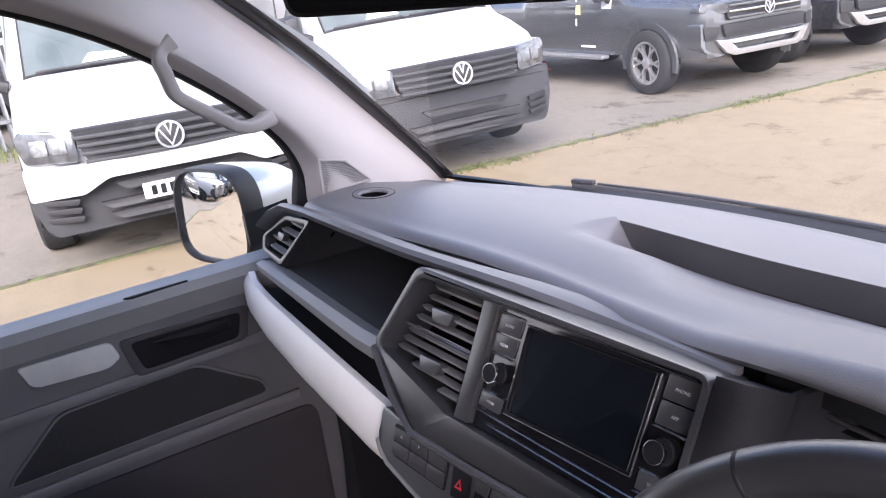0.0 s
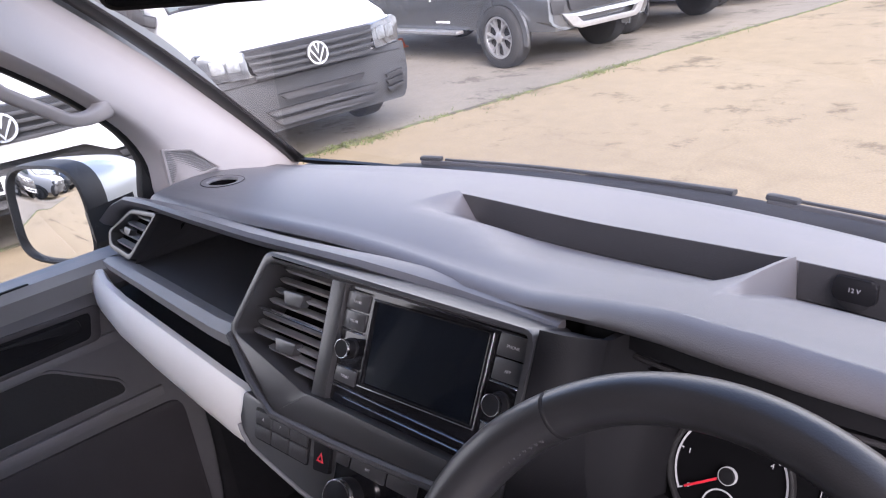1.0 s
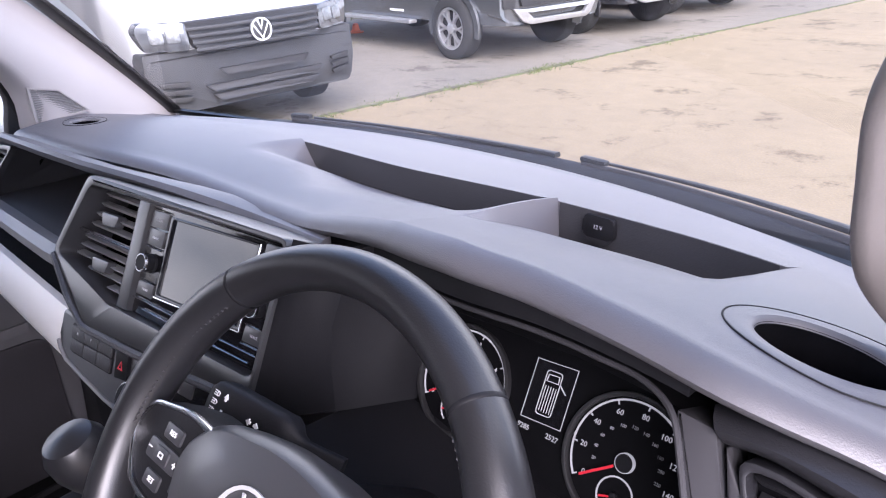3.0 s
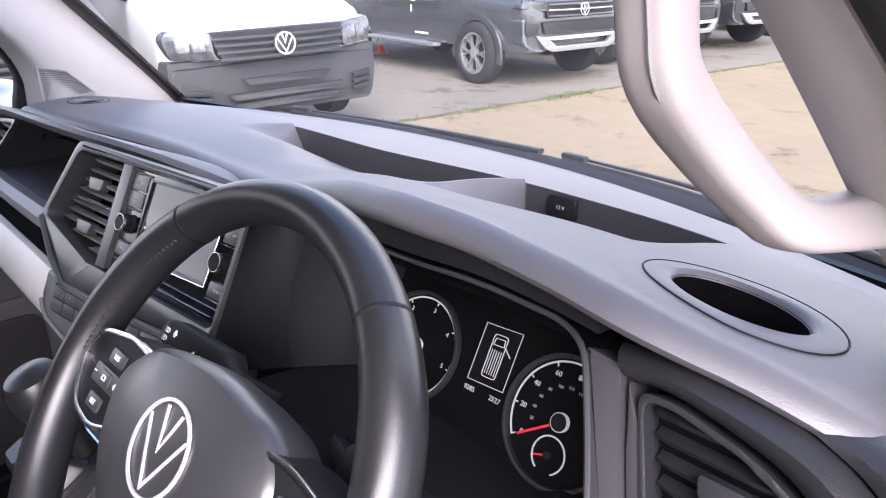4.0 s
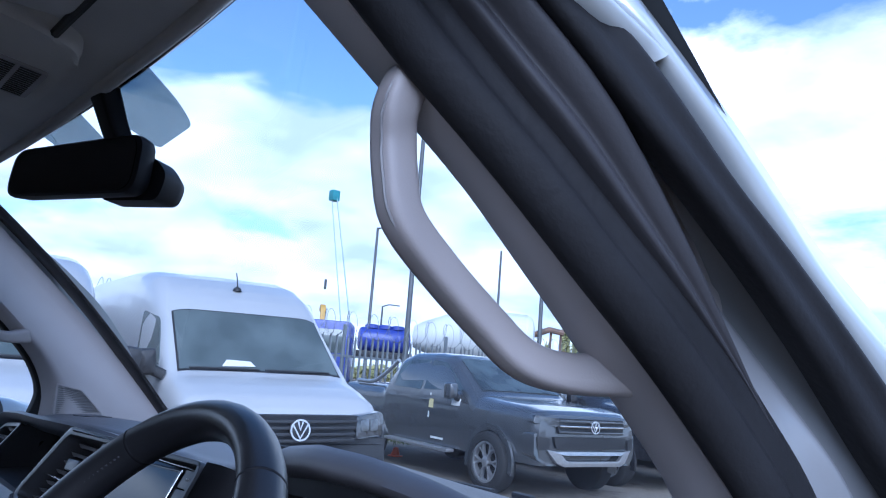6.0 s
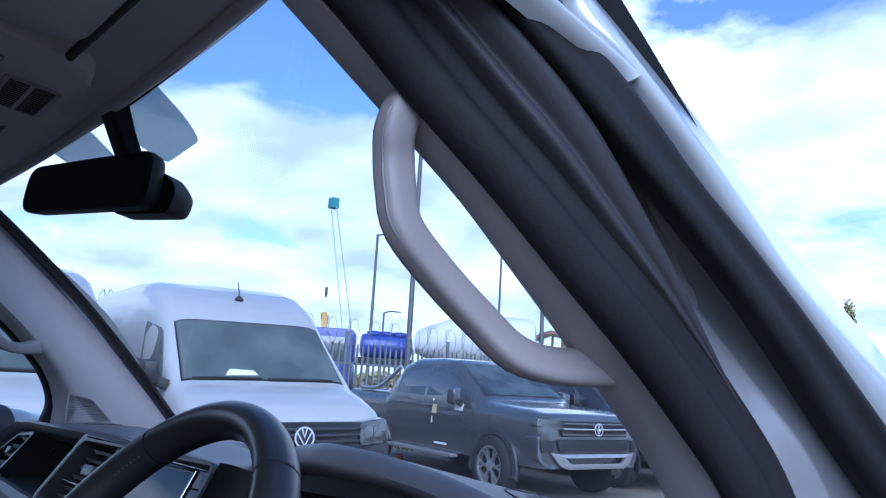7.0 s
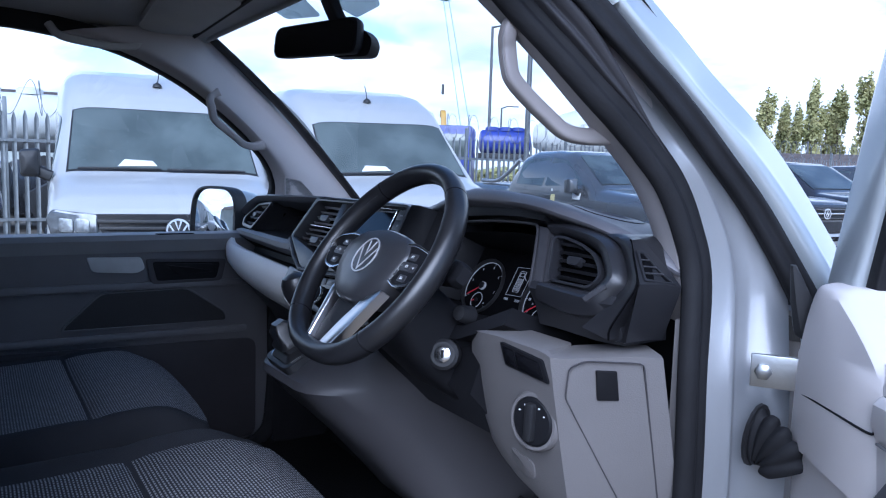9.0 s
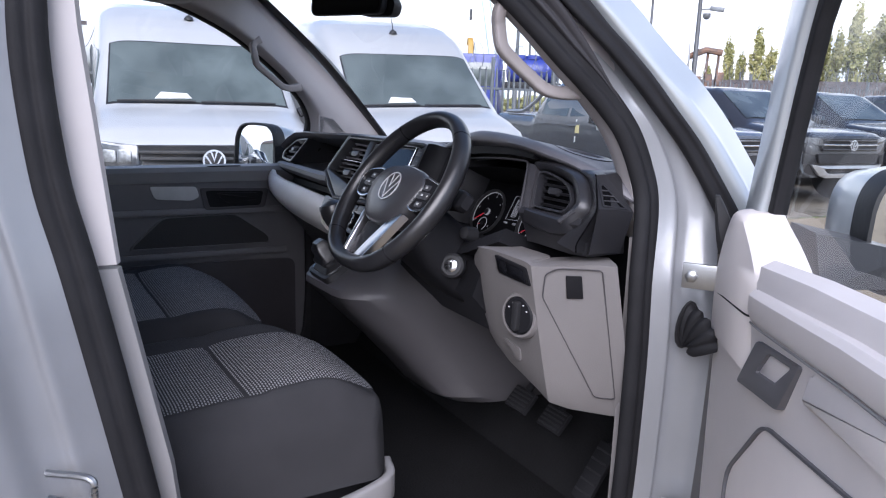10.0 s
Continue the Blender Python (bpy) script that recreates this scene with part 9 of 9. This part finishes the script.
# -- tankers and other machines behind the fence
def tank(x, y, z, r, length, yaw, mat, label, cab=None):
    t = thing("tank_lorry", label, "lorry", "tank lorries", at=pose(x, y, 0, 0, 0, yaw))
    bm = bmesh.new()
    n = 28
    prof = [(0.0, 0.2), (0.04, 0.62), (0.12, 0.88), (0.3, 1.0)]
    secs = [(-length / 2 + a * r, k) for a, k in prof] + [(length / 2 - a * r, k) for a, k in prof[::-1]]
    loft(bm, [[V(u, r * k * math.cos(q), z + r * k * math.sin(q)) for q in np.linspace(0, 2 * math.pi, n, endpoint=False)] for u, k in secs])
    part("tank", bm, mat, t)
    bm = bmesh.new()
    for u in np.linspace(-length / 2 + 0.5, length / 2 - 0.5, 5):
        loft(bm, [[V(u + du, r * 1.015 * math.cos(q), z + r * 1.015 * math.sin(q)) for q in np.linspace(0, 2 * math.pi, n, endpoint=False)] for du in (-0.03, 0.03)])
    part("tank_band", bm, mat, t)
    bm = bmesh.new()
    box(bm, (0, 0, z - r - 0.12), (length * 1.05, 0.9, 0.25), bevel=0.03)
    part("chassis", bm, PLASTIC_BK, t)
    for u in (-length * 0.35, -length * 0.2, length * 0.35):
        for s in (-1, 1):
            wheel_at(t, u, s * 1.0, 0.5, 0.3, s, 8, BUMPER)
    bm = bmesh.new()
    for u in (-length * 0.25, 0.0, length * 0.25):
        lathe(bm, [(0.28, 0), (0.28, 0.12), (0.2, 0.16), (0.01, 0.17)], pose(u, 0, z + r - 0.03), 16)
    part("tank_hatch", bm, mat, t)
    if cab:
        bm = bmesh.new()
        box(bm, (length / 2 + 1.0, 0, 1.9), (1.7, 2.3, 2.5), bevel=0.15)
        c = part("cab", bm, cab, t)
        bm = bmesh.new()
        box(bm, (length / 2 + 1.82, 0, 2.4), (0.08, 2.0, 0.9), bevel=0.03)
        for s in (-1, 1):
            box(bm, (length / 2 + 1.2, s * 1.14, 2.4), (0.9, 0.06, 0.8), bevel=0.02)
        part("cab_window", bm, AUTO_GLASS, c)


x, y = bearing(52.9, 30)
tank(x, y, 2.62, 0.47, 2.1, 60, BLUE_TANK, "blue tank trailer behind the fence")
x, y = bearing(57.4, 27)
lorry = thing("box_lorry", "blue lorry cab behind the fence", "lorry", at=pose(x, y, 0, 0, 0, -38))
bm = bmesh.new()
box(bm, (0, 0, 1.95), (2.4, 2.0, 2.1), bevel=0.12)
part("cab", bm, BLUE_TANK, lorry)
bm = bmesh.new()
box(bm, (1.18, 0, 2.3), (0.10, 1.7, 0.8), bevel=0.03)
box(bm, (0.3, -0.99, 2.3), (0.8, 0.08, 0.7), bevel=0.03)
part("cab_window", bm, AUTO_GLASS, lorry)
for u in (-0.8, 0.8):
    for s in (-1, 1):
        wheel_at(lorry, u, s * 0.9, 0.5, 0.3, s, 8, BUMPER)
x, y = bearing(45.9, 30)
drum = thing("tank_lorry", "white drum tank with bands standing behind the fence", "lorry", "tank lorries", at=pose(x, y, 0, 0, 0, 46))
bm = bmesh.new()
DRUM = [(-2.55, 0.05), (-2.5, 0.42), (-2.1, 0.60), (-1.3, 0.82), (-0.5, 0.97), (0.2, 1.0), (1.4, 1.0), (2.0, 0.96), (2.2, 0.86), (2.28, 0.6), (2.3, 0.05)]
loft(bm, [[V(u, 1.03 * k * math.cos(q), 3.07 + 1.03 * k * math.sin(q) - 0.10 * max(0, -u - 0.5)) for q in np.linspace(0, 2 * math.pi, 36, endpoint=False)] for u, k in DRUM])
part("tank", bm, WHITE_TANK, drum)
for u, k in ((-0.5, 0.975), (0.9, 1.0), (1.95, 0.965)):
    bm = bmesh.new()
    loft(bm, [[V(u + du, 1.045 * k * math.cos(q), 3.07 + 1.045 * k * math.sin(q)) for q in np.linspace(0, 2 * math.pi, 36, endpoint=False)] for du in (-0.035, 0.035)])
    part("tank_band", bm, WHITE_TANK, drum)
bm = bmesh.new()
box(bm, (0.2, 0, 1.75), (5.6, 0.9, 0.28), bevel=0.04)
part("chassis", bm, PLASTIC_BK, drum)
bm = bmesh.new()
sweep(bm, [V(2.3, 0.1, 3.3), V(2.9, 0.1, 3.55), V(3.5, 0.1, 3.45)], circle(0.12, 8))
for u in (2.55, 2.95, 3.35):
    sweep(bm, [V(u, 0.3, 1.8), V(u + 0.05, 0.25, 3.6)], circle(0.05, 6))
    box(bm, (u + 0.1, 0.0, 2.3 + 0.2 * (u - 2.5)), (0.28, 0.6, 0.5), bevel=0.05)
part("loading_gear", bm, RUST, drum, "rusty frame and hoses at the drum's end")
for u in (-1.9, -0.8, 1.9):
    for q in (-1, 1):
        wheel_at(drum, u, q * 1.0, 0.5, 0.3, q, 8, BUMPER)
x, y = bearing(57.9, 33)
dig = thing("excavator_arm", "ochre machine arm above the vans", "machine", at=pose(x, y, 0))
bm = bmesh.new()
sweep(bm, smooth_path([(0.3, 0, 0), (0.25, 0, 2.4), (0.05, 0.1, 3.7), (-0.18, 0.2, 4.0), (-0.3, 0.25, 3.8)], 14), rounded([(-0.12, -0.10), (0.12, -0.10), (0.12, 0.10), (-0.12, 0.10)], 0.04, 2))
part("arm", bm, OCHRE, dig)
# white tank and scrap behind the fence on the far side
x, y = bearing(86.5, 20, (1.5, -0.75))
tank(x, y, 2.35, 0.55, 3.4, 88, WHITE_TANK, "small white tank behind the fence")
for k in range(7):
    sc = thing("scrap_part", "dark salvaged vehicle part behind the fence", "scrap", "salvaged parts")
    px, py = -13.6 - random.random() * 2.5, -4.0 + k * 0.95 + random.random() * 0.5
    bm = bmesh.new()
    box(bm, (px, py, 0.45 + 0.3 * random.random()), (0.9 + random.random(), 0.7 + random.random() * 0.5, 0.8 + random.random() * 0.7), m=pose(0, 0, 0, random.uniform(-20, 20), random.uniform(-20, 20), random.uniform(0, 90)), bevel=0.08)
    part("scrap_shell", bm, (PICKUP_DARK, BUMPER, GALV, PICKUP)[k % 4], sc)
    bm = bmesh.new()
    lathe(bm, [(0.2, -0.1), (0.34, -0.1), (0.36, 0), (0.34, 0.1), (0.2, 0.1)], pose(px + 0.4, py + 0.3, 1.0 + 0.4 * random.random(), random.uniform(0, 90), random.uniform(0, 90), 0), 20)
    part("scrap_tyre", bm, TYRE, sc)


# -- tower crane jib in the distance
crane = thing("harbour_crane", "distant teal lattice crane with hanging hook", "crane")
cx, cy = bearing(57.0, 230)


def lattice(bm, a, b, w, n):
    a, b = Vector(a), Vector(b)
    t = (b - a).normalized()
    s = t.cross(V(0, 0, 1)).normalized()
    u = s.cross(t)
    for i, j in ((1, 1), (1, -1), (-1, 1), (-1, -1)):
        sweep(bm, [a + (s * i + u * j) * w, b + (s * i + u * j) * w * 0.5], circle(0.16, 5))
    for k in range(n):
        p, q = a.lerp(b, k / n), a.lerp(b, (k + 1) / n)
        g = 1 if k % 2 else -1
        wk = w * (1 - 0.5 * k / n)
        for j in (1, -1):
            sweep(bm, [p + (s * g + u * j) * wk, q + (s * -g + u * j) * wk], circle(0.11, 4))


ax, ay = bearing(57.9, 230)
bx, by = bearing(55.4, 230)
bm = bmesh.new()
lattice(bm, (bx, by, 0), (ax, ay, 53.5), 1.6, 26)
part("jib", bm, CRANE_PALE, crane)
bm = bmesh.new()
box(bm, (ax, ay, 54.0), (2.6, 2.6, 3.4), bevel=0.3)
part("jib_head", bm, CRANE_TEAL, crane)
bm = bmesh.new()
sweep(bm, [V(ax - 1.2, ay + 0.8, 53), V(ax - 1.2, ay + 0.8, 27)], circle(0.09, 5))
box(bm, (ax - 1.2, ay + 0.8, 26), (0.7, 0.7, 3.2), bevel=0.2)
part("hook_cable", bm, POST_GREY, crane)


# -- poplars
def poplar_mesh(seed, h):
    rnd = random.Random(seed)
    bm = bmesh.new()
    spurs = [(0.0, 0.0, 0.30, 0.22, 0.060), (0.0, 0.0, 0.55, 0.25, 0.062), (0.0, 0.0, 0.80, 0.19, 0.042)]
    for k in range(13):
        a, z = rnd.uniform(0, 6.283), rnd.uniform(0.22, 0.82)
        d = rnd.uniform(0.025, 0.075) * math.sin(math.pi * (0.15 + 0.75 * z))
        spurs.append((d * math.cos(a), d * math.sin(a), z, rnd.uniform(0.09, 0.17), rnd.uniform(0.022, 0.042)))
    for cx, cy, cz, hz, hr in spurs:
        for k in range(int(190 * hr / 0.035)):
            q = V(rnd.gauss(0, 1), rnd.gauss(0, 1), rnd.gauss(0, 1)).normalized() * rnd.random() ** 0.45
            lump = 1.0 + 0.5 * noise.noise(V(q.x * 1.5 + seed, q.y * 1.5 + cz * 9, q.z * 4))
            p = V(cx + q.x * hr * lump, cy + q.y * hr * lump, cz + q.z * hz) * h
            s = h * 0.012 * rnd.uniform(0.6, 1.5)
            u = V(rnd.gauss(0, 1), rnd.gauss(0, 1), rnd.gauss(0, 1)).normalized() * s
            w = u.cross(V(rnd.gauss(0, 1), rnd.gauss(0, 1), rnd.gauss(0, 1))).normalized() * s
            bm.faces.new([bm.verts.new(r) for r in (p - u, p + w * 0.8, p + u * 1.2, p - w * 0.9)])
    return bm


def poplar_wood(h, seed):
    rnd = random.Random(seed + 50)
    bm = bmesh.new()
    sweep(bm, [V(0, 0, 0), V(0.05, 0.03, h * 0.4), V(0, 0, h * 0.92)], circle(h * 0.016, 8), scale=lambda f: 1.15 - f, up=(1, 0, 0))
    for k in range(16):
        z, a = h * (0.12 + 0.05 * k), rnd.uniform(0, 6.28)
        d = h * 0.09 * (1 - k / 20)
        sweep(bm, [V(0, 0, z), V(d * math.cos(a) * 0.7, d * math.sin(a) * 0.7, z + d), V(d * math.cos(a), d * math.sin(a), z + d * 2.2)], circle(h * 0.005, 5), scale=lambda f: 1.1 - f, up=(0.3, 0.2, 0.1))
    return bm


models = []
TREES = [(39.3, 95, 9.6), (37.4, 92, 10.6), (35.6, 96, 8.8), (34.4, 88, 11.5), (33.2, 92, 10.8), (31.4, 86, 12.4), (29.9, 88, 11.8), (28.3, 84, 12.6), (24.8, 84, 13.0), (22.8, 82, 12.2), (40.6, 120, 8.0), (36.5, 108, 9.6), (32.4, 104, 11.4), (43.0, 125, 7.0), (38.4, 104, 8.6), (30.6, 100, 11.2), (21.6, 95, 12.4), (20.2, 90, 12.8)]
for k, (az, dist, h) in enumerate(TREES):
    x, y = bearing(az, dist, (1.42, -0.69))
    m = pose(x, y, 0, 0, 0, k * 47)
    if k < 4:
        t = thing("poplar_tree", "slender olive-green poplar tree in a row", "tree", "row of poplars", at=m)
        t.scale = (1, 1, 1)
        part("trunk", poplar_wood(h, k), BARK, t)
        part("crown", poplar_mesh(k, h), LEAF, t, "olive-green leafy crown")
        models.append((t, h))
    else:
        src, h0 = models[k % 4]
        c = copy_thing(src, m)
        c.scale = (h / h0,) * 3
# low hedge and sheds along the horizon
hedge = thing("far_hedge", "low green hedge at the yard's end", "hedge", kind="stuff")
bm = bmesh.new()
for k in range(5200):
    az = random.uniform(8, 62)
    x, y = bearing(az, 78 + random.uniform(-3, 3) + 20 * (az > 42))
    z = random.uniform(0, 2.1) * (0.8 + 0.5 * noise.noise(V(az * 0.5, 0, 0)))
    p = V(x, y, z)
    u = V(random.gauss(0, 1), random.gauss(0, 1), random.gauss(0, 1)).normalized() * 0.35
    w = u.cross(V(random.gauss(0, 1), random.gauss(0, 1), 1)).normalized() * 0.35
    bm.faces.new([bm.verts.new(q) for q in (p - u, p + w, p + u, p - w)])
part("hedge_leaves", bm, LEAF, hedge)


def shed(az, dist, w, h, yaw, label, mat):
    x, y = bearing(az, dist)
    s = thing("warehouse", label, "building", "far buildings", at=pose(x, y, 0, 0, 0, yaw))
    bm = bmesh.new()
    box(bm, (0, 0, h / 2), (w, 8, h))
    wl = part("wall", bm, mat, s)
    bm = bmesh.new()
    loft(bm, [[V(-w / 2 - 0.3, -4.4, h), V(-w / 2 - 0.3, 0, h + 1.3), V(-w / 2 - 0.3, 4.4, h)], [V(w / 2 + 0.3, -4.4, h), V(w / 2 + 0.3, 0, h + 1.3), V(w / 2 + 0.3, 4.4, h)]])
    part("roof", bm, ROOF_TILE, s)
    for k in range(int(w / 4)):
        bm = bmesh.new()
        box(bm, (-w / 2 + 2 + k * 4, -4.02, h * 0.55), (1.6, 0.12, h * 0.35), bevel=0.03)
        part("window", bm, AUTO_GLASS, s)


shed(35.5, 66, 16, 2.3, 35, "low pale clad shed behind the cars", CLAD)
shed(92.0, 40, 9, 3.2, 85, "brown-roofed low building behind the fence", CLAD)
shed(62.0, 75, 14, 3.5, 60, "low grey shed behind the vans", CLAD)
shed(170, 60, 30, 5, 0, "plain clad building behind the van", CLAD)


# the parked van's own road wheels
for x, y in ((0.80, 0.62), (-0.80, 0.62), (0.80, -2.75), (-0.80, -2.75)):
    g = wheel_at(van, x, y, 0.335, 0.21, 1, 10, BUMPER)
    g.matrix_basis = pose(x, y, 0.335, 0, 90 if x > 0 else -90, 0)
